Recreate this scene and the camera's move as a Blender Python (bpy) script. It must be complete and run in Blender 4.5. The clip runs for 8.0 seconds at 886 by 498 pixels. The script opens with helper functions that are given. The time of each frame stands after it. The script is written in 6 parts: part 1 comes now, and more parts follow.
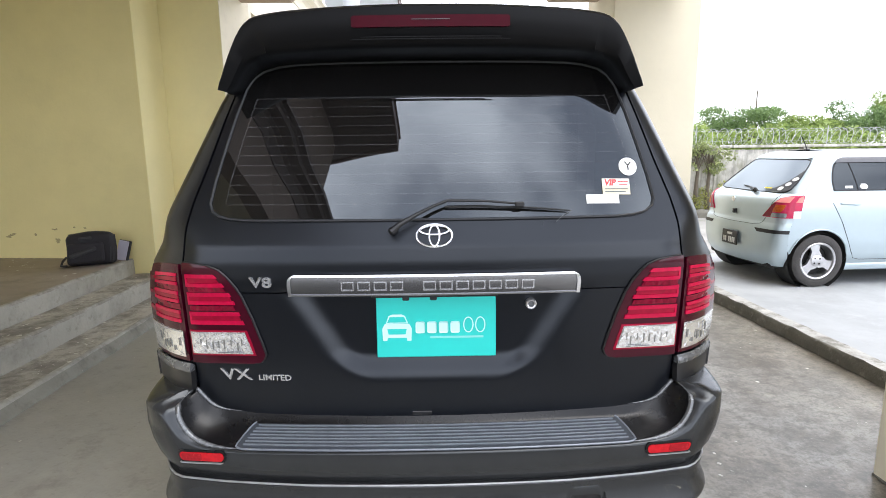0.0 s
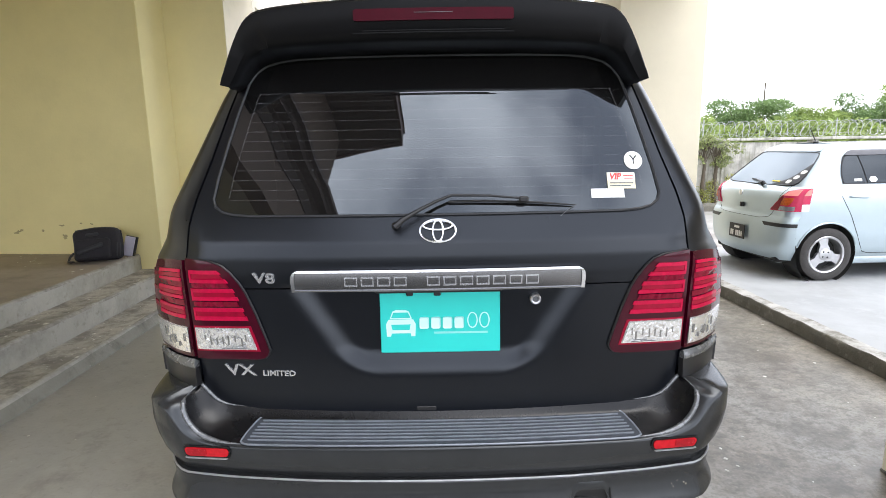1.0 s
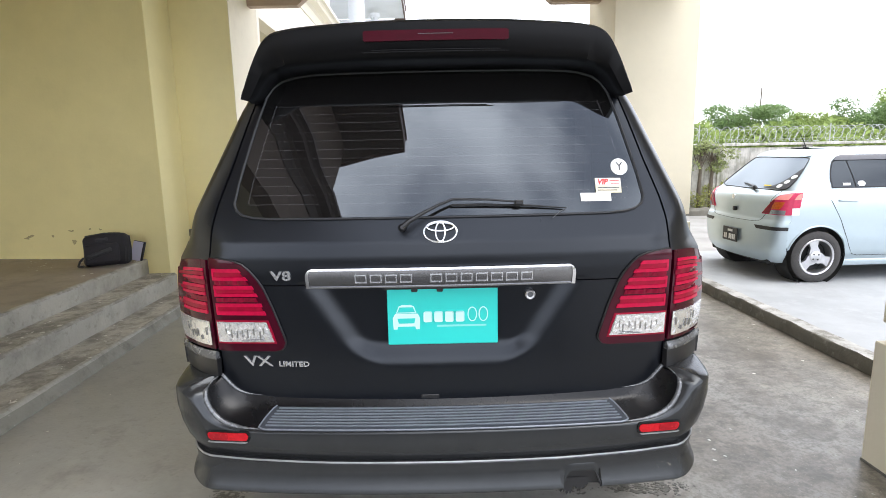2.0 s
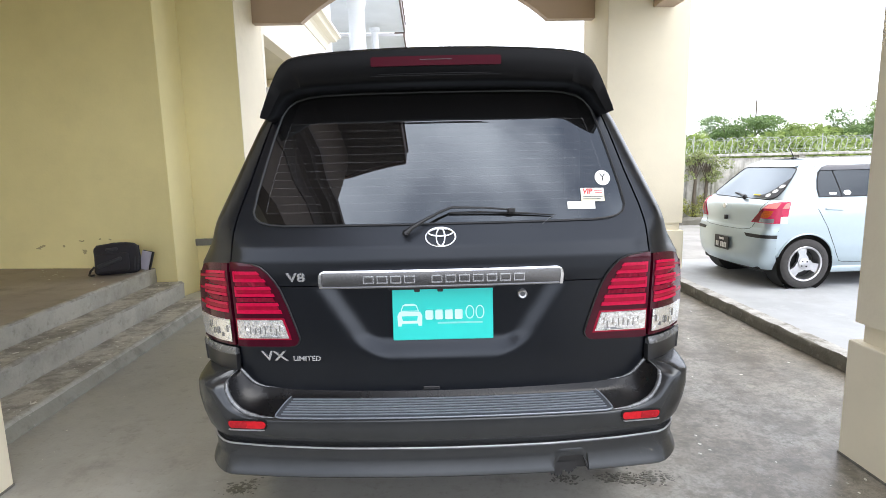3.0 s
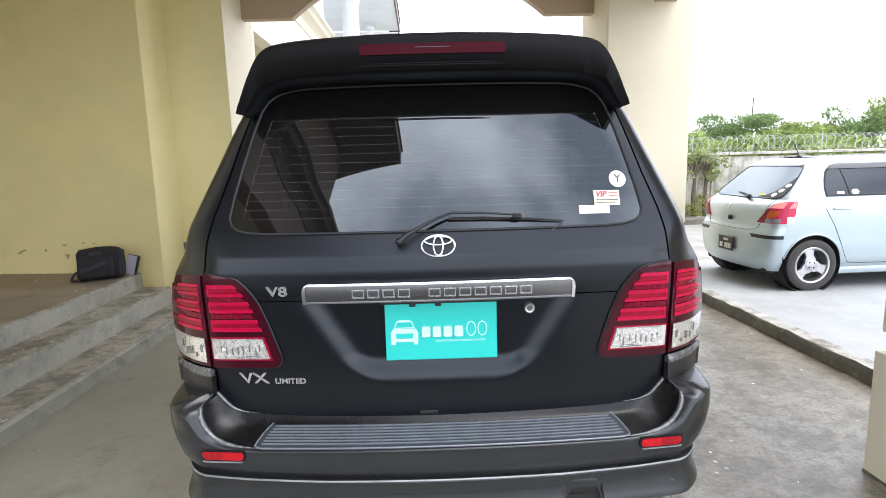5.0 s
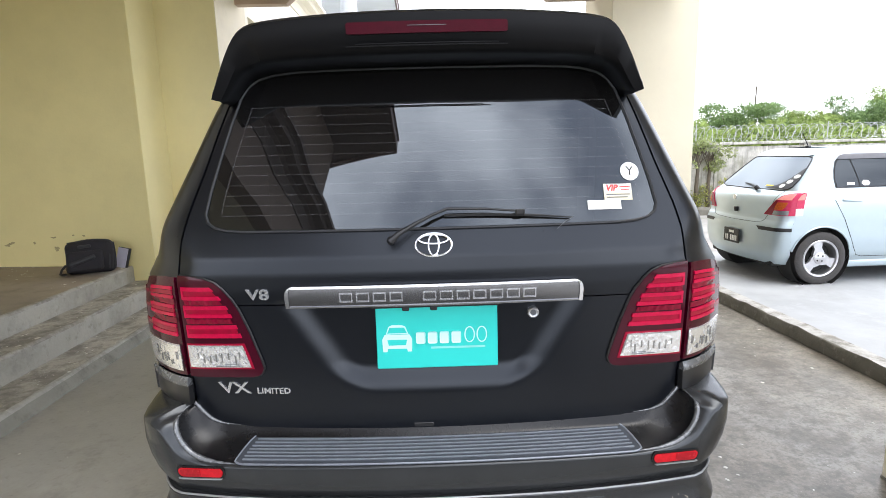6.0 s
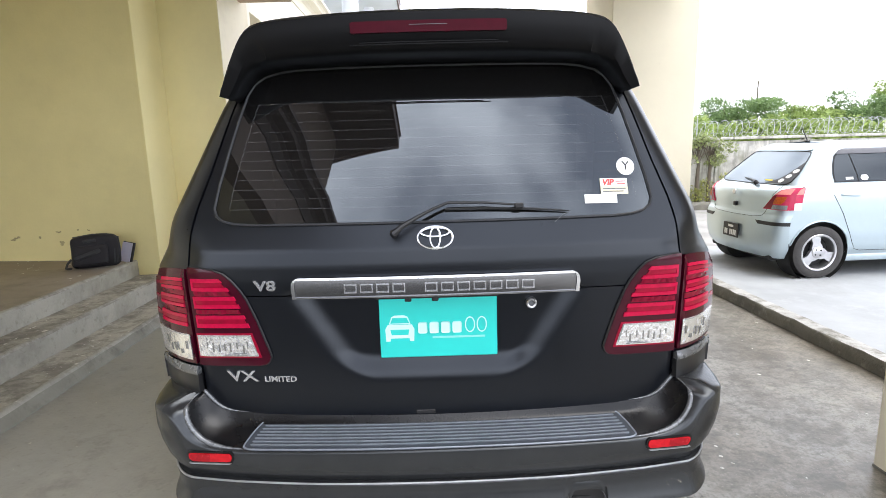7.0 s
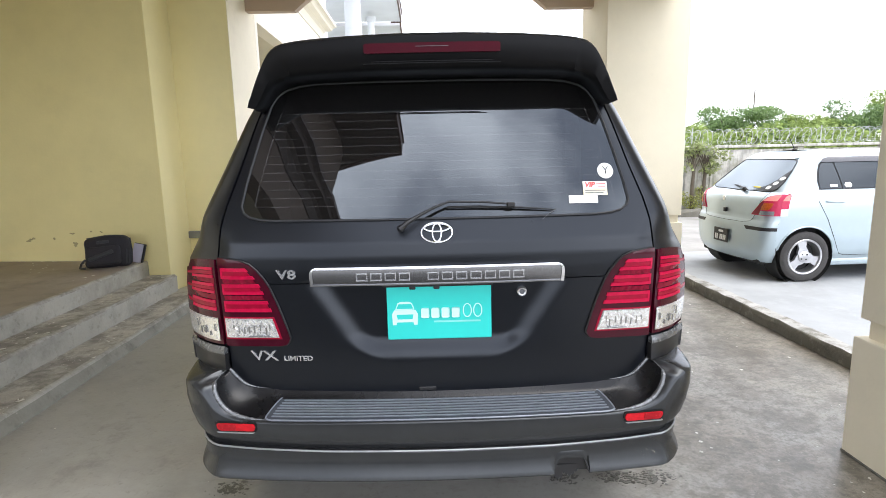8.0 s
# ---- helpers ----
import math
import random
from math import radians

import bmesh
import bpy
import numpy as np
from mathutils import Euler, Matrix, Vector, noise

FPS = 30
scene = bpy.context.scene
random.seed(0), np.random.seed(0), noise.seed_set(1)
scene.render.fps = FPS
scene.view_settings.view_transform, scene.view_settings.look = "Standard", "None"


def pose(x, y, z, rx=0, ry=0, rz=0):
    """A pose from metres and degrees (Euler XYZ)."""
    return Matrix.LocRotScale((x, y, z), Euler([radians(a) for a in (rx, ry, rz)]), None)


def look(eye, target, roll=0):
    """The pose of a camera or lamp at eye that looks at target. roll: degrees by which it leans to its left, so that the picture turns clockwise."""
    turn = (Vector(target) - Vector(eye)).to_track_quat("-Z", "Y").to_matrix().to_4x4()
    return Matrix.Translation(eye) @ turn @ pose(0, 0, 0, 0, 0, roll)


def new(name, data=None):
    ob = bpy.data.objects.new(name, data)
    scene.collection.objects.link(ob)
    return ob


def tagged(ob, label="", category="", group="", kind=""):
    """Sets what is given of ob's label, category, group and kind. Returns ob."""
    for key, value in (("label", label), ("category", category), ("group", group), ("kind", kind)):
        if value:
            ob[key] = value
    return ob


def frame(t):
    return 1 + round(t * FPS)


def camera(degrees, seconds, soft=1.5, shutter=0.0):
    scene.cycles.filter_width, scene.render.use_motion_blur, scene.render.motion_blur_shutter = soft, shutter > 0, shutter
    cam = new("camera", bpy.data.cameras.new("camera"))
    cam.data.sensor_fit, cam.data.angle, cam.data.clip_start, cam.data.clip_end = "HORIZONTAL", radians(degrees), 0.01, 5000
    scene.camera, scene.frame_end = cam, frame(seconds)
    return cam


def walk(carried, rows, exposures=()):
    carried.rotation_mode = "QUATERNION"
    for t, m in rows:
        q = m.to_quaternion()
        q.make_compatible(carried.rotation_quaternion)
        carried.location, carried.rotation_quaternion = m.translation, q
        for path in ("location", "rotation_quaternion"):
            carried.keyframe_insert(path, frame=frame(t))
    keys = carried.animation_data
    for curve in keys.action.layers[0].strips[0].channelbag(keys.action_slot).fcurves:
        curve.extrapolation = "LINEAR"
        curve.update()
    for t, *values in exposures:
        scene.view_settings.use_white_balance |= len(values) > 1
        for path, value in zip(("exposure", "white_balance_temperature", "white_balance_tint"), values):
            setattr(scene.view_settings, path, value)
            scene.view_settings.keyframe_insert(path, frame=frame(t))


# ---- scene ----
cam = camera(78.0, 8.0, soft=0.9)
PATH = [
    (0, (0.025, -1.513, 1.561), (0.026, 0.457, 1.216), -0.69),
    (0.5, (0.035, -1.487, 1.564), (0.020, 0.480, 1.202), -0.85),
    (1, (0.031, -1.504, 1.561), (0.011, 0.462, 1.197), -0.98),
    (1.5, (0.024, -1.563, 1.564), (0.005, 0.404, 1.205), -1.06),
    (3, (0.024, -1.840, 1.576), (0.008, 0.136, 1.270), -1.33),
    (3.5, (0.021, -1.879, 1.575), (0.008, 0.100, 1.281), -1.41),
    (4, (0.014, -1.846, 1.574), (0.007, 0.133, 1.284), -1.43),
    (4.5, (0.012, -1.755, 1.576), (0.011, 0.223, 1.281), -1.55),
    (6, (0.029, -1.481, 1.582), (0.027, 0.489, 1.238), -1.53),
    (6.5, (0.028, -1.482, 1.583), (0.024, 0.485, 1.225), -1.60),
    (7, (0.029, -1.534, 1.584), (0.022, 0.433, 1.222), -1.57),
    (7.5, (0.031, -1.630, 1.582), (0.022, 0.338, 1.227), -1.52),
    (8, (0.025, -1.760, 1.580), (0.020, 0.212, 1.242), -1.27),
]
walk(cam, [(t, look(eye, target, roll)) for t, eye, target, roll in PATH], [(0, 0.34), (1.5, 0.34), (3.5, 0.41), (8, 0.41)])

# ---- light ----
world = bpy.data.worlds.new("overcast_sky")
scene.world = world
world.use_nodes = True
wn, wl = world.node_tree.nodes, world.node_tree.links
wn.clear()
w_out = wn.new("ShaderNodeOutputWorld")
w_bg = wn.new("ShaderNodeBackground")
w_sky = wn.new("ShaderNodeTexSky")
w_sky.sky_type, w_sky.sun_disc = "NISHITA", False
w_sky.sun_elevation, w_sky.sun_rotation = radians(69), radians(105)
w_co = wn.new("ShaderNodeTexCoord")
w_no = wn.new("ShaderNodeTexNoise")
w_no.inputs["Scale"].default_value, w_no.inputs["Detail"].default_value = 1.0, 6.0
w_map = wn.new("ShaderNodeMapping")
w_map.inputs["Location"].default_value, w_map.inputs["Scale"].default_value = (17.0, -7.9, 20.2), (2.6, 2.6, 2.6)
w_ramp = wn.new("ShaderNodeValToRGB")
w_ramp.color_ramp.elements[0].position, w_ramp.color_ramp.elements[0].color = 0.34, (6.6, 7.2, 8.9, 1)
w_ramp.color_ramp.elements[1].position, w_ramp.color_ramp.elements[1].color = 0.66, (26.0, 26.5, 28.6, 1)
w_mix = wn.new("ShaderNodeMixRGB")
w_mix.inputs[0].default_value = 0.88
wl.new(w_co.outputs["Generated"], w_map.inputs["Vector"])
wl.new(w_map.outputs[0], w_no.inputs["Vector"])
wl.new(w_no.outputs["Fac"], w_ramp.inputs["Fac"])
wl.new(w_sky.outputs[0], w_mix.inputs[1])
wl.new(w_ramp.outputs[0], w_mix.inputs[2])
wl.new(w_mix.outputs[0], w_bg.inputs["Color"])
wl.new(w_bg.outputs[0], w_out.inputs["Surface"])
w_bg.inputs["Strength"].default_value = 0.15

sun = new("sun", bpy.data.lights.new("sun", "SUN"))
sun.data.energy, sun.data.angle, sun.data.color = 1.5, radians(40), (1.0, 0.96, 0.9)
sun.matrix_world = look((4.5, -1.2, 12), (0, 0, 0))

# ---- helpers of the place ----
TURNED = pose(0, 0, 0, 0, 0, 2.1)          # the house stands at a slight angle to the parked car


def finish(bm, name, mats, parent=None, smooth=False, m=None, label=""):
    if not (mats[0] if isinstance(mats, (list, tuple)) else mats).name.endswith("glass"):
        bmesh.ops.recalc_face_normals(bm, faces=bm.faces[:])
    me = bpy.data.meshes.new(name)
    bm.to_mesh(me)
    bm.free()
    if not isinstance(mats, (list, tuple)):
        mats = [mats]
    for mat in mats:
        me.materials.append(mat)
    if smooth:
        me.polygons.foreach_set("use_smooth", [True] * len(me.polygons))
        me.set_sharp_from_angle(angle=radians(38))
    ob = new(name, me)
    if m is not None:
        ob.matrix_world = m
    if parent is not None:
        ob.parent = parent
        if m is not None:
            ob.matrix_parent_inverse = Matrix.Identity(4)
            ob.matrix_basis = m
    if label:
        ob["label"] = label
    return ob


def part(name, bm, material, parent, label="", smooth=False, m=None):
    return finish(bm, name, material, parent, smooth, m, label)


def empty(name, m):
    ob = new(name)
    ob.matrix_world = m
    return ob


def add_box(bm, x0, x1, y0, y1, z0, z1, bevel=0.0, seg=2):
    vs = [bm.verts.new((x, y, z)) for x in (x0, x1) for y in (y0, y1) for z in (z0, z1)]
    fs = [bm.faces.new([vs[i] for i in f]) for f in ((0, 1, 3, 2), (4, 6, 7, 5), (0, 4, 5, 1), (2, 3, 7, 6), (0, 2, 6, 4), (1, 5, 7, 3))]
    if bevel:
        es = list({e for f in fs for e in f.edges})
        bmesh.ops.bevel(bm, geom=es, offset=bevel, segments=seg, affect="EDGES", profile=0.5)
    return bm


def box(x0, x1, y0, y1, z0, z1, bevel=0.0, seg=2):
    return add_box(bmesh.new(), x0, x1, y0, y1, z0, z1, bevel, seg)


def add_prism(bm, outline, lo, hi, axis):
    """A flat outline of pairs, pushed along an axis from lo to hi."""
    def at(p, d):
        return {"x": (d, p[0], p[1]), "y": (p[0], d, p[1]), "z": (p[0], p[1], d)}[axis]
    a = [bm.verts.new(at(p, lo)) for p in outline]
    b = [bm.verts.new(at(p, hi)) for p in outline]
    bm.faces.new(a)
    bm.faces.new(b[::-1])
    n = len(a)
    for i in range(n):
        bm.faces.new((a[i], b[i], b[(i + 1) % n], a[(i + 1) % n]))
    return bm


def prism(outline, lo, hi, axis):
    return add_prism(bmesh.new(), outline, lo, hi, axis)


def add_tube(bm, pts, r, n=8, caps=True):
    """A round bar along points; r is one radius or one for each point."""
    pts = [Vector(p) for p in pts]
    rs = r if isinstance(r, (list, tuple)) else [r] * len(pts)
    rings, side = [], None
    for i, p in enumerate(pts):
        d = (pts[min(i + 1, len(pts) - 1)] - pts[max(i - 1, 0)]).normalized()
        if side is None:
            side = d.orthogonal().normalized()
        side = (side - d * side.dot(d)).normalized()
        up = d.cross(side)
        rings.append([bm.verts.new(p + rs[i] * (math.cos(a) * side + math.sin(a) * up)) for a in (2 * math.pi * k / n for k in range(n))])
    for a, b in zip(rings, rings[1:]):
        for k in range(n):
            bm.faces.new((a[k], a[(k + 1) % n], b[(k + 1) % n], b[k]))
    if caps:
        bm.faces.new(rings[0][::-1])
        bm.faces.new(rings[-1])
    return bm


def tube(pts, r, n=8, caps=True):
    return add_tube(bmesh.new(), pts, r, n, caps)


def add_lathe(bm, profile, m, n=32):
    """A profile of (radius, height) turned about z and laid by m."""
    rings = [[bm.verts.new(m @ Vector((r * math.cos(2 * math.pi * k / n), r * math.sin(2 * math.pi * k / n), h))) for k in range(n)] for r, h in profile]
    for a, b in zip(rings, rings[1:]):
        for k in range(n):
            bm.faces.new((a[k], a[(k + 1) % n], b[(k + 1) % n], b[k]))
    return bm


def lerp(table, v):
    """Straight lines through pairs of (v, value)."""
    return float(np.interp(v, [t[0] for t in table], [t[1] for t in table]))


def add_patch(bm, rows, cols, surf, lift=0.0, thick=0.0, ref=None):
    """A curved plate on a surface: rows of (v, u0, u1); surf(u, v) gives the place. lift: along the outward normal."""
    def shifted(u, v, d):
        p = Vector(surf(u, v))
        if d == 0.0:
            return p
        e = 2e-3
        n = (Vector(surf(u + e, v)) - Vector(surf(u - e, v))).cross(Vector(surf(u, v + e)) - Vector(surf(u, v - e)))
        n.normalize()
        if n.dot(ref) < 0:
            n.negate()
        return p + d * n
    def sheet(d):
        return [[bm.verts.new(shifted(u0 + (u1 - u0) * k / cols, v, d)) for k in range(cols + 1)] for v, u0, u1 in rows]
    top = sheet(lift)
    for a, b in zip(top, top[1:]):
        for k in range(cols):
            f = (a[k], a[k + 1], b[k + 1], b[k])
            if not thick:
                n = (f[1].co - f[0].co).cross(f[3].co - f[0].co) + (f[3].co - f[2].co).cross(f[1].co - f[2].co)
                f = f if n.dot(ref) > 0 else f[::-1]
            bm.faces.new(f)
    if thick:
        low = sheet(lift - thick)
        for a, b in zip(low, low[1:]):
            for k in range(cols):
                bm.faces.new((a[k], b[k], b[k + 1], a[k + 1]))
        for k in range(cols):
            bm.faces.new((top[0][k], low[0][k], low[0][k + 1], top[0][k + 1]))
            bm.faces.new((top[-1][k + 1], low[-1][k + 1], low[-1][k], top[-1][k]))
        for i in range(len(top) - 1):
            bm.faces.new((top[i + 1][0], low[i + 1][0], low[i][0], top[i][0]))
            bm.faces.new((top[i][-1], low[i][-1], low[i + 1][-1], top[i + 1][-1]))
    return bm


def rows_between(v0, v1, n, u0, u1):
    out = []
    for k in range(n + 1):
        v = v0 + (v1 - v0) * k / n
        out.append((v, u0(v) if callable(u0) else u0, u1(v) if callable(u1) else u1))
    return out


def patch(rows, cols, surf, lift=0.0, thick=0.0, ref=None):
    return add_patch(bmesh.new(), rows, cols, surf, lift, thick, ref)


def add_text(text, size, depth, m, name, material, parent, shear=0.0, label="", bold=0.0):
    """Writing in the built-in font, as a mesh, centred on m's origin, in its x-y plane."""
    cu = bpy.data.curves.new(name, "FONT")
    cu.body, cu.size, cu.extrude, cu.shear, cu.offset = text, size, depth, shear, bold
    cu.align_x, cu.align_y, cu.resolution_u = "CENTER", "CENTER", 3
    tmp = bpy.data.objects.new(name, cu)
    scene.collection.objects.link(tmp)
    dg = bpy.context.evaluated_depsgraph_get()
    me = bpy.data.meshes.new_from_object(tmp.evaluated_get(dg))
    bpy.data.objects.remove(tmp)
    bpy.data.curves.remove(cu)
    me.materials.clear()
    me.materials.append(material)
    ob = new(name, me)
    ob.parent = parent
    ob.matrix_basis = m
    if label:
        ob["label"] = label
    return ob


# ---- materials ----
def mat(name, color, rough=0.5, metal=0.0, spec=0.5, coat=0.0, var=0.0, scale=8.0, bump=0.0, bscale=60.0, stains=None, random_tint=0.0, coat_rough=0.03):
    """A surface with grain at two scales: var tints the colour, bump is fine relief; stains: (colour, scale, from, to, strength)."""
    m = bpy.data.materials.new(name)
    m.use_nodes = True
    n, l = m.node_tree.nodes, m.node_tree.links
    b = n["Principled BSDF"]
    b.inputs["Base Color"].default_value = (*color, 1)
    b.inputs["Roughness"].default_value, b.inputs["Metallic"].default_value = rough, metal
    b.inputs["Specular IOR Level"].default_value = spec
    b.inputs["Coat Weight"].default_value, b.inputs["Coat Roughness"].default_value = coat, coat_rough
    co = n.new("ShaderNodeTexCoord")
    src = None
    if var or stains or random_tint:
        big = n.new("ShaderNodeTexNoise")
        big.inputs["Scale"].default_value, big.inputs["Detail"].default_value, big.inputs["Roughness"].default_value = scale, 6.0, 0.65
        l.new(co.outputs["Object"], big.inputs["Vector"])
        ramp = n.new("ShaderNodeMapRange")
        ramp.inputs["From Min"].default_value, ramp.inputs["From Max"].default_value = 0.3, 0.7
        ramp.inputs["To Min"].default_value, ramp.inputs["To Max"].default_value = 1 - var, 1 + var
        l.new(big.outputs["Fac"], ramp.inputs["Value"])
        mul = n.new("ShaderNodeMixRGB")
        mul.blend_type = "MULTIPLY"
        mul.inputs[0].default_value = 1.0
        mul.inputs[1].default_value = (*color, 1)
        l.new(ramp.outputs[0], mul.inputs[2])
        src = mul.outputs[0]
        rr = n.new("ShaderNodeMapRange")
        rr.inputs["To Min"].default_value, rr.inputs["To Max"].default_value = max(0.02, rough - 0.12 * min(1, var * 4)), min(1, rough + 0.12 * min(1, var * 4))
        l.new(big.outputs["Fac"], rr.inputs["Value"])
        l.new(rr.outputs[0], b.inputs["Roughness"])
    for sc, ss, lo, hi, amount in stains or ():
        no = n.new("ShaderNodeTexNoise")
        no.inputs["Scale"].default_value, no.inputs["Detail"].default_value, no.inputs["Roughness"].default_value = ss, 7.0, 0.7
        l.new(co.outputs["Object"], no.inputs["Vector"])
        mr = n.new("ShaderNodeMapRange")
        mr.inputs["From Min"].default_value, mr.inputs["From Max"].default_value, mr.inputs["To Max"].default_value = lo, hi, amount
        l.new(no.outputs["Fac"], mr.inputs["Value"])
        mx = n.new("ShaderNodeMixRGB")
        mx.inputs[2].default_value = (*sc, 1)
        l.new(mr.outputs[0], mx.inputs[0])
        l.new(src, mx.inputs[1])
        src = mx.outputs[0]
    if random_tint:
        oi = n.new("ShaderNodeObjectInfo")
        mr = n.new("ShaderNodeMapRange")
        mr.inputs["To Min"].default_value, mr.inputs["To Max"].default_value = 1 - random_tint, 1 + random_tint
        l.new(oi.outputs["Random"], mr.inputs["Value"])
        mx = n.new("ShaderNodeMixRGB")
        mx.blend_type = "MULTIPLY"
        mx.inputs[0].default_value = 1.0
        l.new(src, mx.inputs[1])
        l.new(mr.outputs[0], mx.inputs[2])
        src = mx.outputs[0]
    if src is not None:
        l.new(src, b.inputs["Base Color"])
    if bump:
        no = n.new("ShaderNodeTexNoise")
        no.inputs["Scale"].default_value, no.inputs["Detail"].default_value = bscale, 5.0
        l.new(co.outputs["Object"], no.inputs["Vector"])
        bp = n.new("ShaderNodeBump")
        bp.inputs["Strength"].default_value, bp.inputs["Distance"].default_value = bump, 0.01
        l.new(no.outputs["Fac"], bp.inputs["Height"])
        l.new(bp.outputs[0], b.inputs["Normal"])
    return m


M_WALL = mat("yellow_painted_plaster", (0.81, 0.71, 0.352), 0.75, var=0.05, scale=1.3, bump=0.12, bscale=45, stains=[((0.50, 0.44, 0.24), 0.9, 0.56, 0.80, 0.2)])
M_PILLAR = mat("cream_painted_plaster", (0.84, 0.765, 0.585), 0.7, var=0.04, scale=1.5, bump=0.1, bscale=50, stains=[((0.50, 0.45, 0.34), 1.6, 0.58, 0.8, 0.3)])
M_FLOOR = mat("worn_concrete", (0.335, 0.328, 0.298), 0.36, var=0.10, scale=0.9, bump=0.12, bscale=45,
              stains=[((0.17, 0.16, 0.14), 0.8, 0.48, 0.70, 0.6), ((0.35, 0.325, 0.285), 1.7, 0.52, 0.70, 0.5), ((0.13, 0.12, 0.105), 4.5, 0.54, 0.72, 0.5), ((0.36, 0.335, 0.295), 11.0, 0.58, 0.74, 0.35), ((0.15, 0.14, 0.12), 26.0, 0.56, 0.68, 0.35), ((0.52, 0.50, 0.45), 46.0, 0.70, 0.75, 0.6)])
M_STEP = mat("step_concrete", (0.43, 0.42, 0.365), 0.7, var=0.08, scale=2.2, bump=0.2, bscale=40,
             stains=[((0.19, 0.18, 0.155), 1.8, 0.48, 0.70, 0.6), ((0.46, 0.44, 0.39), 7.0, 0.60, 0.74, 0.4), ((0.17, 0.165, 0.135), 14.0, 0.56, 0.68, 0.45)])
M_STEPLOW = mat("grimy_step_concrete", (0.275, 0.268, 0.225), 0.75, var=0.15, scale=3.0, bump=0.25, bscale=40, stains=[((0.11, 0.105, 0.085), 4.0, 0.48, 0.66, 0.7), ((0.50, 0.48, 0.42), 24.0, 0.64, 0.70, 0.6)])
M_TREAD = mat("worn_tread_concrete", (0.49, 0.46, 0.395), 0.65, var=0.18, scale=2.6, bump=0.25, bscale=40,
              stains=[((0.17, 0.155, 0.13), 3.4, 0.44, 0.60, 0.75), ((0.15, 0.14, 0.115), 13.0, 0.50, 0.62, 0.5), ((0.46, 0.44, 0.38), 9.0, 0.58, 0.68, 0.5), ((0.66, 0.64, 0.58), 34.0, 0.64, 0.70, 0.8)])
M_PORCH = mat("brown_porch_concrete", (0.31, 0.262, 0.214), 0.6, var=0.14, scale=1.8, bump=0.15, bscale=40,
              stains=[((0.16, 0.14, 0.115), 2.2, 0.5, 0.68, 0.6), ((0.60, 0.58, 0.52), 30.0, 0.70, 0.75, 0.6)])
M_NOSE = mat("worn_step_edge", (0.40, 0.385, 0.34), 0.75, var=0.2, scale=9, bump=0.3, bscale=50, stains=[((0.22, 0.205, 0.17), 4.0, 0.47, 0.60, 0.8)])
M_SLAB = mat("pale_concrete", (0.37, 0.382, 0.388), 0.7, var=0.14, scale=1.4, bump=0.1, bscale=40,
             stains=[((0.29, 0.29, 0.285), 0.9, 0.5, 0.66, 0.6), ((0.50, 0.51, 0.52), 2.5, 0.55, 0.72, 0.5)])
M_KERB = mat("mossy_kerb_concrete", (0.17, 0.16, 0.13), 0.85, var=0.2, scale=6, bump=0.4, bscale=50, stains=[((0.40, 0.38, 0.33), 9, 0.55, 0.7, 0.6)])
M_EARTH = mat("packed_earth", (0.15, 0.145, 0.115), 0.9, var=0.2, scale=1.5, bump=0.4, bscale=25, stains=[((0.14, 0.17, 0.07), 1.3, 0.5, 0.65, 0.7)])
# Dark tone of the unseen ground that the tailgate mirrors.
M_ROAD = mat("dark_reflected_ground", (0.066, 0.066, 0.062), 0.85, var=0.2, scale=3.0, bump=0.4, bscale=60)
M_YARD = mat("rough_yard_concrete", (0.30, 0.29, 0.27), 0.9, var=0.2, scale=1.5, bump=0.4, bscale=25, stains=[((0.14, 0.17, 0.07), 1.3, 0.56, 0.68, 0.5)])
M_GWALL = mat("weathered_wall_concrete", (0.58, 0.56, 0.51), 0.9, var=0.2, scale=2.0, bump=0.3, bscale=30, stains=[((0.10, 0.10, 0.085), 1.6, 0.48, 0.7, 0.75)], random_tint=0.1)


def streaks(m, color, across, down, lo, hi, amount):
    """Rain streaks that run down a wall."""
    n, l = m.node_tree.nodes, m.node_tree.links
    b = n["Principled BSDF"]
    src = b.inputs["Base Color"].links[0].from_socket
    co, mp, no, mr, mx = n.new("ShaderNodeTexCoord"), n.new("ShaderNodeMapping"), n.new("ShaderNodeTexNoise"), n.new("ShaderNodeMapRange"), n.new("ShaderNodeMixRGB")
    mp.inputs["Scale"].default_value = (across, across, down)
    no.inputs["Scale"].default_value, no.inputs["Detail"].default_value, no.inputs["Roughness"].default_value = 1.0, 7.0, 0.65
    l.new(co.outputs["Object"], mp.inputs["Vector"])
    l.new(mp.outputs[0], no.inputs["Vector"])
    mr.inputs["From Min"].default_value, mr.inputs["From Max"].default_value, mr.inputs["To Max"].default_value = lo, hi, amount
    l.new(no.outputs["Fac"], mr.inputs["Value"])
    l.new(mr.outputs[0], mx.inputs[0])
    l.new(src, mx.inputs[1])
    mx.inputs[2].default_value = (*color, 1)
    l.new(mx.outputs[0], b.inputs["Base Color"])


streaks(M_GWALL, (0.13, 0.13, 0.105), 9.0, 1.1, 0.47, 0.66, 0.8)
streaks(M_GWALL, (0.22, 0.22, 0.15), 3.0, 1.8, 0.46, 0.62, 0.5)
M_CEIL = mat("painted_ceiling", (0.72, 0.66, 0.50), 0.8, var=0.05, scale=1.0, bump=0.05)
M_HOUSE = mat("white_house_paint", (0.90, 0.92, 0.94), 0.6, var=0.04, scale=1.0, bump=0.05)
M_FASCIA = mat("brown_fascia_paint", (0.12, 0.065, 0.05), 0.45, var=0.15, scale=5)
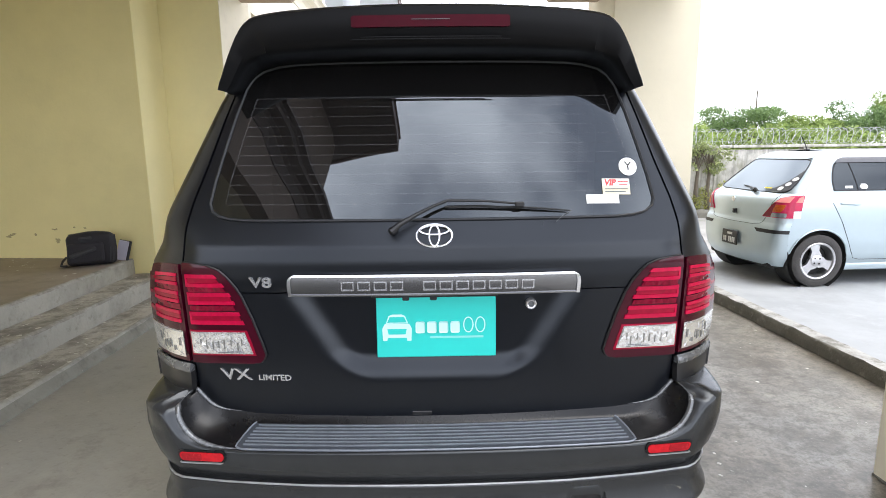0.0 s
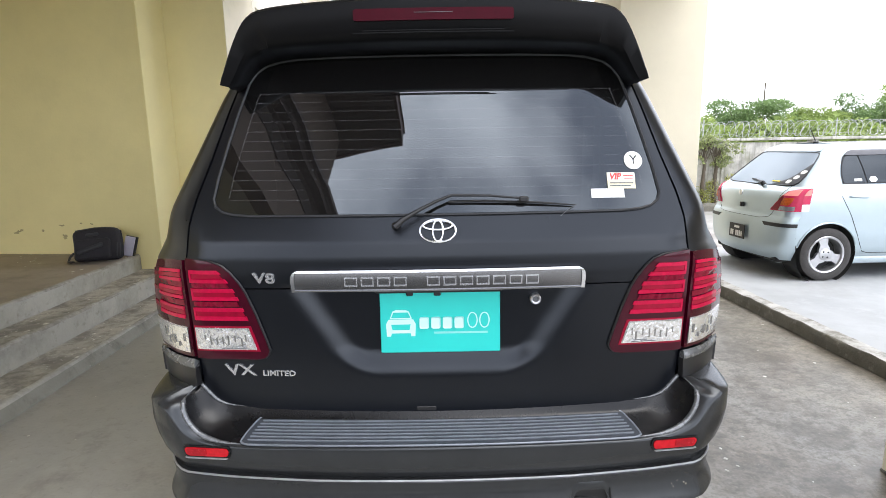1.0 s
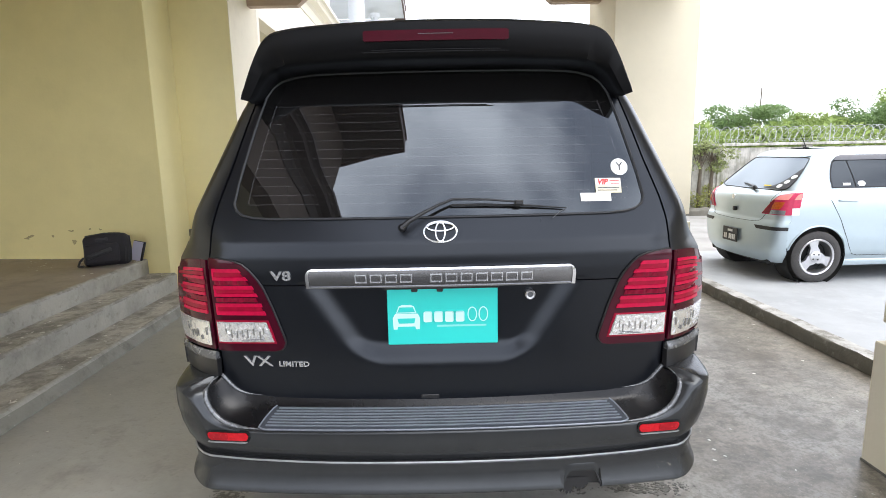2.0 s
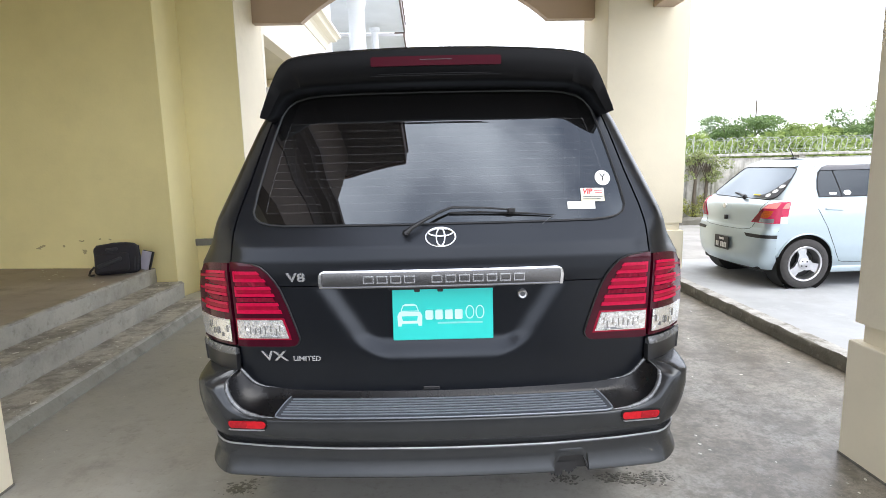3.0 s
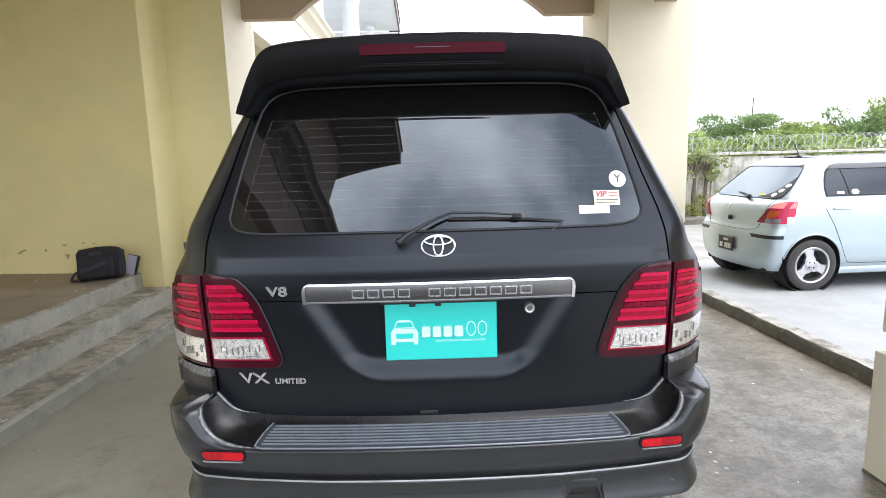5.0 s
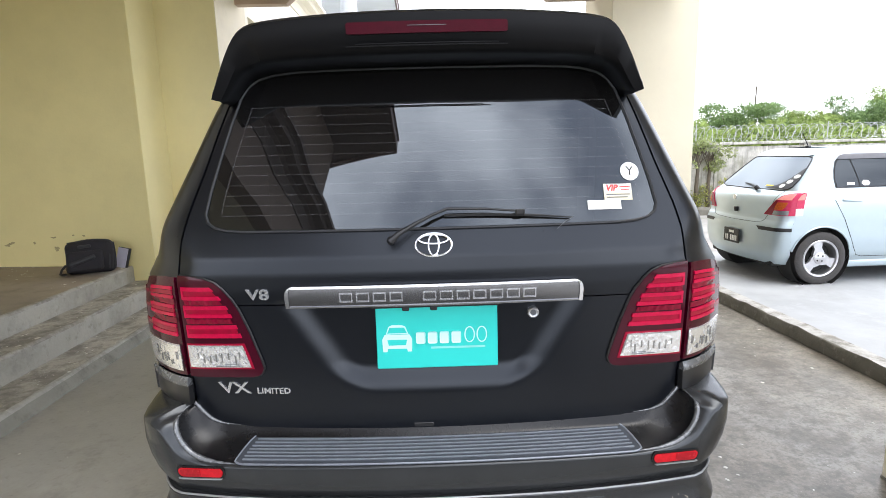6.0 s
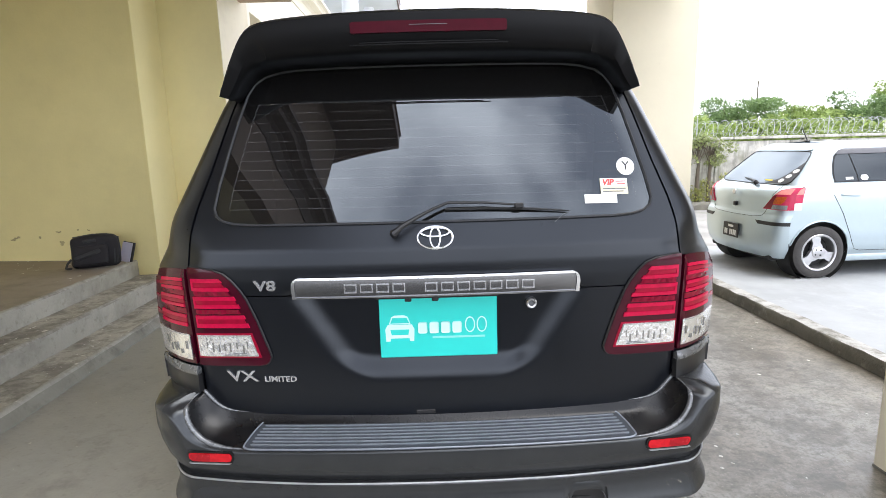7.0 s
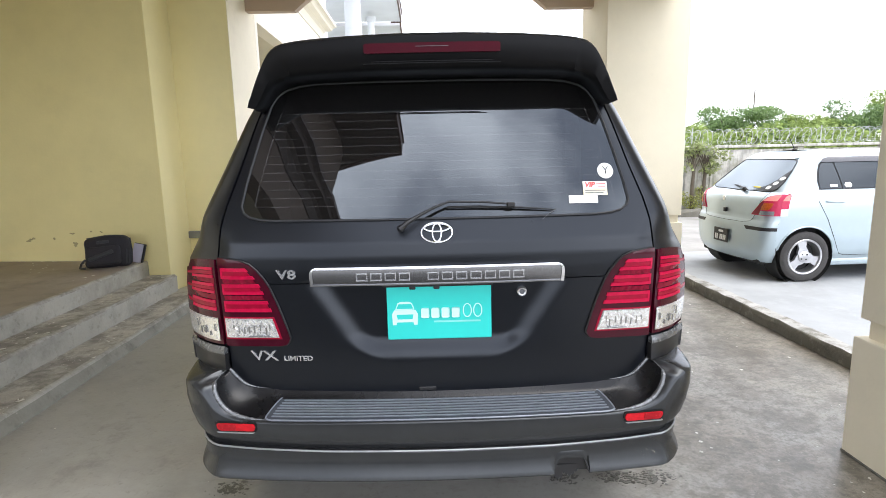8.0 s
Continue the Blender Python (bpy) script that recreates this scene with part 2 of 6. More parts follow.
# Dark brown puts the shade of near eaves and porch cornice into colour.
M_SOFFIT = mat("darkened_brown_tone", (0.085, 0.06, 0.048), 0.6, var=0.12, scale=4)
# Browner and darker than the cream of the piers.
M_TAN = mat("tan_plaster", (0.50, 0.385, 0.285), 0.7, var=0.05, scale=1.5, bump=0.08, bscale=50)
# This brown carries the shade of the porch beam and near upper wall.
M_BEAM = mat("darkened_brown_plaster", (0.21, 0.155, 0.12), 0.7, var=0.06, scale=1.5, bump=0.08, bscale=50)
# The piers' cream made paler, to carry the far wing's open daylight.
M_PALE = mat("daylit_cream_plaster", (0.88, 0.82, 0.68), 0.7, var=0.03, scale=1.5, bump=0.08, bscale=50)
# The porch wall's yellow made paler, to carry the drive's stronger light.
M_RETURN = mat("lit_yellow_plaster", (0.87, 0.78, 0.43), 0.75, var=0.05, scale=1.3, bump=0.12, bscale=45)
M_KERBTOP = mat("dirty_slab_edge", (0.42, 0.41, 0.38), 0.8, var=0.2, scale=5, bump=0.3, bscale=45, stains=[((0.14, 0.13, 0.10), 4.5, 0.46, 0.60, 0.8), ((0.55, 0.54, 0.50), 12, 0.55, 0.7, 0.5)])


def drive_side_stains(m):
    """Oily, mossy blotches on the strip of floor between the car's place and the slab."""
    n, l = m.node_tree.nodes, m.node_tree.links
    b = n["Principled BSDF"]
    src = b.inputs["Base Color"].links[0].from_socket
    co = n.new("ShaderNodeTexCoord")
    sep = n.new("ShaderNodeSeparateXYZ")
    l.new(co.outputs["Object"], sep.inputs[0])
    side = n.new("ShaderNodeMapRange")
    side.inputs["From Min"].default_value, side.inputs["From Max"].default_value = 0.5, 1.5
    l.new(sep.outputs["X"], side.inputs["Value"])
    for color, scale, lo, hi, amount in (((0.245, 0.205, 0.148), 0.7, 0.28, 0.58, 0.72), ((0.088, 0.072, 0.050), 2.3, 0.46, 0.62, 0.75), ((0.10, 0.088, 0.066), 7.0, 0.49, 0.60, 0.62), ((0.40, 0.355, 0.28), 4.3, 0.56, 0.68, 0.55), ((0.36, 0.33, 0.275), 22.0, 0.56, 0.66, 0.6), ((0.09, 0.08, 0.06), 15.0, 0.50, 0.60, 0.58), ((0.10, 0.09, 0.07), 44.0, 0.50, 0.58, 0.5), ((0.48, 0.45, 0.39), 70.0, 0.60, 0.66, 0.7)):
        no = n.new("ShaderNodeTexNoise")
        no.inputs["Scale"].default_value, no.inputs["Detail"].default_value, no.inputs["Roughness"].default_value = scale, 9.0, 0.72
        l.new(co.outputs["Object"], no.inputs["Vector"])
        mr = n.new("ShaderNodeMapRange")
        mr.inputs["From Min"].default_value, mr.inputs["From Max"].default_value, mr.inputs["To Max"].default_value = lo, hi, amount
        l.new(no.outputs["Fac"], mr.inputs["Value"])
        mu = n.new("ShaderNodeMath")
        mu.operation = "MULTIPLY"
        l.new(mr.outputs[0], mu.inputs[0])
        l.new(side.outputs[0], mu.inputs[1])
        mx = n.new("ShaderNodeMixRGB")
        mx.inputs[2].default_value = (*color, 1)
        l.new(mu.outputs[0], mx.inputs[0])
        l.new(src, mx.inputs[1])
        src = mx.outputs[0]
    l.new(src, b.inputs["Base Color"])


drive_side_stains(M_FLOOR)

# ---- the setting ----
def setting(name, bm, material, label, category, m=TURNED, smooth=False):
    return tagged(finish(bm, name, material, None, smooth, m), label, category, kind="structure")


KERB = 3.037
# ground sheet out to the horizon
bm = bmesh.new()
ring = [(-600, -600), (600, -600), (600, 600), (-600, 600)]
bm.faces.new([bm.verts.new((x, y, -0.02)) for x, y in ring])
setting("ground", bm, M_EARTH, "packed earth and sparse weeds around the compound", "ground")
setting("floor", box(-9.0, KERB - 0.044, -1.25, 6.5, -0.15, 0.0), M_FLOOR, "worn grey concrete carport floor with stains and pale specks", "floor")
# Unseen lighter strip, added to brighten the tailgate's right-hand reflection.
setting("drive_edge", box(1.204, KERB - 0.044, -14.0, -1.26, -0.15, -0.002), M_YARD, "concrete strip along the kerb, unseen, added to lighten reflections", "drive")
# Unseen dark ground, added so the lower tailgate reflects less light.
setting("road", box(-9.0, 1.20, -14.0, -1.26, -0.15, -0.004), M_ROAD, "dark ground before the carport, unseen, added to darken reflections", "road")
setting("pavement", box(KERB + 0.08, 16.0, -9.0, 5.98, -0.15, 0.112), M_SLAB, "pale smooth concrete parking slab", "pavement")
# Unseen pale slab, added to throw light up onto the far eaves.
setting("court", box(-2.6, 2.5, 10.56, 24.4, -0.15, 0.09), M_SLAB, "pale concrete slab beside the house, unseen, added to bounce light", "pavement")
setting("yard", box(-1.9, 16.0, 6.0, 10.55, -0.15, 0.095), M_YARD, "rough grey yard strip before the compound wall", "yard")


def kerb_bm():
    """A rough edge beam, uneven along its length."""
    bm = bmesh.new()
    rnd = random.Random(3)
    ys = [-9 + 0.09 * k for k in range(167)]
    prof = [(-0.048, -0.15), (-0.048, 0.055), (-0.044, 0.098), (-0.034, 0.113), (0.0, 0.117), (0.08, 0.116)]
    rings = []
    for y in ys:
        j = rnd.uniform(-0.008, 0.008)
        rings.append([bm.verts.new((KERB + x + (j if x < 0 else 0) + rnd.uniform(-0.003, 0.003), y, z + (rnd.uniform(-0.004, 0.003) if z > 0.08 else 0))) for x, z in prof])
    for a, b in zip(rings, rings[1:]):
        for k in range(len(prof) - 1):
            bm.faces.new((a[k], b[k], b[k + 1], a[k + 1])).material_index = 1 if k > 2 else 0
    return bm


setting("kerb", kerb_bm(), [M_KERB, M_KERBTOP], "low rough concrete kerb along the parking slab", "kerb", smooth=True)

# porch steps and porch floor beside the drive
PORCH_FALL = 0.025                         # the porch floor drains towards the steps
STEPS = ((-2.590, 0.096), (-2.922, 0.285), (-3.225, 0.455))


def step_bm(x0, x1, z1, seed, toe=0.0, fall=0.0):
    bm = bmesh.new()
    rnd = random.Random(seed)
    ys = [-4.4 + 0.07 * k for k in range(129)]
    prof = [(x0 + toe, 0.0), (x0 + 0.004, z1 - 0.02), (x0 - 0.004, z1 - 0.006), (x0 - 0.018, z1), (x0 - 0.034, z1 + 0.0005), (x1, z1 + fall * (x0 - x1)), (x1, 0.0)]
    rings = []
    for y in ys:
        rings.append([bm.verts.new((x + (rnd.uniform(-0.005, 0.005) if x > x1 else 0), min(y, 4.548), z + (rnd.uniform(-0.003, 0.003) if z > z1 - 0.01 and x > x1 else 0))) for x, z in prof])
    for a, b in zip(rings, rings[1:]):
        for k in range(len(prof)):
            f = bm.faces.new((a[k], b[k], b[(k + 1) % len(prof)], a[(k + 1) % len(prof)]))
            f.material_index = (0, 2, 2, 2, 1, 0, 0)[k]
    bm.faces.new(rings[0][::-1])
    bm.faces.new(rings[-1])
    return bm


for k, (x, z) in enumerate(STEPS):
    x1 = STEPS[k + 1][0] - 0.01 if k < 2 else -9.0
    setting("step" if k < 2 else "porch_floor", step_bm(x, x1, z, 20 + k, 0.042 if k == 0 else 0.0, PORCH_FALL if k == 2 else 0.0), [M_STEPLOW if k == 0 else M_STEP, M_TREAD if k < 2 else M_PORCH, M_NOSE], "worn concrete porch step with chipped pale edge" if k < 2 else "worn concrete porch floor with scattered grit", "step" if k < 2 else "floor", smooth=True)

# the small ends of the lower steps beyond the porch wall
setting("step_end", prism([(4.552, 0.0), (4.552, 0.094), (5.160, 0.044), (5.160, 0.0)], -2.978, -2.6, "x"), M_STEP, "end of the lowest concrete step at the wall", "step")

WALL_Y, RECESS_Y, INNER_L, INNER_R = 4.55, 5.165, -2.294, 2.308
setting("wall_porch", box(-9.0, -2.986, WALL_Y, WALL_Y + 1.18, 0.0, 4.25), M_WALL, "yellow painted porch wall with small brown scuffs", "wall")
# Return and recess take the paler yellow in place of stronger light.
setting("wall_return", box(-2.986, -2.981, WALL_Y + 0.003, RECESS_Y - 0.001, 0.0, 4.25), M_RETURN, "yellow painted return of the porch wall, brighter light put into its colour", "wall")
setting("wall_recess", box(-2.985, INNER_L - 0.006, RECESS_Y, 6.28, 0.0, 4.25), M_RETURN, "yellow painted recessed end wall of the drive, brighter light put into its colour", "wall")
# Thin cream sheet over the yellow pier; outdoor light is in its colour.
setting("wall_arch_pier", box(INNER_L - 0.006, INNER_L, RECESS_Y + 0.003, 6.275, 0.0, 4.25), M_PILLAR, "side of the arch pier, its outdoor light put into a cream colour", "wall")

# far arch between the end wall and the pier
def arch_bm(x0, x1, half, z0, z1, y0, y1, radius=2.55):
    bm = bmesh.new()
    mid = 0.5 * (x0 + x1)
    n = 28
    base = math.sqrt(radius**2 - half**2)
    xs = [x0] + [mid - half + 2 * half * k / n for k in range(n + 1)] + [x1]
    low = [z0] + [z0 + math.sqrt(max(radius**2 - (x - mid) ** 2, 0)) - base for x in xs[1:-1]] + [z0]
    f = [[bm.verts.new((x, y, z)) for x, z in zip(xs, low)] for y in (y0, y1)]
    t = [[bm.verts.new((x, y, z1)) for x in xs] for y in (y0, y1)]
    for k in range(len(xs) - 1):
        bm.faces.new((f[0][k], f[0][k + 1], t[0][k + 1], t[0][k]))
        bm.faces.new((f[1][k + 1], f[1][k], t[1][k], t[1][k + 1]))
        bm.faces.new((f[0][k + 1], f[0][k], f[1][k], f[1][k + 1]))
        bm.faces.new((t[0][k], t[0][k + 1], t[1][k + 1], t[1][k]))
    for k in (0, -1):
        bm.faces.new((f[0][k], f[1][k], t[1][k], t[0][k]))
    return bm


setting("arch_far", arch_bm(INNER_L, INNER_R, 1.66, 3.487, 4.4, 5.895, 6.03), M_TAN, "tan plaster arch beam over the drive", "arch")
setting("arch_near", arch_bm(-2.165, 2.15, 1.6, 3.465, 4.4, 0.10, 0.48), M_TAN, "tan plaster arch beam at the carport's open end", "arch")


def pier(name, x0, x1, y0, y1, z0, label):
    """A square pier: a base block, a recessed band and the shaft."""
    root = tagged(empty(name, TURNED), label, "pillar", "carport piers", "structure")
    part("base_block", box(x0, x1, y0, y1, z0, 0.632, 0.008), M_PILLAR, root)
    part("dirt_line", box(x0 - 0.003, x1 + 0.003, y0 - 0.003, y1 + 0.003, z0, z0 + 0.014, 0.002, 1), M_KERB, root, "dark damp dirt line along the foot")
    part("band", box(x0 + 0.045, x1 - 0.045, y0 + 0.045, y1 - 0.045, 0.628, 0.732), M_PILLAR, root)
    part("shaft", box(x0 + 0.014, x1 - 0.014, y0 + 0.014, y1 - 0.014, 0.728, 4.25, 0.008), M_PILLAR, root)
    return root


pier("pillar_far", INNER_R - 0.014, 3.383, 5.317, 6.426, 0.0, "cream plaster pier with a recessed band above its base")
pier("pillar_near", 2.124, 3.21, -0.25, 0.826, 0.0, "cream plaster pier standing at the kerb of the drive")
pier("pillar_porch", -3.27, -2.193, -0.26, 0.816, 0.0, "cream plaster pier standing beside the porch steps")
setting("beam_side", box(2.876, 3.14, 0.82, 5.328, 3.465, 4.25), M_TAN, "tan plaster side beam between the piers", "beam")
# Unseen wall and slab, added to keep stray sky light off the porch.
setting("wall_porch_side", box(-9.4, -9.2, -6.3, WALL_Y - 0.002, 0.46, 4.24), M_WALL, "yellow wall behind the porch, unseen, added to shade it", "wall")
setting("ceiling_porch", box(-9.2, -2.52, -6.3, -0.302, 4.26, 4.42), M_CEIL, "painted slab over the porch before the carport, unseen, added to shade it", "ceiling")
setting("ceiling", box(-9.2, 3.2, -0.3, 6.3, 4.25, 4.42), M_CEIL, "painted carport and porch ceiling slab", "ceiling")


# ---- the parked off-roader ----
M_PAINT = mat("matt_charcoal_paint", (0.0022, 0.0027, 0.0045), 0.29, spec=0.50, coat=0.0, var=0.08, scale=14, bump=0.012, bscale=220)
M_PAINT.node_tree.nodes["Principled BSDF"].inputs["Specular Tint"].default_value = (0.86, 0.92, 1.0, 1)
M_BUMPER = mat("satin_grey_bumper_paint", (0.022, 0.0228, 0.0235), 0.24, metal=0.1, spec=0.6, var=0.1, scale=9, bump=0.02, bscale=160)
M_BUMPER.node_tree.nodes["Principled BSDF"].inputs["Specular Tint"].default_value = (0.91, 0.96, 1.0, 1)
# Bumper paint darkened: the top's shade and dark reflection are in the colour.
M_SHELF = mat("darkened_bumper_paint", (0.0055, 0.0055, 0.006), 0.27, spec=0.34, var=0.1, scale=9, bump=0.015, bscale=160)
# Pale edge colour; on the lip seam it stands in for a highlight.
M_RIM = mat("pale_bright_edge", (0.36, 0.36, 0.37), 0.32, metal=0.5, var=0.25, scale=14)
M_BLACK = mat("black_plastic", (0.012, 0.012, 0.013), 0.45, var=0.1, scale=20)
M_RUBBER = mat("black_rubber", (0.015, 0.015, 0.015), 0.7, var=0.15, scale=30, bump=0.1, bscale=120)
M_TRIM = mat("grey_rubber_trim", (0.10, 0.105, 0.11), 0.4, var=0.08, scale=20)
M_CHROME = mat("chrome", (0.72, 0.73, 0.75), 0.13, metal=1.0, var=0.03, scale=30)
M_BADGE = mat("bright_badge_chrome", (0.56, 0.57, 0.58), 0.24, metal=0.75, var=0.03, scale=30)
M_SATIN = mat("satin_chrome", (0.21, 0.21, 0.215), 0.26, metal=1.0, var=0.02, scale=20)
M_PAD = mat("grey_step_pad", (0.040, 0.046, 0.056), 0.42, metal=0.1, var=0.12, scale=18, bump=0.05, bscale=150)
M_PADRIB = mat("worn_step_rib", (0.20, 0.22, 0.25), 0.36, metal=0.3, var=0.15, scale=25)
# Paler than the bumper: the edges' highlight is put into the colour.
M_EDGE = mat("highlit_bumper_edge", (0.15, 0.155, 0.16), 0.27, metal=0.5, spec=0.8, var=0.15, scale=30)
M_BLOCK = mat("satin_grey_trim_paint", (0.014, 0.014, 0.015), 0.30, metal=0.1, spec=0.5, var=0.1, scale=14)
M_SEAL = mat("dark_rubber_seal", (0.02, 0.021, 0.023), 0.4, spec=0.35, var=0.08, scale=20)
M_RED = mat("red_lamp_lens", (0.27, 0.003, 0.024), 0.2, spec=0.2, coat=0.10, var=0.15, scale=40)
M_REDBAR = mat("bright_red_lamp_bar", (0.46, 0.004, 0.043), 0.2, spec=0.2, coat=0.10, var=0.15, scale=60)
M_MIDRED = mat("ribbed_red_lens", (0.18, 0.002, 0.019), 0.2, spec=0.2, coat=0.1, var=0.3, scale=60)
M_DARKRED = mat("dark_red_lamp_surround", (0.046, 0.0015, 0.009), 0.10, spec=0.25, coat=0.15, var=0.15, scale=30)
M_CLEAR = mat("clear_lamp_reflector", (0.86, 0.86, 0.85), 0.16, metal=0.75, coat=0.3, var=0.12, scale=60, bump=0.12, bscale=70)
M_GREYRIB = mat("grey_lens_rib", (0.26, 0.255, 0.24), 0.25, metal=0.5, var=0.2, scale=60)
M_BRAKE = mat("dull_red_brake_lens", (0.050, 0.002, 0.008), 0.35, spec=0.08, coat=0.0, var=0.12, scale=30)
M_REFL = mat("red_reflector", (0.46, 0.007, 0.014), 0.2, spec=0.3, var=0.2, scale=70)
M_REFL2 = mat("darker_red_reflector", (0.30, 0.006, 0.012), 0.25, spec=0.3, var=0.25, scale=90)
M_TEAL = mat("turquoise_plate", (0.02, 0.56, 0.50), 0.35, coat=0.2, var=0.03, scale=4)
M_WHITE = mat("white_print", (0.82, 0.82, 0.80), 0.5, var=0.02, scale=12)
M_PRINT = mat("pale_plate_print", (0.55, 0.84, 0.82), 0.45, var=0.03, scale=12)
M_REDPRINT = mat("red_print", (0.62, 0.05, 0.04), 0.5, var=0.05, scale=12)
M_CREAM = mat("cream_sticker", (0.76, 0.68, 0.48), 0.5, var=0.05, scale=12)
M_TYRE = mat("tyre_rubber", (0.05, 0.047, 0.045), 0.8, var=0.2, scale=30, bump=0.3, bscale=60)
M_ALLOY = mat("alloy_rim", (0.55, 0.55, 0.56), 0.3, metal=0.9, var=0.08, scale=20)
M_UNDER = mat("dark_underbody", (0.02, 0.02, 0.02), 0.85, var=0.2, scale=8)


def glass(name, tint, ior=1.6, film_share=0.0, film_color=(0.36, 0.34, 0.33)):
    """Tinted window glass: clear gloss over a dark see-through tint, with an optional diffuse film."""
    m = bpy.data.materials.new(name)
    m.use_nodes = True
    n, l = m.node_tree.nodes, m.node_tree.links
    n.clear()
    out = n.new("ShaderNodeOutputMaterial")
    tr = n.new("ShaderNodeBsdfTransparent")
    tr.inputs["Color"].default_value = (*tint, 1)
    gl = n.new("ShaderNodeBsdfGlossy")
    gl.inputs["Roughness"].default_value = 0.015
    gl.inputs["Color"].default_value = (0.86, 0.94, 1.0, 1)
    fr = n.new("ShaderNodeFresnel")
    fr.inputs["IOR"].default_value = ior
    mx = n.new("ShaderNodeMixShader")
    l.new(fr.outputs[0], mx.inputs[0])
    l.new(tr.outputs[0], mx.inputs[1])
    l.new(gl.outputs[0], mx.inputs[2])
    if film_share:
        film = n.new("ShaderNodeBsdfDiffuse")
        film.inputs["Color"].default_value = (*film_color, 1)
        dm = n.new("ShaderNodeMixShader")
        dm.inputs[0].default_value = film_share
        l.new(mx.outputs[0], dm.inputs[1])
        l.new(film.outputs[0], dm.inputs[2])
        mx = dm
    l.new(mx.outputs[0], out.inputs["Surface"])
    return m


def faint_print(name, amount):
    """Thin baked lines on glass: a little pale print that the glass shows through."""
    m = bpy.data.materials.new(name)
    m.use_nodes = True
    n, l = m.node_tree.nodes, m.node_tree.links
    n.clear()
    out, mx = n.new("ShaderNodeOutputMaterial"), n.new("ShaderNodeMixShader")
    tr, di = n.new("ShaderNodeBsdfTransparent"), n.new("ShaderNodeBsdfDiffuse")
    di.inputs["Color"].default_value = (0.62, 0.62, 0.64, 1)
    mx.inputs[0].default_value = amount
    l.new(tr.outputs[0], mx.inputs[1])
    l.new(di.outputs[0], mx.inputs[2])
    l.new(mx.outputs[0], out.inputs["Surface"])
    return m


M_HEATER = faint_print("faint_heater_print", 0.044)
M_TINT = glass("dark_tinted_glass", (0.03, 0.03, 0.032), 1.9, 0.016)

HALF = [(0.30, 0.86), (0.45, 0.915), (0.60, 0.950), (0.75, 0.966), (0.85, 0.974), (0.95, 0.976), (1.05, 0.968), (1.13, 0.953), (1.20, 0.920), (1.29, 0.879), (1.41, 0.826), (1.53, 0.774), (1.65, 0.723), (1.72, 0.686), (1.775, 0.62), (1.80, 0.50)]
REAR = [(0.60, 0.135), (0.66, 0.132), (0.80, 0.120), (0.95, 0.108), (1.05, 0.098), (1.10, 0.091), (1.15, 0.090), (1.20, 0.097), (1.28, 0.124), (1.40, 0.166), (1.60, 0.240), (1.76, 0.304), (1.80, 0.335), (1.84, 0.42)]


def half(z):
    return lerp(HALF, z)


def smooth01(a, b, v):
    t = min(1.0, max(0.0, (v - a) / (b - a)))
    return t * t * (3 - 2 * t)


def rear_y(x, z):
    """How far ahead the rear face lies: its upright profile, bowed in plan and rounded at the corners."""
    s = abs(x) * 0.955 / half(z)
    k = 0.72 + 0.11 * smooth01(1.16, 1.32, z)
    return lerp(REAR, z) + 0.045 * (s / 0.8) ** 2 + 2.6 * max(0.0, s - k) ** 2 + 0.06 * smooth01(1.13, 1.25, z) * (1 - math.sqrt(max(0.0, 1 - max(0.0, (s - 0.896) / 0.06) ** 2)))


def recess(x, z):
    """Depth of the hollow for the number plate: wide at its top, narrow below."""
    if z > 1.06:
        return 0.0
    w = 0.328 + 0.155 * min(1.0, (z - 0.80) / 0.25)
    a, b, r = w - abs(x), z - 0.750, 0.115
    d = r - math.hypot(r - a, r - b) if a < r and b < r else min(a, b)
    return 0.033 * smooth01(0.0, 0.100, d)


def rear(x, z):
    return (x, rear_y(x, z) + recess(x, z), z)


def shut(z):
    return lerp([(0.6, 0.785), (1.15, 0.787), (1.25, 0.775), (1.33, 0.755), (1.45, 0.713), (1.58, 0.674), (1.72, 0.628), (1.78, 0.585)], z)


BACK = Vector((0, -1, 0.2))
RIDE, SIZE = 0.113, 0.98                   # how high the body rides, and its size against the drawn one
suv = empty("off_roader", pose(0, 0, RIDE, 0, 0, 0.8) @ Matrix.Scale(SIZE, 4))
tagged(suv, "matt charcoal off-road wagon seen from behind, parked on the concrete drive", "car")

# shell: rings along the car, the first one along the rear corner
def suv_ring(y):
    cab = lerp([(0, 1), (2.75, 1), (3.35, 0.16), (3.6, 0.06), (4.5, 0.0), (4.85, -0.04)], y)
    nose = lerp([(0, 1), (3.9, 1), (4.5, 0.96), (4.75, 0.86), (4.86, 0.70)], y)
    pts = [(0.62, 0.34), (half(0.45) - 0.03, 0.36)]
    for z in (0.45, 0.52, 0.60, 0.68, 0.75, 0.85, 0.95, 1.05, 1.13):
        pts.append((half(z) * nose, z))
    for z in (1.20, 1.29, 1.41, 1.53, 1.65, 1.72, 1.765):
        w, zz = half(z), 1.13 + (z - 1.13) * cab
        if cab < 0.9:
            k = (z - 1.13) / 0.67
            w = half(1.13) * (1 - 0.9 * k) * (1 - max(cab, 0)) + w * max(cab, 0)
            zz += 0.05 * math.sin(k * 1.6) * (1 - max(cab, 0))
        pts.append((w * nose, zz))
    for x, z in ((0.50, 1.795), (0.36, 1.808), (0.18, 1.814), (0.0, 1.816)):
        k = 1 - x / 0.62
        zz = 1.13 + (z - 1.13) * cab + (0.075 * (1 - max(cab, 0)) if cab < 0.9 else 0)
        pts.append((x * (1 if cab > 0.9 else 0.35 + 0.65 * cab) * nose, zz))
    return pts


bm = bmesh.new()
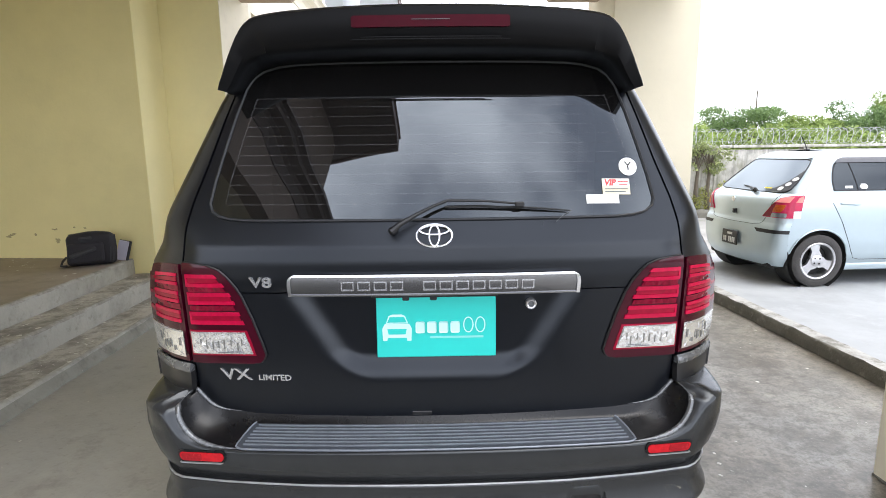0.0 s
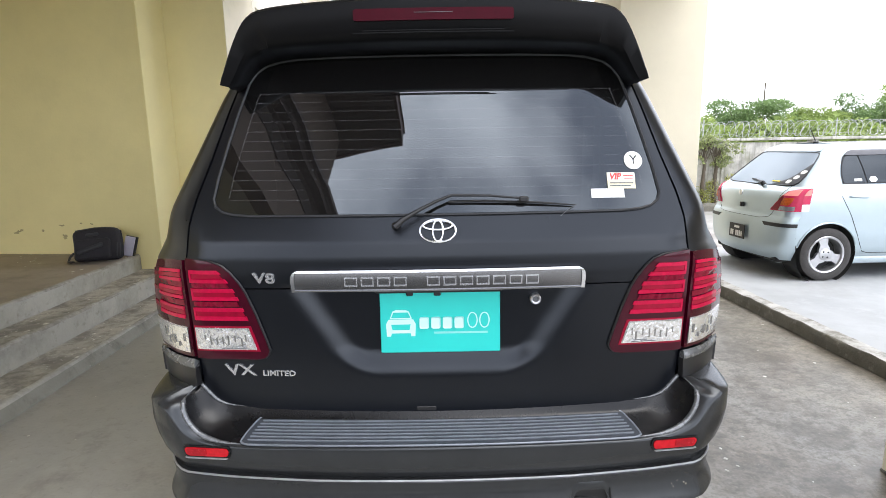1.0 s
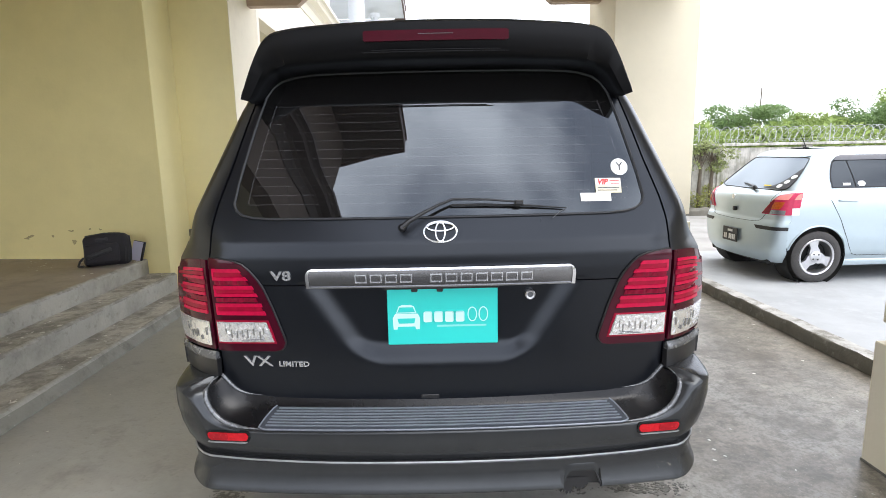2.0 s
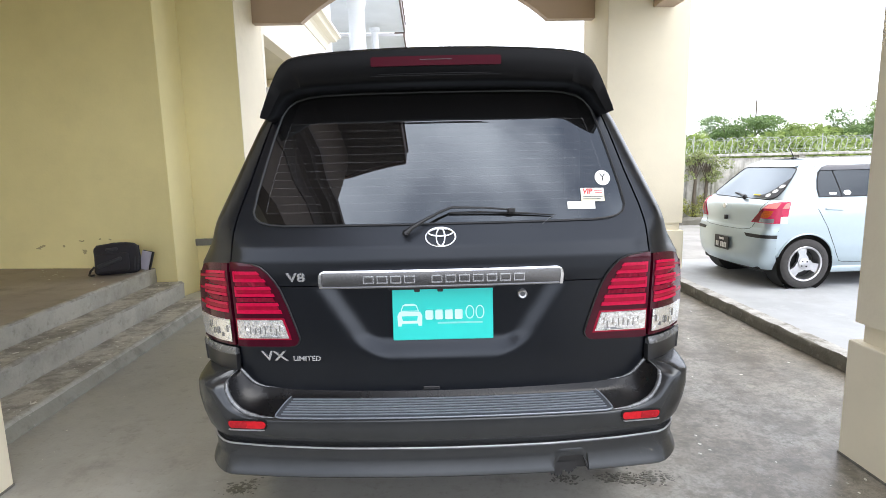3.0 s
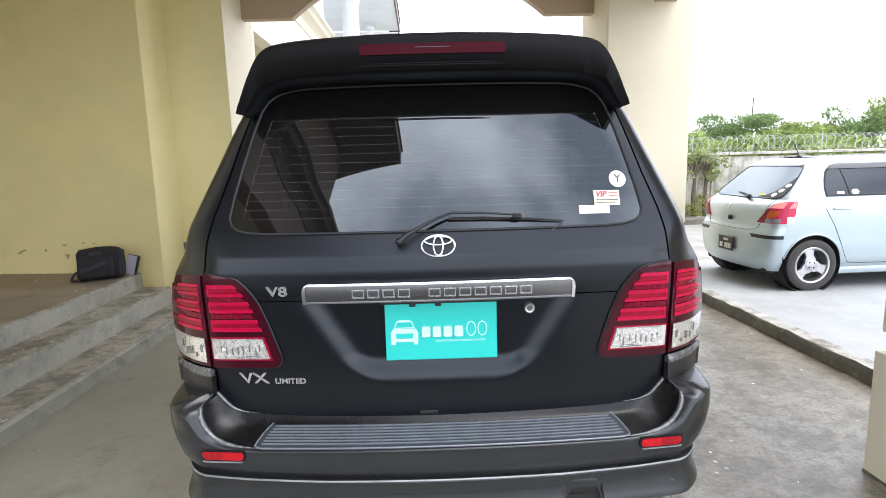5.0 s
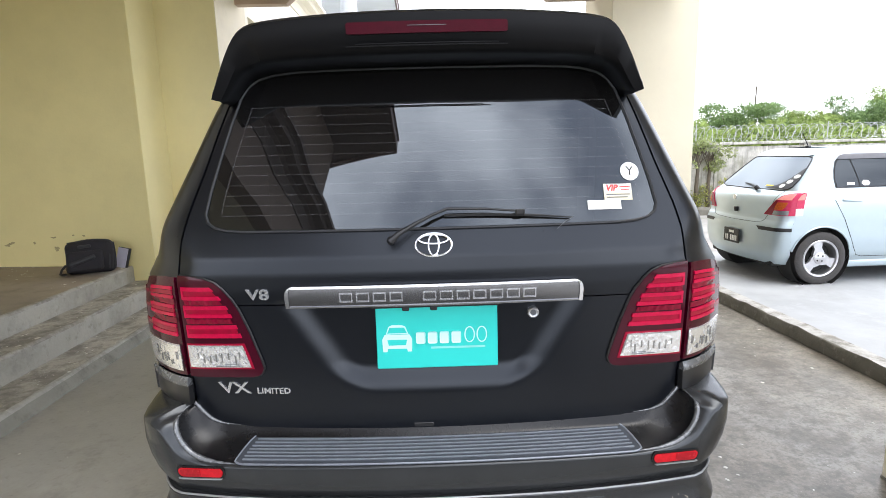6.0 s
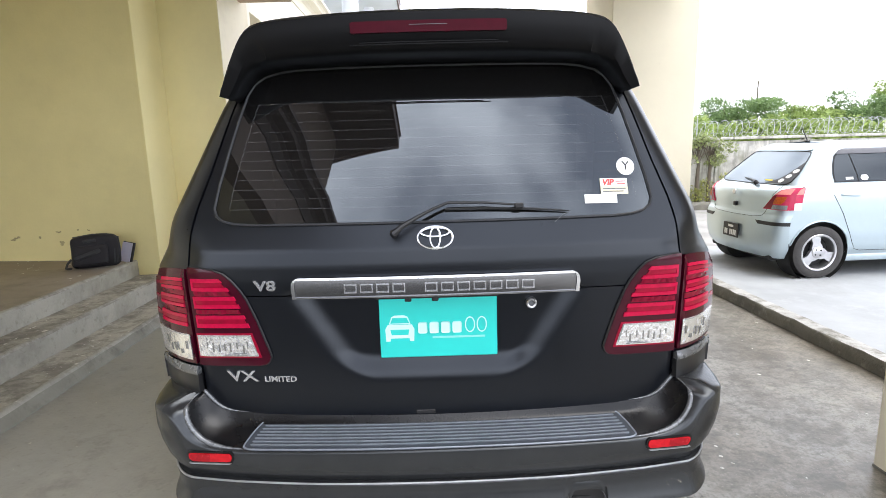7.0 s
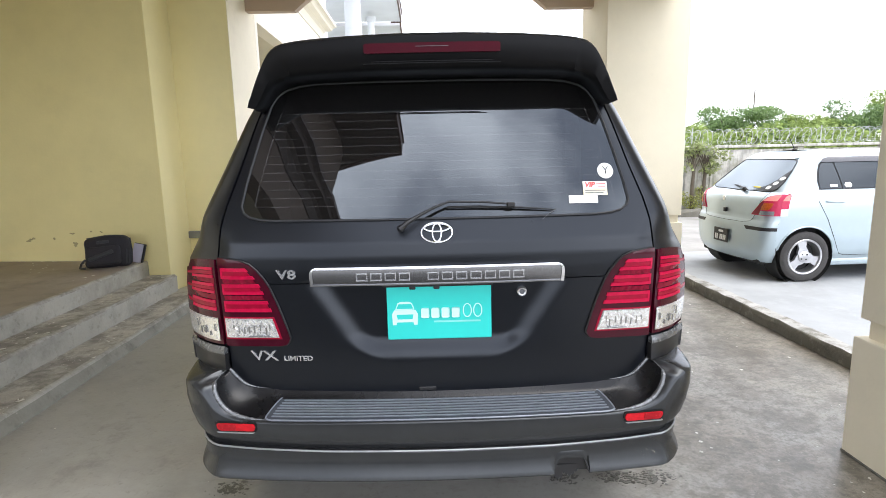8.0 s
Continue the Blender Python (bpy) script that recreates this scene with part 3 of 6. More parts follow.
stations = [None, 0.55, 0.62, 0.72, 0.85, 1.0, 1.15, 1.3, 1.45, 1.6, 1.9, 2.3, 2.75, 2.9, 3.05, 3.2, 3.35, 3.5, 3.62, 3.75, 3.9, 4.05, 4.2, 4.35, 4.5, 4.65, 4.78, 4.86]
rings = []
for y in stations:
    pts = suv_ring(0.3 if y is None else y)
    full = pts + [(-x, z) for x, z in pts[-2::-1]]
    ring = []
    for x, z in full:
        yy = y if y is not None else (rear_y(x, min(z, 1.84)) if z > 0.62 else 0.34)
        ring.append(bm.verts.new((x, yy, z)))
    rings.append(ring)
for a, b in zip(rings, rings[1:]):
    for k in range(len(a) - 1):
        c = (a[k].co + b[k].co + a[k + 1].co + b[k + 1].co) / 4
        if c.z < 0.86 and abs(c.x) > 0.6 and min(math.hypot(c.y - 1.02, c.z - 0.34), math.hypot(c.y - 3.87, c.z - 0.34)) < 0.48:
            continue
        bm.faces.new((a[k], a[k + 1], b[k + 1], b[k]))
bm.faces.new(rings[-1])
part("body", bm, M_PAINT, suv, smooth=True)

# quarter panels at the rear corners, outside the gap of the tailgate
for sx in (-1, 1):
    bm = bmesh.new()
    def q_in(z, sx=sx):
        return sx * (shut(z) + 0.004)
    def q_out(z, sx=sx):
        return sx * half(z)
    add_patch(bm, rows_between(0.735, 0.822, 4, q_in, q_out), 12, rear, 0.0, 0.01, BACK)
    add_patch(bm, rows_between(1.112, 1.80, 28, q_in, q_out), 28, rear, 0.0, 0.01, BACK)
    part("quarter_panel", bm, M_PAINT, suv, smooth=True)
    # dark sill behind the gap
    part("gap_seal", patch(rows_between(0.66, 1.76, 40, lambda z: sx * (shut(z) - 0.02), lambda z: sx * (shut(z) + 0.02)), 4, rear, -0.016, 0.004, BACK), M_RUBBER, suv, smooth=True)

# tailgate: lower and upper leaf
part("lower_tailgate", patch(rows_between(0.600, 1.0535, 62, lambda z: -shut(z) + 0.003, lambda z: shut(z) - 0.003), 110, rear, 0.0, 0.012, BACK), M_PAINT, suv, smooth=True)
WIN = [(1.279, 0.575), (1.283, 0.630), (1.292, 0.667), (1.308, 0.689), (1.33, 0.697), (1.40, 0.684), (1.50, 0.659), (1.60, 0.632), (1.69, 0.604), (1.725, 0.582), (1.748, 0.550), (1.762, 0.50), (1.768, 0.44)]


def win(z):
    return lerp(WIN, z)


bm = bmesh.new()
add_patch(bm, rows_between(1.0575, 1.279, 22, lambda z: -shut(z) + 0.003, lambda z: shut(z) - 0.003), 60, rear, 0.0, 0.012, BACK)
ws = [w[0] for w in WIN]
zs = sorted(ws + [1.36, 1.45, 1.55, 1.64])
add_patch(bm, [(z, -shut(z) + 0.003, -win(z) + 0.006) for z in zs], 6, rear, 0.0, 0.012, BACK)
add_patch(bm, [(z, win(z) - 0.006, shut(z) - 0.003) for z in zs], 6, rear, 0.0, 0.012, BACK)
add_patch(bm, rows_between(1.768, 1.80, 6, lambda z: -shut(z) + 0.003, lambda z: shut(z) - 0.003), 40, rear, 0.0, 0.012, BACK)
part("upper_tailgate", bm, M_PAINT, suv, smooth=True)
part("rear_window", patch([(z, -win(z) + 0.004, win(z) - 0.004) for z in zs], 60, rear, 0.003, 0.0, BACK), M_TINT, suv, "dark tinted rear window with fine heater lines", smooth=True)
# rubber seal round the glass
loop = [(win(z), z) for z in zs] + [(x, 1.770) for x in (0.3, 0.1, -0.1, -0.3)] + [(-win(z), z) for z in reversed(zs)] + [(x, 1.278) for x in (-0.4, -0.2, 0.0, 0.2, 0.4)]
pts = [Vector(rear(x, z)) + Vector((0, -0.005, 0)) for x, z in loop]
part("window_seal", tube(pts + pts[:1], 0.0045, 6), M_SEAL, suv, "dark rubber seal round the rear window", smooth=True)
# rear screen heater lines
for k in range(12):
    z = 1.325 + 0.0300 * k
    w = win(z) - 0.05
    pl = patch([(z - 0.0012, -w, w), (z + 0.0012, -w, w)], 24, rear, 0.0042, 0.0, BACK)
    part("heater_line", pl, M_HEATER, suv)
for sx in (-1, 1):
    part("heater_bus", patch([(z, sx * (win(z) - 0.052), sx * (win(z) - 0.048)) for z in (1.33, 1.4, 1.5, 1.6, 1.66)], 1, rear, 0.0042, 0.0, BACK), M_HEATER, suv)
# hidden cabin behind the tint: dark lining
part("cabin_lining", box(-0.7, 0.7, 0.75, 2.7, 0.95, 1.7, 0.1, 3), M_UNDER, suv)

# roof spoiler with its high brake light
SP_TOP = [(-0.66, 1.683), (-0.645, 1.727), (-0.60, 1.817), (-0.565, 1.866), (-0.52, 1.888), (-0.36, 1.899), (0, 1.905), (0.36, 1.899), (0.52, 1.888), (0.565, 1.866), (0.60, 1.817), (0.645, 1.727), (0.66, 1.683)]


def spline(s, d, v):
    """A smooth curve through values v at distances d."""
    i = max(0, min(len(d) - 2, int(np.searchsorted(d, s)) - 1))
    t = (s - d[i]) / (d[i + 1] - d[i])
    def slope(j):
        a, b = max(j - 1, 0), min(j + 1, len(d) - 1)
        return (v[b] - v[a]) / (d[b] - d[a])
    h = d[i + 1] - d[i]
    return (2 * t**3 - 3 * t**2 + 1) * v[i] + (t**3 - 2 * t**2 + t) * h * slope(i) + (3 * t**2 - 2 * t**3) * v[i + 1] + (t**3 - t**2) * h * slope(i + 1)


def spoiler_bm():
    """Hooks over the roof end: an outer skin, a rear face, and an underside that ends on the glass."""
    bm = bmesh.new()
    n = 72
    rings = []
    for k in range(n + 1):
        t = k / n
        # position along the outline
        d = [0.0]
        for a, b in zip(SP_TOP, SP_TOP[1:]):
            d.append(d[-1] + math.hypot(b[0] - a[0], b[1] - a[1]))
        s = t * d[-1]
        x, z = spline(s, d, [p[0] for p in SP_TOP]), spline(s, d, [p[1] for p in SP_TOP])
        ax = abs(x)
        ye = 0.115 + 0.10 * (ax / 0.66) ** 2.4            # trailing edge
        zi = lerp([(0, 1.776), (0.25, 1.775), (0.45, 1.770), (0.53, 1.762), (0.58, 1.748), (0.605, 1.722), (0.63, 1.688), (0.645, 1.672), (0.70, 1.65)], ax)
        zi = min(zi, z - 0.012)
        xi = x * (0.965 if ax > 0.5 else 1.0)
        h = z - zi
        yr = rear_y(xi, min(max(zi, 1.0), 1.8))
        ring = [
            (x * 0.985, 0.62, min(z + 0.0, 1.82) - 0.012 if ax < 0.56 else z - 0.012),
            (x, 0.46, min(z, 1.853) - 0.004 if ax < 0.56 else z - 0.002),
            (x, 0.32, min(z, 1.882) if ax < 0.56 else z),
            (x, ye + 0.05, z),
            (x, ye + 0.012, z - 0.003),
            (x, ye, z - 0.012 if h > 0.05 else z - 0.004),
            (x, ye - 0.002, z - 0.30 * h),
            (xi, ye + 0.006, z - 0.66 * h),
            (xi, ye + 0.022, z - 0.86 * h),
            (xi, ye + 0.045, z - 0.93 * h),
            (xi, yr - 0.055 + 0.01, zi + 0.004),
            (xi, yr - 0.004, zi),
        ]
        rings.append([bm.verts.new(p) for p in ring])
    for a, b in zip(rings, rings[1:]):
        for k in range(len(a) - 1):
            bm.faces.new((a[k], a[k + 1], b[k + 1], b[k]))
    bm.faces.new(rings[0])
    bm.faces.new(rings[-1][::-1])
    return bm


M_SPOIL = mat("matt_black_spoiler_paint", (0.0045, 0.0045, 0.005), 0.42, spec=0.14, var=0.08, scale=14, bump=0.01, bscale=220)
part("spoiler", spoiler_bm(), M_SPOIL, suv, smooth=True)


def sp_rear(x, z):
    return (x, 0.113 + 0.10 * (abs(x) / 0.66) ** 2.4, z)


brake = part("brake_light", patch([(1.836, -0.222, 0.224), (1.839, -0.228, 0.229), (1.864, -0.228, 0.229), (1.868, -0.222, 0.224)], 20, sp_rear, 0.004, 0.008, BACK), M_BRAKE, suv, "dull red high brake light in the spoiler", smooth=True)
part("brake_light_line", patch([(1.8552, -0.055, 0.055), (1.8566, -0.055, 0.055)], 6, sp_rear, 0.0052, 0.001, BACK), M_TRIM, brake)
for z_, w_ in ((1.803, 0.232), (1.809, 0.205)):
    part("spoiler_crease", patch([(z_, -w_, w_), (z_ + 0.0022, -w_, w_)], 12, lambda x, z: (x, sp_rear(x, z)[1] + 0.003, z), 0.002, 0.003, BACK), M_SPOIL, suv)

# tail lamps: the inner half sits on the tailgate, the outer half on the body
IN_LAMP = [(0.820, 0.583), (0.824, 0.560), (0.834, 0.549), (0.850, 0.543), (0.881, 0.551), (0.973, 0.578), (1.045, 0.604), (1.075, 0.620), (1.109, 0.646), (1.130, 0.670), (1.143, 0.703), (1.150, 0.755)]


def in_edge(z):
    return lerp(IN_LAMP, z)


def rear_outer(x, z):
    """The rear face at the outer lamps, whose top falls away to the flank."""
    z -= 0.024 * min(1.0, max(0.0, abs(x) - 0.795) / 0.155) ** 2 * smooth01(0.98, 1.144, z)
    return (x, rear_y(x, z), z)


def lamp_bar(sx, z0, z1, a, b, material, name, parent, lift, cols=14, thick=0.006, label="", on=None):
    return part(name, patch([(z0, sx * a(z0), sx * b(z0)), (0.5 * (z0 + z1), sx * a(z0 * .5 + z1 * .5), sx * b(z0 * .5 + z1 * .5)), (z1, sx * a(z1), sx * b(z1))], cols, on or rear_plain, lift, thick, BACK), material, parent, label, smooth=True)


def rear_plain(x, z):
    return (x, rear_y(x, z), z)


def trim_face(x, z):
    return (x, rear_y(x, z) - 0.004 - 0.16 * (0.81 - z), z)


def facets(sx, z0, z1, a, b, nx, nz, lift, seed, deep=0.0024):
    """A moulded lens: one sheet of small facets, each tipped its own way."""
    rnd = random.Random(seed)
    bm = bmesh.new()
    rows = []
    for j in range(nz + 1):
        zz = z0 + (z1 - z0) * j / nz
        row = []
        for i in range(nx + 1):
            p = Vector(rear_plain(sx * (a(zz) + (b(zz) - a(zz)) * i / nx), zz))
            row.append(bm.verts.new((p.x, p.y - lift - 0.004 + rnd.uniform(-deep, deep), p.z)))
        rows.append(row)
    for lo, hi in zip(rows, rows[1:]):
        for i in range(nx):
            if (i + rnd.randint(0, 1)) % 2:
                bm.faces.new((lo[i], lo[i + 1], hi[i + 1]))
                bm.faces.new((lo[i], hi[i + 1], hi[i]))
            else:
                bm.faces.new((lo[i], lo[i + 1], hi[i]))
                bm.faces.new((lo[i + 1], hi[i + 1], hi[i]))
    return bm


BARS = ((1.1115, 0.0058, 1), (1.098, 0.0068, 0), (1.0845, 0.0058, 1), (1.0535, 0.0062, 1), (1.040, 0.0068, 0), (1.0265, 0.0060, 1), (0.990, 0.0058, 1), (0.976, 0.0078, 0), (0.961, 0.0068, 1))
for sx in (-1, 1):
    lamp = part("tail_lamp", patch([(z, sx * in_edge(z), sx * 0.783) for z, _ in IN_LAMP], 22, rear_plain, 0.010, 0.016, BACK), M_DARKRED, suv, "dark red and clear inner tail lamp", smooth=True)
    seal = [Vector(rear_plain(sx * (x - 0.002), z)) + Vector((0, -0.004, 0)) for z, x in [(0.819, 0.783)] + IN_LAMP + [(1.152, 0.783)]]
    part("lamp_seal", tube(seal, 0.0042, 6), M_BLACK, lamp, smooth=True)
    far = lambda z: 0.769
    for zc, h, up in BARS:
        lamp_bar(sx, zc - h, zc + h, lambda z, up=up: in_edge(z) + (0.026 if up else 0.032), far, M_REDBAR if up else M_RED, "lamp_bar", lamp, 0.0145 if up else 0.0125)
    for zc in (1.069, 1.008):
        part("lamp_texture", facets(sx, zc - 0.008, zc + 0.008, lambda z: in_edge(z) + 0.034, far, 14, 1, 0.0105, 5), M_MIDRED, lamp)
    for za, zb in ((1.079, 1.117), (1.020, 1.060), (0.954, 0.996)):
        lamp_bar(sx, za, zb, lambda z: 0.764, lambda z: 0.770, M_REDBAR, "lamp_bar_end", lamp, 0.0146, 2)
    lamp_bar(sx, 0.848, 0.934, lambda z: in_edge(z) + 0.027, lambda z: 0.779, M_RED, "lamp_border", lamp, 0.0118)
    lamp_bar(sx, 0.8545, 0.9285, lambda z: in_edge(z) + 0.035, lambda z: 0.775, M_CLEAR, "reverse_lens", lamp, 0.0135, 20, label="clear faceted reversing lens")
    part("lens_pattern", facets(sx, 0.858, 0.925, lambda z: in_edge(z) + 0.039, lambda z: 0.771, 22, 7, 0.0150, 3, 0.0012), M_CLEAR, lamp)
    rib = random.Random(6)
    for k in range(8):
        xa, za = 0.605 + 0.019 * k + rib.uniform(-0.005, 0.005), 0.868 + rib.uniform(0, 0.02)
        lamp_bar(sx, za, za + rib.uniform(0.016, 0.034), lambda z, xa=xa: xa, lambda z, xa=xa: xa + 0.0045, M_GREYRIB, "lens_rib", lamp, 0.0195, 2, 0.002)
    for za, xa, xb in ((0.8615, 0.61, 0.69), (0.8665, 0.615, 0.66)):
        lamp_bar(sx, za, za + 0.0022, lambda z, xa=xa: xa, lambda z, xb=xb: xb, M_TRIM, "lens_rib", lamp, 0.0205, 6, 0.002)
    outer = part("tail_lamp_outer", patch(rows_between(0.822, 1.144, 14, sx * 0.795, lambda z: sx * (half(z) - 0.001 - 0.016 * smooth01(1.06, 1.144, z) ** 2)), 14, rear_outer, 0.010, 0.016, BACK), M_DARKRED, suv, "dark red and clear outer tail lamp round the corner", smooth=True)
    near, edge = (lambda z: 0.806), (lambda z: half(z) - 0.006)
    for zc, h, up in BARS:
        lamp_bar(sx, zc - h * 0.9, zc + h * 0.9, near, lambda z, up=up: half(z) - (0.05 if up else 0.006), M_REDBAR if up else M_RED, "lamp_bar", outer, 0.0145 if up else 0.0125, on=rear_outer)
    for zc in (1.069, 1.008):
        part("lamp_texture", facets(sx, zc - 0.009, zc + 0.009, near, edge, 10, 2, 0.0105, 9), M_MIDRED, outer)
    lamp_bar(sx, 0.836, 0.926, near, edge, M_CLEAR, "indicator_lens", outer, 0.0125, 16, label="clear faceted indicator lens")
    part("lens_pattern", facets(sx, 0.840, 0.922, lambda z: 0.809, lambda z: half(z) - 0.010, 18, 9, 0.0140, 7, 0.0012), M_CLEAR, outer)
    for k in range(5):
        xa, za = 0.818 + 0.021 * k + rib.uniform(-0.004, 0.004), 0.852 + rib.uniform(0, 0.03)
        lamp_bar(sx, za, za + rib.uniform(0.012, 0.03), lambda z, xa=xa: xa, lambda z, xa=xa: xa + 0.006, M_GREYRIB, "lens_rib", outer, 0.0185, 2, 0.002)
    # wrap of the outer lamp along the flank
    def flank(y, z, sx=sx):
        return (sx * half(z), y, z)
    part("tail_lamp_side", patch([(z, rear_y(half(z), z) - 0.012, rear_y(half(z), z) + 0.09) for z in (0.822, 0.90, 0.98, 1.04, 1.095)], 8, flank, 0.004, 0.010, Vector((sx, 0, 0))), M_DARKRED, suv, smooth=True)
    # trim block between lamp and bumper, with a raised upper lip
    trim = part("corner_trim", patch(rows_between(0.722, 0.785, 5, sx * 0.792, lambda z: sx * (half(z) + 0.001)), 16, trim_face, 0.012, 0.02, BACK), M_BLOCK, suv, "satin grey corner trim under the tail lamp", smooth=True)
    part("trim_side", patch([(z, trim_face(half(z), z)[1] - 0.012, trim_face(half(z), z)[1] + 0.20) for z in (0.722, 0.745, 0.765, 0.785, 0.805)], 6, flank, 0.012, 0.012, Vector((sx, 0, 0))), M_BLOCK, trim, smooth=True)
    part("trim_lip", patch(rows_between(0.787, 0.806, 4, sx * 0.792, lambda z: sx * (half(z) + 0.003)), 16, lambda x, z: (x, rear_y(x, z) - 0.010 + 0.9 * max(0, z - 0.797), z), 0.014, 0.02, BACK), M_EDGE, trim, smooth=True)

# chrome garnish with raised plain bars in place of its lettering
def strip(x, z):
    return (x, 0.090 + 0.045 * (x / 0.8) ** 2 + 2.5 * (z - 1.086) ** 2, z)


garnish = part("garnish", patch([(1.054, -0.440, 0.440), (1.058, -0.446, 0.446)] + [(1.066 + 0.0076 * k, -0.446, 0.446) for k in range(5)] + [(1.104, -0.443, 0.443), (1.112, -0.428, 0.428)], 40, strip, 0.014, 0.030, BACK), M_SATIN, suv, "satin chrome garnish above the number plate", smooth=True)
part("garnish_edge", patch([(1.1075, -0.440, 0.440), (1.111, -0.436, 0.436), (1.1145, -0.426, 0.426)], 40, strip, 0.018, 0.012, BACK), M_CHROME, garnish, "polished chrome upper edge", smooth=True)
part("garnish_edge", patch([(1.0535, -0.441, 0.441), (1.0555, -0.444, 0.444), (1.0575, -0.445, 0.445)], 40, strip, 0.018, 0.010, BACK), M_CHROME, garnish, "polished chrome lower edge", smooth=True)
for sx in (-1, 1):
    part("garnish_end", patch([(1.053, sx * 0.436, sx * 0.447), (1.085, sx * 0.438, sx * 0.449), (1.100, sx * 0.437, sx * 0.447), (1.108, sx * 0.434, sx * 0.441), (1.113, sx * 0.424, sx * 0.430)], 4, strip, 0.019, 0.016, BACK), M_CHROME, garnish, "polished chrome end", smooth=True)


def hollow_bar(x0, x1, z0, z1, w, surf, lift, thick):
    bm = bmesh.new()
    for za, zb, xa, xb in ((z0, z0 + w, x0, x1), (z1 - w, z1, x0, x1), (z0 + w, z1 - w, x0, x0 + w), (z0 + w, z1 - w, x1 - w, x1)):
        add_patch(bm, [(za, xa, xb), (zb, xa, xb)], 2, surf, lift, thick, BACK)
    return bm


for k in range(12):
    if k == 4:
        continue
    xc = -0.264 + 0.0500 * k
    part("badge_bar", hollow_bar(xc - 0.0200, xc + 0.0190, 1.0685, 1.0950, 0.0034, strip, 0.0175, 0.005), M_BADGE, garnish)

# oval badge, plain rings
badge_c = Vector((0.002, rear_y(0, 1.231) - 0.006, 1.231))
tilt = pose(*badge_c, 82, 0, 0)


def oval(rx, ry, r, cx=0.0, cy=0.0, n=40):
    pts = [Vector((cx + rx * math.cos(2 * math.pi * k / n), cy + ry * math.sin(2 * math.pi * k / n), 0)) for k in range(n + 1)]
    return tube(pts, r, 6, False)


badge = part("badge", oval(0.054, 0.0345, 0.0042), M_CHROME, suv, "plain chrome oval badge", smooth=True, m=tilt)
part("badge_ring", oval(0.0155, 0.031, 0.0036), M_CHROME, badge, smooth=True)
part("badge_bow", oval(0.044, 0.0135, 0.0036, 0, 0.017), M_CHROME, badge, smooth=True)

# number plate, holder clips and lock
plate_m = pose(0.004, 0.132, 0.9345, 90 - 2, 0, 0)
plate = part("number_plate", box(-0.190, 0.190, -0.100, 0.100, -0.003, 0.003, 0.0025, 1), M_TEAL, suv, "turquoise plate with plain white shapes", m=plate_m)
car_bm = bmesh.new()
add_prism(car_bm, [(-0.170, -0.045), (-0.157, -0.045), (-0.155, -0.035), (-0.095, -0.035), (-0.093, -0.045), (-0.080, -0.045), (-0.078, -0.005), (-0.086, 0.010), (-0.164, 0.010), (-0.172, -0.005)], 0.0032, 0.0042, "z")
add_prism(car_bm, [(-0.160, 0.012), (-0.090, 0.012), (-0.099, 0.036), (-0.110, 0.041), (-0.140, 0.041), (-0.151, 0.036)], 0.0032, 0.0042, "z")
part("plate_mark", car_bm, M_PRINT, plate)
sc_bm = bmesh.new()
add_prism(sc_bm, [(-0.156, 0.015), (-0.094, 0.015), (-0.102, 0.033), (-0.148, 0.033)], 0.0043, 0.0048, "z")
add_prism(sc_bm, [(-0.152, -0.024), (-0.098, -0.024), (-0.094, -0.006), (-0.156, -0.006)], 0.0043, 0.0048, "z")
part("plate_mark_window", sc_bm, M_TEAL, plate)


def ringlet(cx, cy, rx, ry, w):
    bm = bmesh.new()
    n = 24
    a = [[bm.verts.new((cx + (rx - d) * math.cos(2 * math.pi * k / n), cy + (ry - d) * math.sin(2 * math.pi * k / n), 0.0042)) for k in range(n)] for d in (0, w)]
    for k in range(n):
        bm.faces.new((a[0][k], a[0][(k + 1) % n], a[1][(k + 1) % n], a[1][k]))
    return bm


for k in range(4):
    part("plate_bar", box(-0.066 + 0.037 * k, -0.036 + 0.037 * k, -0.020, 0.017, 0.0032, 0.0042, 0.006, 2), M_PRINT, plate)
for k in range(2):
    part("plate_bar", ringlet(0.102 + 0.038 * k, 0.005, 0.0165, 0.026, 0.0034), M_PRINT, plate)
part("plate_line", box(-0.020, 0.150, -0.038, -0.0315, 0.0032, 0.004), mat("faint_plate_print", (0.22, 0.62, 0.57), 0.5, var=0.05), plate)
for x in (-0.095, -0.008):
    part("plate_clip", box(x - 0.011, x + 0.011, 0.086, 0.112, -0.002, 0.010, 0.003, 1), M_BLACK, plate)
part("plate_light", box(-0.20, 0.20, 0.125, 0.150, 1.030, 1.052, 0.006), M_BLACK, suv)
lock_m = pose(0.305, rear_y(0.305, 1.005) + recess(0.305, 1.005) - 0.013, 1.005, 90, 0, 0)
lock = part("lock", add_lathe(bmesh.new(), [(0.0, 0.001), (0.009, 0.001), (0.010, 0.006), (0.014, 0.008), (0.0175, 0.005), (0.0175, -0.012)], Matrix.Identity(4), 28), M_ALLOY, suv, "round chrome lock", smooth=True, m=lock_m)
part("lock_core", add_lathe(bmesh.new(), [(0.0, 0.002), (0.009, 0.002), (0.0105, 0.0005)], Matrix.Identity(4), 20), M_TRIM, lock)


def lay(x, z, out=0.004, roll=0.0):
    """A pose on the rear face: x to the right, y up along it, z outwards."""
    p = Vector(rear(x, z))
    n = (Vector(rear(x + 0.004, z)) - Vector(rear(x - 0.004, z))).cross(Vector(rear(x, z + 0.004)) - Vector(rear(x, z - 0.004))).normalized()
    if n.y > 0:
        n.negate()
    r = Vector((1, 0, 0))
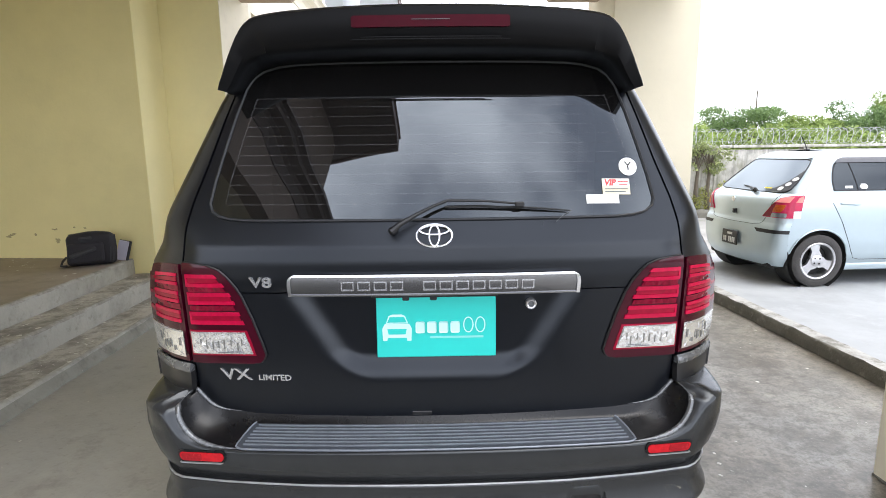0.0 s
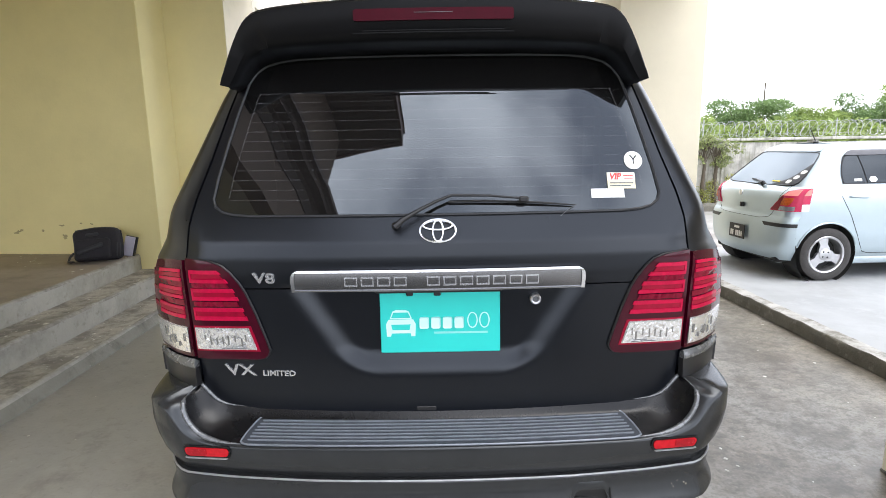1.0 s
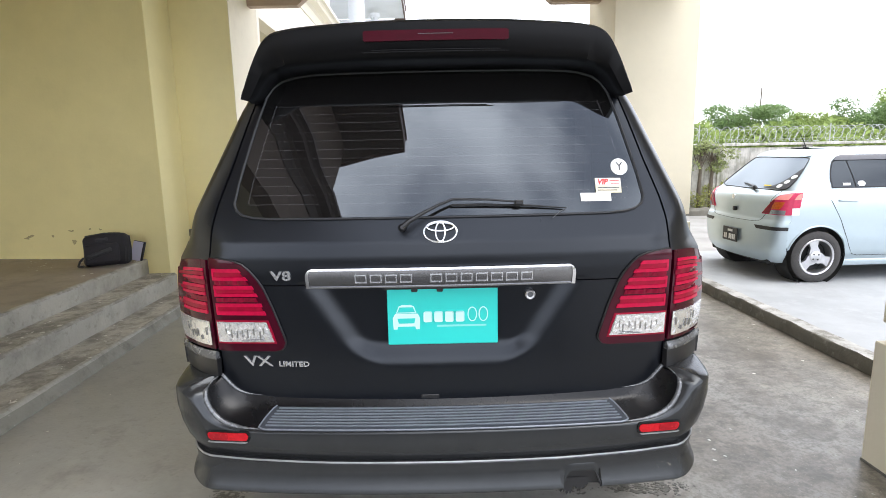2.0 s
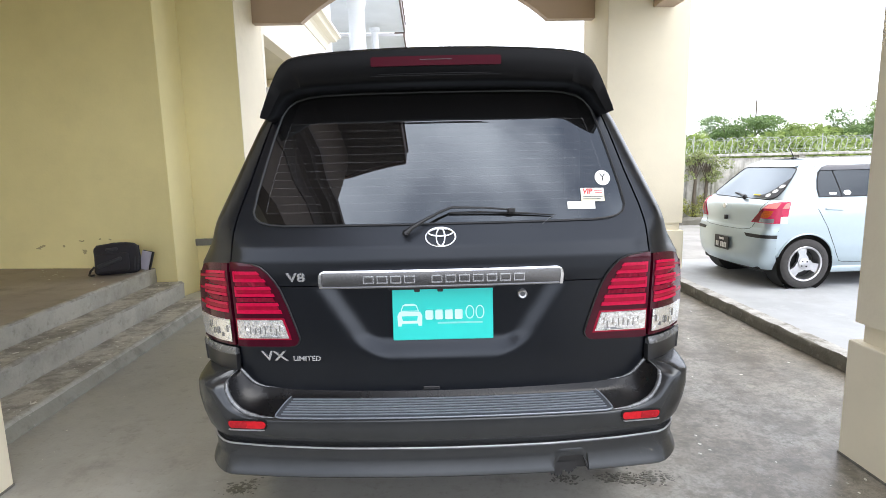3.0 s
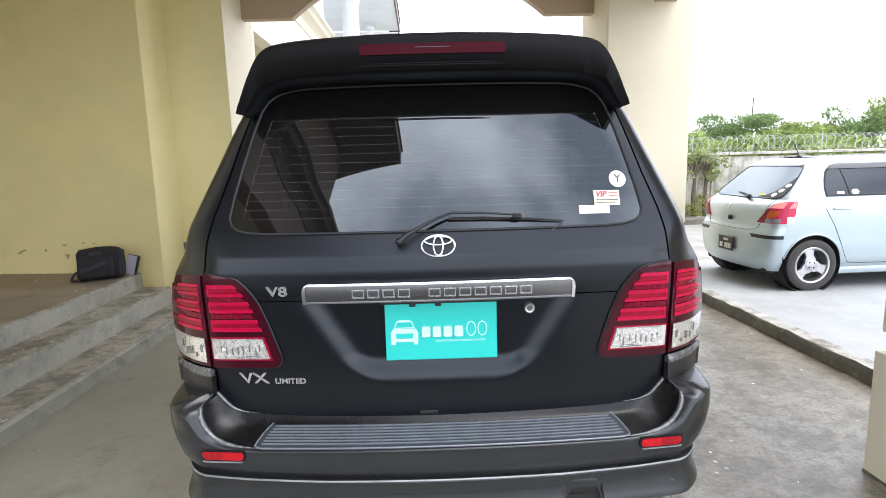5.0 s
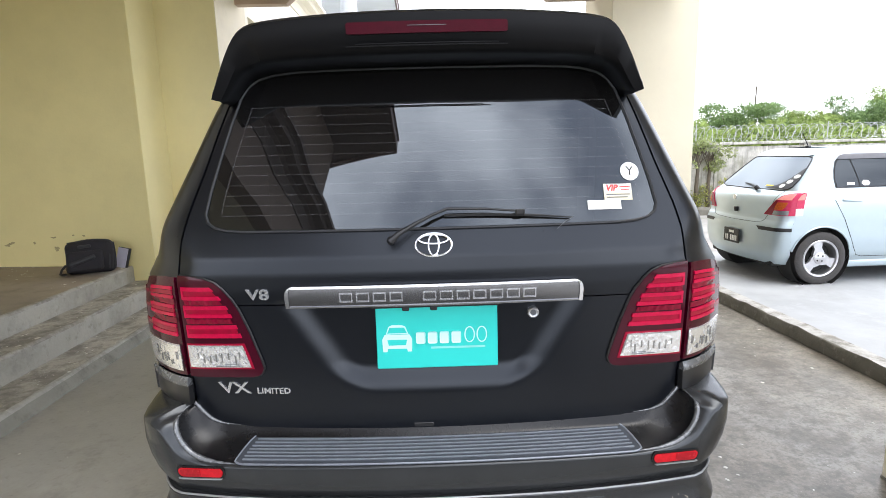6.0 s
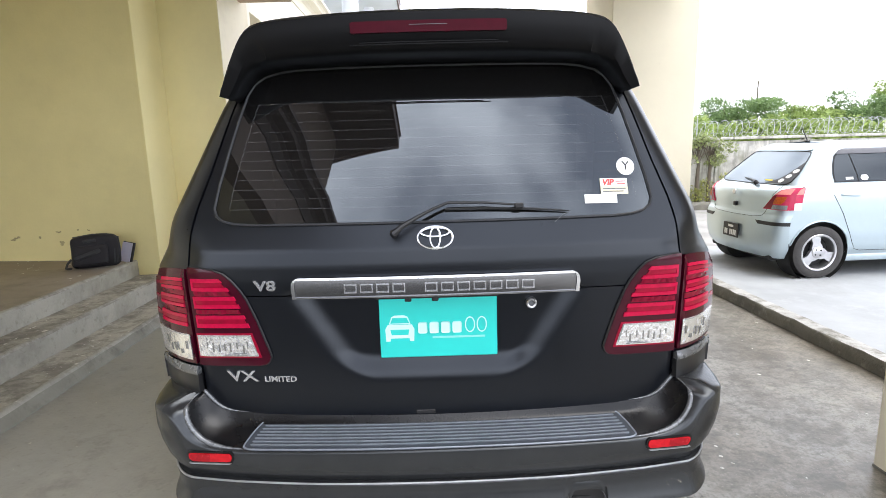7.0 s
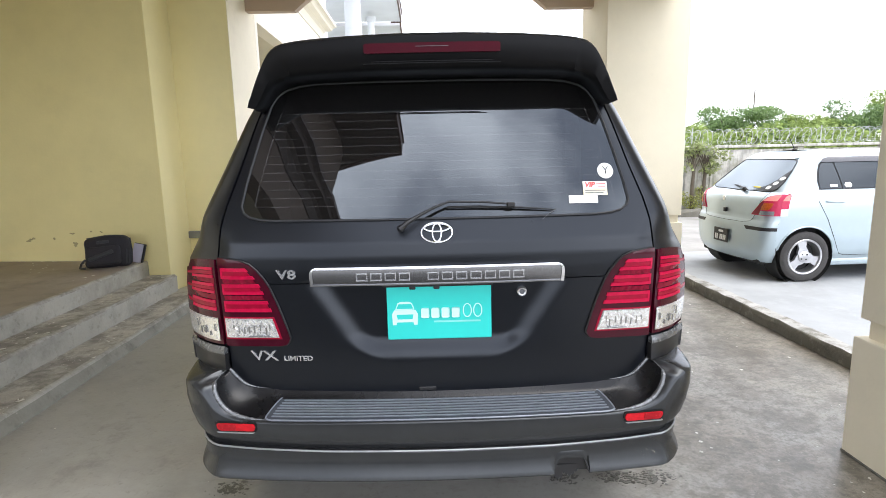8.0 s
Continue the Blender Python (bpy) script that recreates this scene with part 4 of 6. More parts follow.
    r = (r - n * r.dot(n)).normalized()
    u = n.cross(r)
    m = Matrix((r, u, n)).transposed().to_4x4()
    return Matrix.Translation(p + n * out) @ m @ pose(0, 0, 0, 0, 0, roll)


add_text("V8", 0.046, 0.003, lay(-0.536, 1.090, 0.003) @ Matrix.Diagonal((1.35, 1, 1, 1)), "engine_badge", M_BADGE, suv, bold=0.0012, label="chrome engine badge")
add_text("VX", 0.060, 0.003, lay(-0.642, 0.778, 0.003) @ Matrix.Diagonal((1.22, 0.9, 1, 1)), "grade_badge", M_BADGE, suv, shear=-0.15, bold=0.0008, label="chrome grade badge")
add_text("LIMITED", 0.0285, 0.002, lay(-0.520, 0.768, 0.003) @ Matrix.Diagonal((1.06, 0.95, 1, 1)), "grade_badge_word", M_BADGE, suv, bold=0.0006, label="small chrome badge word")

# stickers on the rear window
disc = add_lathe(bmesh.new(), [(0.0, 0.0012), (0.030, 0.0012), (0.030, 0.0)], Matrix.Identity(4), 32)
sticker = part("round_sticker", disc, M_WHITE, suv, "round white window sticker", m=lay(0.620, 1.427, 0.0045))
add_text("Y", 0.042, 0.0003, pose(0, 0, 0.0018), "sticker_letter", M_BLACK, sticker)
vip = part("pass_sticker", box(-0.045, 0.045, -0.026, 0.026, 0, 0.0012), M_CREAM, suv, "cream and red window pass sticker", m=lay(0.576, 1.366, 0.0045, 1))
part("pass_head", box(-0.0445, 0.0445, 0.002, 0.0255, 0.0012, 0.0016), M_WHITE, vip)
add_text("VIP", 0.027, 0.0003, pose(-0.021, 0.012, 0.0021), "sticker_word", M_REDPRINT, vip, shear=0.25, bold=0.0012)
for k, (a, b, y) in enumerate(((0.006, 0.040, 0.016), (0.010, 0.038, 0.007), (-0.038, 0.038, -0.008), (-0.038, 0.030, -0.017))):
    part("sticker_line", box(a, b, y - 0.0016, y + 0.0016, 0.0012, 0.0019), M_REDPRINT if k < 2 else M_TRIM, vip)
part("blank_sticker", box(-0.053, 0.053, -0.0145, 0.0145, 0, 0.0012), M_WHITE, suv, "small blank white window sticker", m=lay(0.530, 1.329, 0.0045, 1))

# wiper
wiper = part("wiper_arm", tube([(-0.123, 0.070, 1.250), (-0.120, 0.052, 1.254), (-0.100, 0.058, 1.272), (-0.05, 0.075, 1.299), (0.0, 0.088, 1.322), (0.045, 0.098, 1.338), (0.16, 0.108, 1.334), (0.26, 0.113, 1.324)], [0.0115, 0.011, 0.008, 0.0058, 0.0048, 0.0044, 0.0036, 0.0032], 8), M_BLACK, suv, "black rear wiper arm parked on the glass", smooth=True)
part("wiper_cap", add_lathe(bmesh.new(), [(0.0, 0.017), (0.009, 0.015), (0.0125, 0.009), (0.013, -0.02)], pose(-0.123, 0.085, 1.250, 82, 0, 0), 20), M_BLACK, wiper, smooth=True)
part("wiper_blade", tube([(0.035, 0.118, 1.316), (0.16, 0.118, 1.316), (0.30, 0.122, 1.310), (0.425, 0.130, 1.299)], [0.003, 0.0038, 0.0038, 0.002], 6), M_RUBBER, wiper, smooth=True)
part("wiper_clip", box(0.248, 0.276, 0.102, 0.120, 1.314, 1.330, 0.003, 1), M_BLACK, wiper)
part("wiper_tail", tube([(0.425, 0.128, 1.300), (0.40, 0.120, 1.288), (0.375, 0.112, 1.268)], 0.0012, 4), M_TRIM, wiper)
part("latch_pocket", box(-0.078, -0.014, 0.1305, 0.150, 0.632, 0.646, 0.002, 1), M_BLACK, suv)

# bumper
def bump_y(x):
    a = abs(x)
    return 0.012 + 0.045 * (a / 0.8) ** 2.2 + 2.2 * max(0.0, a - 0.80) ** 2


path = []
for x in sorted([-0.90 + 0.03 * k for k in range(61)] + [0.405, 0.411, 0.415, 0.426, 0.436, 0.505, 0.516, 0.522, 0.527, 0.531, 0.536]):
    path.append((x, bump_y(x)))
side = [(0.925, 0.112), (0.943, 0.142), (0.955, 0.185), (0.961, 0.24), (0.964, 0.32), (0.964, 0.44), (0.964, 0.56)]
path = [(-x, y) for x, y in reversed(side)] + path + side


def half_rows():
    """Rows from the middle to the flank: foot on the plan, the ridge above it, the height of the shoulder, the inner end of the shelf."""
    rows = []
    for k in range(15):
        a = 0.60 * k / 14
        rows.append(((a, bump_y(a)), (a, bump_y(a) + 0.012, 0.5705), 0.562, (a, rear_y(a, 0.64) + 0.005, 0.634 + 0.012 * (a / 0.6) ** 2)))
    keys = [(0.60, 0.600, 0.0495, 0.5710, 0.562, 0.600, 0.646), (0.66, 0.655, 0.0530, 0.5740, 0.563, 0.665, 0.650), (0.72, 0.705, 0.0580, 0.5800, 0.568, 0.705, 0.6555),
            (0.77, 0.752, 0.0660, 0.5940, 0.580, 0.737, 0.669), (0.81, 0.788, 0.0760, 0.6190, 0.602, 0.760, 0.689), (0.835, 0.813, 0.0860, 0.6560, 0.632, 0.776, 0.706),
            (0.86, 0.824, 0.1040, 0.6890, 0.668, 0.787, 0.717), (0.88, 0.820, 0.1450, 0.7050, 0.680, 0.793, 0.722), (0.90, 0.799, 0.1800, 0.7230, 0.688, 0.799, 0.7235)]
    d = [0.0]
    for p, q in zip(keys, keys[1:]):
        d.append(d[-1] + math.dist(p[1:4], q[1:4]))
    for k in range(1, 33):
        v = [spline(d[-1] * k / 32, d, [key[c] for key in keys]) for c in range(7)]
        rows.append(((v[0], bump_y(v[0])), (v[1], v[2], v[3]), v[4], (v[5], rear_y(v[5], v[6]) + 0.004, v[6])))
    under = [(0.830, 0.203), (0.875, 0.245), (0.915, 0.290), (0.938, 0.335), (0.946, 0.40), (0.948, 0.47), (0.948, 0.56)]
    for (x, y), (ux, uy) in zip(side, under):
        rows.append(((x, y), (ux, uy, 0.7235 + 0.012 * smooth01(0.9, 0.96, ux)), 0.690, None))
    return rows


HALFROWS = half_rows()


def mirrored(rows):
    flip = lambda p: None if p is None else (-p[0],) + tuple(p[1:])
    return [(flip(a), flip(b), c, flip(d)) for a, b, c, d in reversed(rows[1:])] + rows


def bumper_face():
    """From the ridge over a rounded shoulder down to the seam of the lip."""
    bm = bmesh.new()
    rows, rings = mirrored(HALFROWS), []
    for i, ((x, y), u, zs, _) in enumerate(rows):
        (xa, ya), (xb, yb) = rows[max(i - 1, 0)][0], rows[min(i + 1, len(rows) - 1)][0]
        t = Vector((xb - xa, yb - ya, 0)).normalized()
        out = Vector((t.y, -t.x, 0))
        a = abs(x)
        k = smooth01(0.80, 0.95, a)
        zl = lerp([(0, 0.442), (0.4, 0.444), (0.66, 0.452), (0.83, 0.462), (0.93, 0.468), (1, 0.472)], a)
        base = Vector((x, y, 0))
        u = Vector(u)
        sh = base + out * 0.002 + Vector((0, 0, zs))
        q = Vector((sh.x, sh.y, zs + 0.8 * (u.z - zs)))
        ring = [u * (1 - w) ** 2 + q * 2 * w * (1 - w) + sh * w * w for w in (0, 0.15, 0.3, 0.45, 0.6, 0.75, 0.88, 1.0)]
        for w, o in ((0.25, 0.002), (0.5, -0.002 - 0.006 * k), (0.75, -0.012 - 0.014 * k), (0.9, -0.022 - 0.024 * k), (1.0, -0.030 - 0.034 * k)):
            ring.append(base + out * o + Vector((0, 0, zs + (zl - zs) * w)))
        rings.append([bm.verts.new(p) for p in ring])
    for a, b in zip(rings, rings[1:]):
        for k in range(len(a) - 1):
            bm.faces.new((a[k], a[k + 1], b[k + 1], b[k]))
    return bm


def bumper_shelf():
    """The sloping top inside the ridge: flat under the pad, hollow in the horns, turned up at the tailgate."""
    bm = bmesh.new()
    rings = []
    for (x, y), u, zs, t in mirrored(HALFROWS):
        if t is None:
            continue
        u, t = Vector(u), Vector(t)
        k = smooth01(0.62, 0.76, abs(u.x))
        ring = []
        for w in (0, 0.08, 0.2, 0.35, 0.5, 0.65, 0.78, 0.86, 0.93, 1.0):
            p = u.lerp(t, w)
            flat = u.z + 0.048 * w + max(0.0, w - 0.82) / 0.18 * (t.z - u.z - 0.048) if w > 0 else u.z
            p.z = flat * (1 - k) + p.z * k
            p += Vector((0, 0.35, -0.9)) * (k * 0.42 * (t - u).length * w * (1 - w))
            ring.append(bm.verts.new(p))
        rings.append(ring)
    for a, b in zip(rings, rings[1:]):
        for k in range(len(a) - 1):
            bm.faces.new((a[k], a[k + 1], b[k + 1], b[k]))
    bmesh.ops.remove_doubles(bm, verts=bm.verts[:], dist=0.0005)
    return bm


def lip_bm():
    bm = bmesh.new()
    rings = []
    n = len(path)
    for i, (x, y) in enumerate(path):
        xa, ya = path[max(i - 1, 0)]
        xb, yb = path[min(i + 1, n - 1)]
        t = Vector((xb - xa, yb - ya, 0)).normalized()
        out = Vector((t.y, -t.x, 0))
        a = abs(x)
        zl = lerp([(0, 0.455), (0.4, 0.457), (0.66, 0.464), (0.83, 0.474), (0.93, 0.480), (1, 0.484)], a)
        zb = lerp([(0, 0.348), (0.6, 0.350), (0.85, 0.354), (0.9, 0.360), (1, 0.376)], a)
        cut = zb
        flare = 1.0
        if 0.406 <= x <= 0.535:
            cut = lerp([(0.406, zb), (0.415, zb + 0.024), (0.426, 0.400), (0.436, 0.406), (0.505, 0.406), (0.516, 0.400), (0.522, 0.385), (0.531, zb + 0.006), (0.535, zb)], x)
            flare = 0.15
        k = 0.045 * smooth01(0.80, 0.95, a)
        prof = [(-0.036, zl + 0.004), (-0.004, zl + 0.001), (0.001, zl - 0.005), (-0.004, zl - 0.030), (-0.004, 0.5 * (zl + cut)), (-0.004 + 0.016 * flare, cut + 0.02), (-0.004 + 0.020 * flare, cut + 0.004), (-0.004 + 0.014 * flare, cut - 0.003), (-0.02, cut), (-0.05, cut + 0.03)]
        base = Vector((x, y, 0)) - out * k
        rings.append([bm.verts.new(base + out * o + Vector((0, 0, z))) for o, z in prof])
    for a, b in zip(rings, rings[1:]):
        for k in range(len(a) - 1):
            bm.faces.new((a[k], a[k + 1], b[k + 1], b[k]))
    return bm


bumper = part("bumper", bumper_face(), M_BUMPER, suv, "satin grey wraparound rear bumper", smooth=True)
part("bumper_shelf", bumper_shelf(), M_SHELF, bumper, "hollow top of the bumper, its dark reflection put into the paint", smooth=True)
# Paler tubes paint the highlights along ridge and inner edge.
for sx in (-1, 1):
    ridge = [(sx * u[0], u[1] - 0.001, u[2] - 0.001) for p, u, z, t in HALFROWS if t is not None and u[0] > 0.615]
    part("bumper_ridge", tube(ridge, [0.0088 * min(1.0, 0.2 + 0.08 * k) * (1 - 0.75 * smooth01(0.10, 0.13, p[1])) for k, p in enumerate(ridge)], 10), M_EDGE, bumper, smooth=True)
    fold = [(sx * t[0], t[1] - 0.004 - 0.002 * min(1, k / 12), t[2] - 0.004) for k, t in enumerate([r[3] for r in HALFROWS if r[3] is not None and r[3][0] > 0.63])]
    part("bumper_inner_edge", tube(fold, [0.0064 * min(1.0, 0.1 + 0.075 * k) for k in range(len(fold))], 10), M_EDGE, bumper, smooth=True)
part("bumper_lip", lip_bm(), M_BUMPER, bumper, "satin grey lower bumper lip with an exhaust notch and chips", smooth=True)


seam = []
for i, (x, y) in enumerate(path):
    (xa, ya), (xb, yb) = path[max(i - 1, 0)], path[min(i + 1, len(path) - 1)]
    t = Vector((xb - xa, yb - ya, 0)).normalized()
    a = abs(x)
    zl = lerp([(0, 0.455), (0.4, 0.457), (0.66, 0.464), (0.83, 0.474), (0.93, 0.480), (1, 0.484)], a)
    seam.append(Vector((x, y, zl + 0.001)) + Vector((t.y, -t.x, 0)) * (-0.001 - 0.045 * smooth01(0.80, 0.95, a)))
# The ledge's highlight is drawn as a pale bead.
part("lip_seam", tube(seam, 0.0032, 6), M_RIM, bumper, "pale seam above the bumper lip, its highlight put into the colour", smooth=True)


def pad_surf(x, v):
    """The sloping top of the bumper, v from its rear edge up to the tailgate."""
    return (x, bump_y(x) + 0.006 + 0.110 * v, 0.5680 + 0.040 * v)


UP = Vector((0, -0.3, 1))
PAD = [(0.0, 0.606), (0.03, 0.622), (0.09, 0.632), (0.2, 0.630), (0.5, 0.619), (0.8, 0.604), (0.92, 0.595), (0.98, 0.580), (1.0, 0.562)]
pad = part("step_pad", patch([(v, -w, w) for v, w in PAD], 50, pad_surf, 0.006, 0.012, UP), M_PAD, bumper, "dark ribbed step pad on the bumper", smooth=True)
for k in range(7):
    v = 0.16 + 0.112 * k
    w = lerp(PAD, v) - 0.022
    part("pad_rib", patch([(v - 0.022, -w, w), (v, -w - 0.002, w + 0.002), (v + 0.022, -w, w)], 30, pad_surf, 0.0095, 0.006, UP), M_PADRIB, pad, smooth=True)
rim = [pad_surf(x, 0.0) for x in np.linspace(-0.600, 0.600, 30)] + [pad_surf(w, v) for v, w in PAD] + [pad_surf(x, 1.0) for x in np.linspace(0.552, -0.552, 30)] + [pad_surf(-w, v) for v, w in reversed(PAD)]
rim = [Vector(p) + Vector((0, 0, 0.006)) for p in rim]
part("pad_rim", tube(rim + rim[:1], 0.0032, 6), M_PADRIB, pad, smooth=True)


def face_surf(x, z):
    return (x, bump_y(x) - 0.002, z)


for sx in (-1, 1):
    def pill(a, b, grow, z0=0.538, z1=0.565):
        """Rows of a lens with rounded ends."""
        mid, r = 0.5 * (z0 + z1), 0.5 * (z1 - z0) + grow
        return [(mid + r * v, sx * (a - grow + 0.010 * (1 - math.sqrt(1 - v * v))), sx * (b + grow + 0.004 * v - 0.010 * (1 - math.sqrt(1 - v * v)))) for v in (-1, -0.85, -0.5, 0, 0.5, 0.85, 1)]
    part("reflector_base", patch(pill(0.664, 0.805, 0.006), 12, face_surf, 0.005, 0.02, BACK), M_SHELF, bumper, smooth=True)
    lens = part("reflector", patch(pill(0.664, 0.805, 0.0), 12, face_surf, 0.008, 0.006, BACK), M_REFL, bumper, "red bumper reflector", smooth=True)
    part("reflector_half", patch([(z, sx * 0.735, b_ - sx * 0.004) for z, a_, b_ in pill(0.664, 0.805, -0.002)], 6, face_surf, 0.0095, 0.004, BACK), M_REFL2, lens, smooth=True)
    part("reflector_edge", patch([(0.5300, sx * 0.672, sx * 0.798), (0.5330, sx * 0.666, sx * 0.806)], 12, face_surf, 0.010, 0.01, BACK), M_RIM, bumper)

# wheels, underbody, exhaust
part("underbody", box(-0.80, 0.80, 0.30, 4.6, 0.36, 0.50, 0.04), M_UNDER, suv)
part("rear_valance", box(-0.72, 0.72, 0.20, 0.27, 0.38, 0.58, 0.02), M_UNDER, suv)
part("notch_liner", box(0.385, 0.56, 0.040, 0.050, 0.350, 0.440), M_BLOCK, bumper, "dull grey panel behind the exhaust notch")
part("lip_crack", tube([(0.516, bump_y(0.516) - 0.006, 0.402), (0.524, bump_y(0.524) - 0.007, 0.386), (0.530, bump_y(0.53) - 0.011, 0.368), (0.535, bump_y(0.535) - 0.013, 0.349)], [0.001, 0.0032, 0.0036, 0.0015], 6), M_BLACK, bumper)
part("exhaust_pipe", tube([(0.49, 0.14, 0.352), (0.49, 0.6, 0.36), (0.48, 1.6, 0.40)], 0.032, 14), M_UNDER, suv, smooth=True)


def wheel(parent, name, x, y, z, r, width, facing, spokes=5, tyre_r=0.72):
    """A tyre and an alloy rim; facing: +1 or -1 along the axle (x)."""
    m = Matrix.Translation((x, y, z)) @ Matrix.Rotation(radians(90 * facing), 4, "Y")
    w = part(name, add_lathe(bmesh.new(), [(r * tyre_r, -width / 2), (r * 0.93, -width / 2), (r * 0.985, -width * 0.40), (r, -width * 0.25), (r, width * 0.25), (r * 0.985, width * 0.40), (r * 0.93, width / 2), (r * 0.80, width * 0.52), (r * tyre_r, width * 0.46)], Matrix.Identity(4), 48), M_TYRE, parent, smooth=True, m=m)
    ri = r * tyre_r
    part("rim", add_lathe(bmesh.new(), [(ri, -width * 0.44), (ri * 0.98, width * 0.46), (ri * 0.93, width * 0.48), (ri * 0.86, width * 0.30), (ri * 0.84, -width * 0.05), (0.02, -width * 0.10)], Matrix.Identity(4), 40), M_ALLOY, w, smooth=True)
    sp = bmesh.new()
    for k in range(spokes):
        a = 2 * math.pi * k / spokes + 0.3
        pts = [(0.0, -0.30), (0.25, -0.20), (0.60, -0.115), (0.92, -0.17), (0.92, 0.17), (0.60, 0.115), (0.25, 0.20), (0.0, 0.30)]
        poly = [(ri * (p * math.cos(a) - q * math.sin(a)), ri * (p * math.sin(a) + q * math.cos(a))) for p, q in pts]
        add_prism(sp, poly, width * 0.20, width * 0.33 + 0.0005 * k, "z")
    part("spokes", sp, M_ALLOY, w)
    part("hub", add_lathe(bmesh.new(), [(0.0, width * 0.40), (ri * 0.20, width * 0.40), (ri * 0.25, width * 0.36), (ri * 0.27, width * 0.18)], Matrix.Identity(4), 24), M_ALLOY, w, smooth=True)
    return w


for sx in (-1, 1):
    for y in (1.02, 3.87):
        wheel(suv, "wheel", sx * 0.80, y, 0.41 - RIDE / SIZE, 0.41, 0.27, sx)
        part("arch_liner", add_lathe(bmesh.new(), [(0.46, 0.0), (0.46, 0.28), (0.05, 0.28)], Matrix.Translation((sx * 0.94, y, 0.34)) @ Matrix.Rotation(radians(-90 * sx), 4, "Y"), 32), M_UNDER, suv, smooth=True)

# side and front glass, lamps and mirrors
for sx in (-1, 1):
    def flank2(y, z, sx=sx):
        return (sx * (lerp([(1.20, 0.920), (1.29, 0.879), (1.41, 0.826), (1.53, 0.774), (1.65, 0.723), (1.72, 0.686)], z)), y, z)
    for y0, y1, y2, y3 in ((0.62, 1.30, 0.78, 1.28), (1.38, 2.02, 1.38, 2.00), (2.10, 3.00, 2.10, 2.62)):
        part("side_window", patch([(1.235 + 0.42 * k / 6, y0 + (y2 - y0) * k / 6, y1 + (y3 - y1) * k / 6) for k in range(7)], 8, flank2, 0.004, 0.0, Vector((sx, 0, 0.3))), M_TINT, suv, smooth=True)
    part("door_mirror", box(sx * 1.10 - 0.09, sx * 1.10 + 0.09, 2.82, 2.92, 1.20, 1.36, 0.03, 3), M_PAINT, suv, smooth=True)
    part("headlamp", box(sx * 0.66 - 0.16, sx * 0.66 + 0.16, 4.70, 4.84, 0.86, 1.02, 0.03, 2), M_CLEAR, suv, smooth=True)
    part("roof_rail", tube([(sx * 0.62, 0.75, 1.80), (sx * 0.62, 0.85, 1.845), (sx * 0.62, 2.55, 1.855), (sx * 0.62, 2.68, 1.80)], 0.014, 8), M_BLACK, suv, smooth=True)
part("windscreen", patch([(1.22, -0.70, 0.70), (1.40, -0.66, 0.66), (1.60, -0.60, 0.60), (1.72, -0.55, 0.55)], 10, lambda x, z: (x, 3.36 - (z - 1.2) * 1.02 - 0.1 * x * x, z), 0.02, 0.0, Vector((0, 1, 1))), M_TINT, suv, smooth=True)
part("front_bumper", box(-0.93, 0.93, 4.62, 4.93, 0.36, 0.72, 0.09, 4), M_BUMPER, suv, smooth=True)
part("grille", box(-0.46, 0.46, 4.78, 4.88, 0.80, 1.03, 0.03, 2), M_CHROME, suv, smooth=True)

# chips and a broken edge on the bumper lip
rnd = random.Random(17)
for k in range(9):
    x = rnd.uniform(0.72, 0.79)
    z = rnd.uniform(0.392, 0.418)
    r = rnd.uniform(0.0006, 0.0014)
    y = bump_y(x) + 0.0025 + 0.045 * smooth01(0.80, 0.95, abs(x)) - 0.40 * (0.41 - z)
    part("paint_chip", prism([(x + r * rnd.uniform(0.6, 1.2) * math.cos(a * 1.05), z + r * rnd.uniform(0.6, 1.2) * math.sin(a * 1.05)) for a in range(6)], y, y + 0.004, "y"), M_CREAM, bumper)
bm = bmesh.new()
for k in range(9):
    x = 0.402 + 0.011 * k
    d = 0.020 * abs(math.sin(2.3 * k + 0.4)) + (0.018 if k < 4 else 0.004)
    add_prism(bm, [(x - 0.009, 0.372), (x + 0.009, 0.374), (x + 0.006, 0.347 - d * 0.6), (x - 0.002, 0.345 - d), (x - 0.008, 0.349 - d * 0.4)], bump_y(x) + 0.012, bump_y(x) + 0.028 + 0.0007 * k, "y")
part("torn_liner", bm, M_BLACK, bumper, "torn black plastic edge by the exhaust notch")

# ---- house beside and beyond the carport ----
WALL_X = -2.294
far_wall = tagged(empty("wall_far_wing", TURNED), "pale plaster house wall with a shaded window opening and moulded cornice", "wall", kind="structure")
# wall with an opening through it
part("wall_panel", box(WALL_X - 0.22, WALL_X, 6.282, 6.396, 0, 4.28), M_PALE, far_wall)
part("wall_panel", box(WALL_X - 0.22, WALL_X, 10.6, 11.62, 0, 4.28), M_PALE, far_wall)
part("lintel", box(WALL_X - 0.22, WALL_X, 6.396, 10.6, 3.465, 4.28), M_PALE, far_wall)
part("parapet", box(WALL_X - 0.22, WALL_X, 6.396, 10.6, 0, 1.0), M_PALE, far_wall)
part("end_panel", box(-6.0, WALL_X - 0.22, 11.40, 11.62, 0, 4.28), M_PALE, far_wall)
part("inner_panel", box(-4.6, -4.4, 6.282, 11.40, 0, 4.28), M_PALE, far_wall)
part("inner_soffit", box(-4.4, WALL_X - 0.22, 6.282, 11.40, 3.60, 3.82), M_CEIL, far_wall)
part("wall_lamp", box(WALL_X - 0.03, WALL_X + 0.035, 6.345, 6.405, 2.60, 2.73, 0.012), M_WHITE, far_wall)


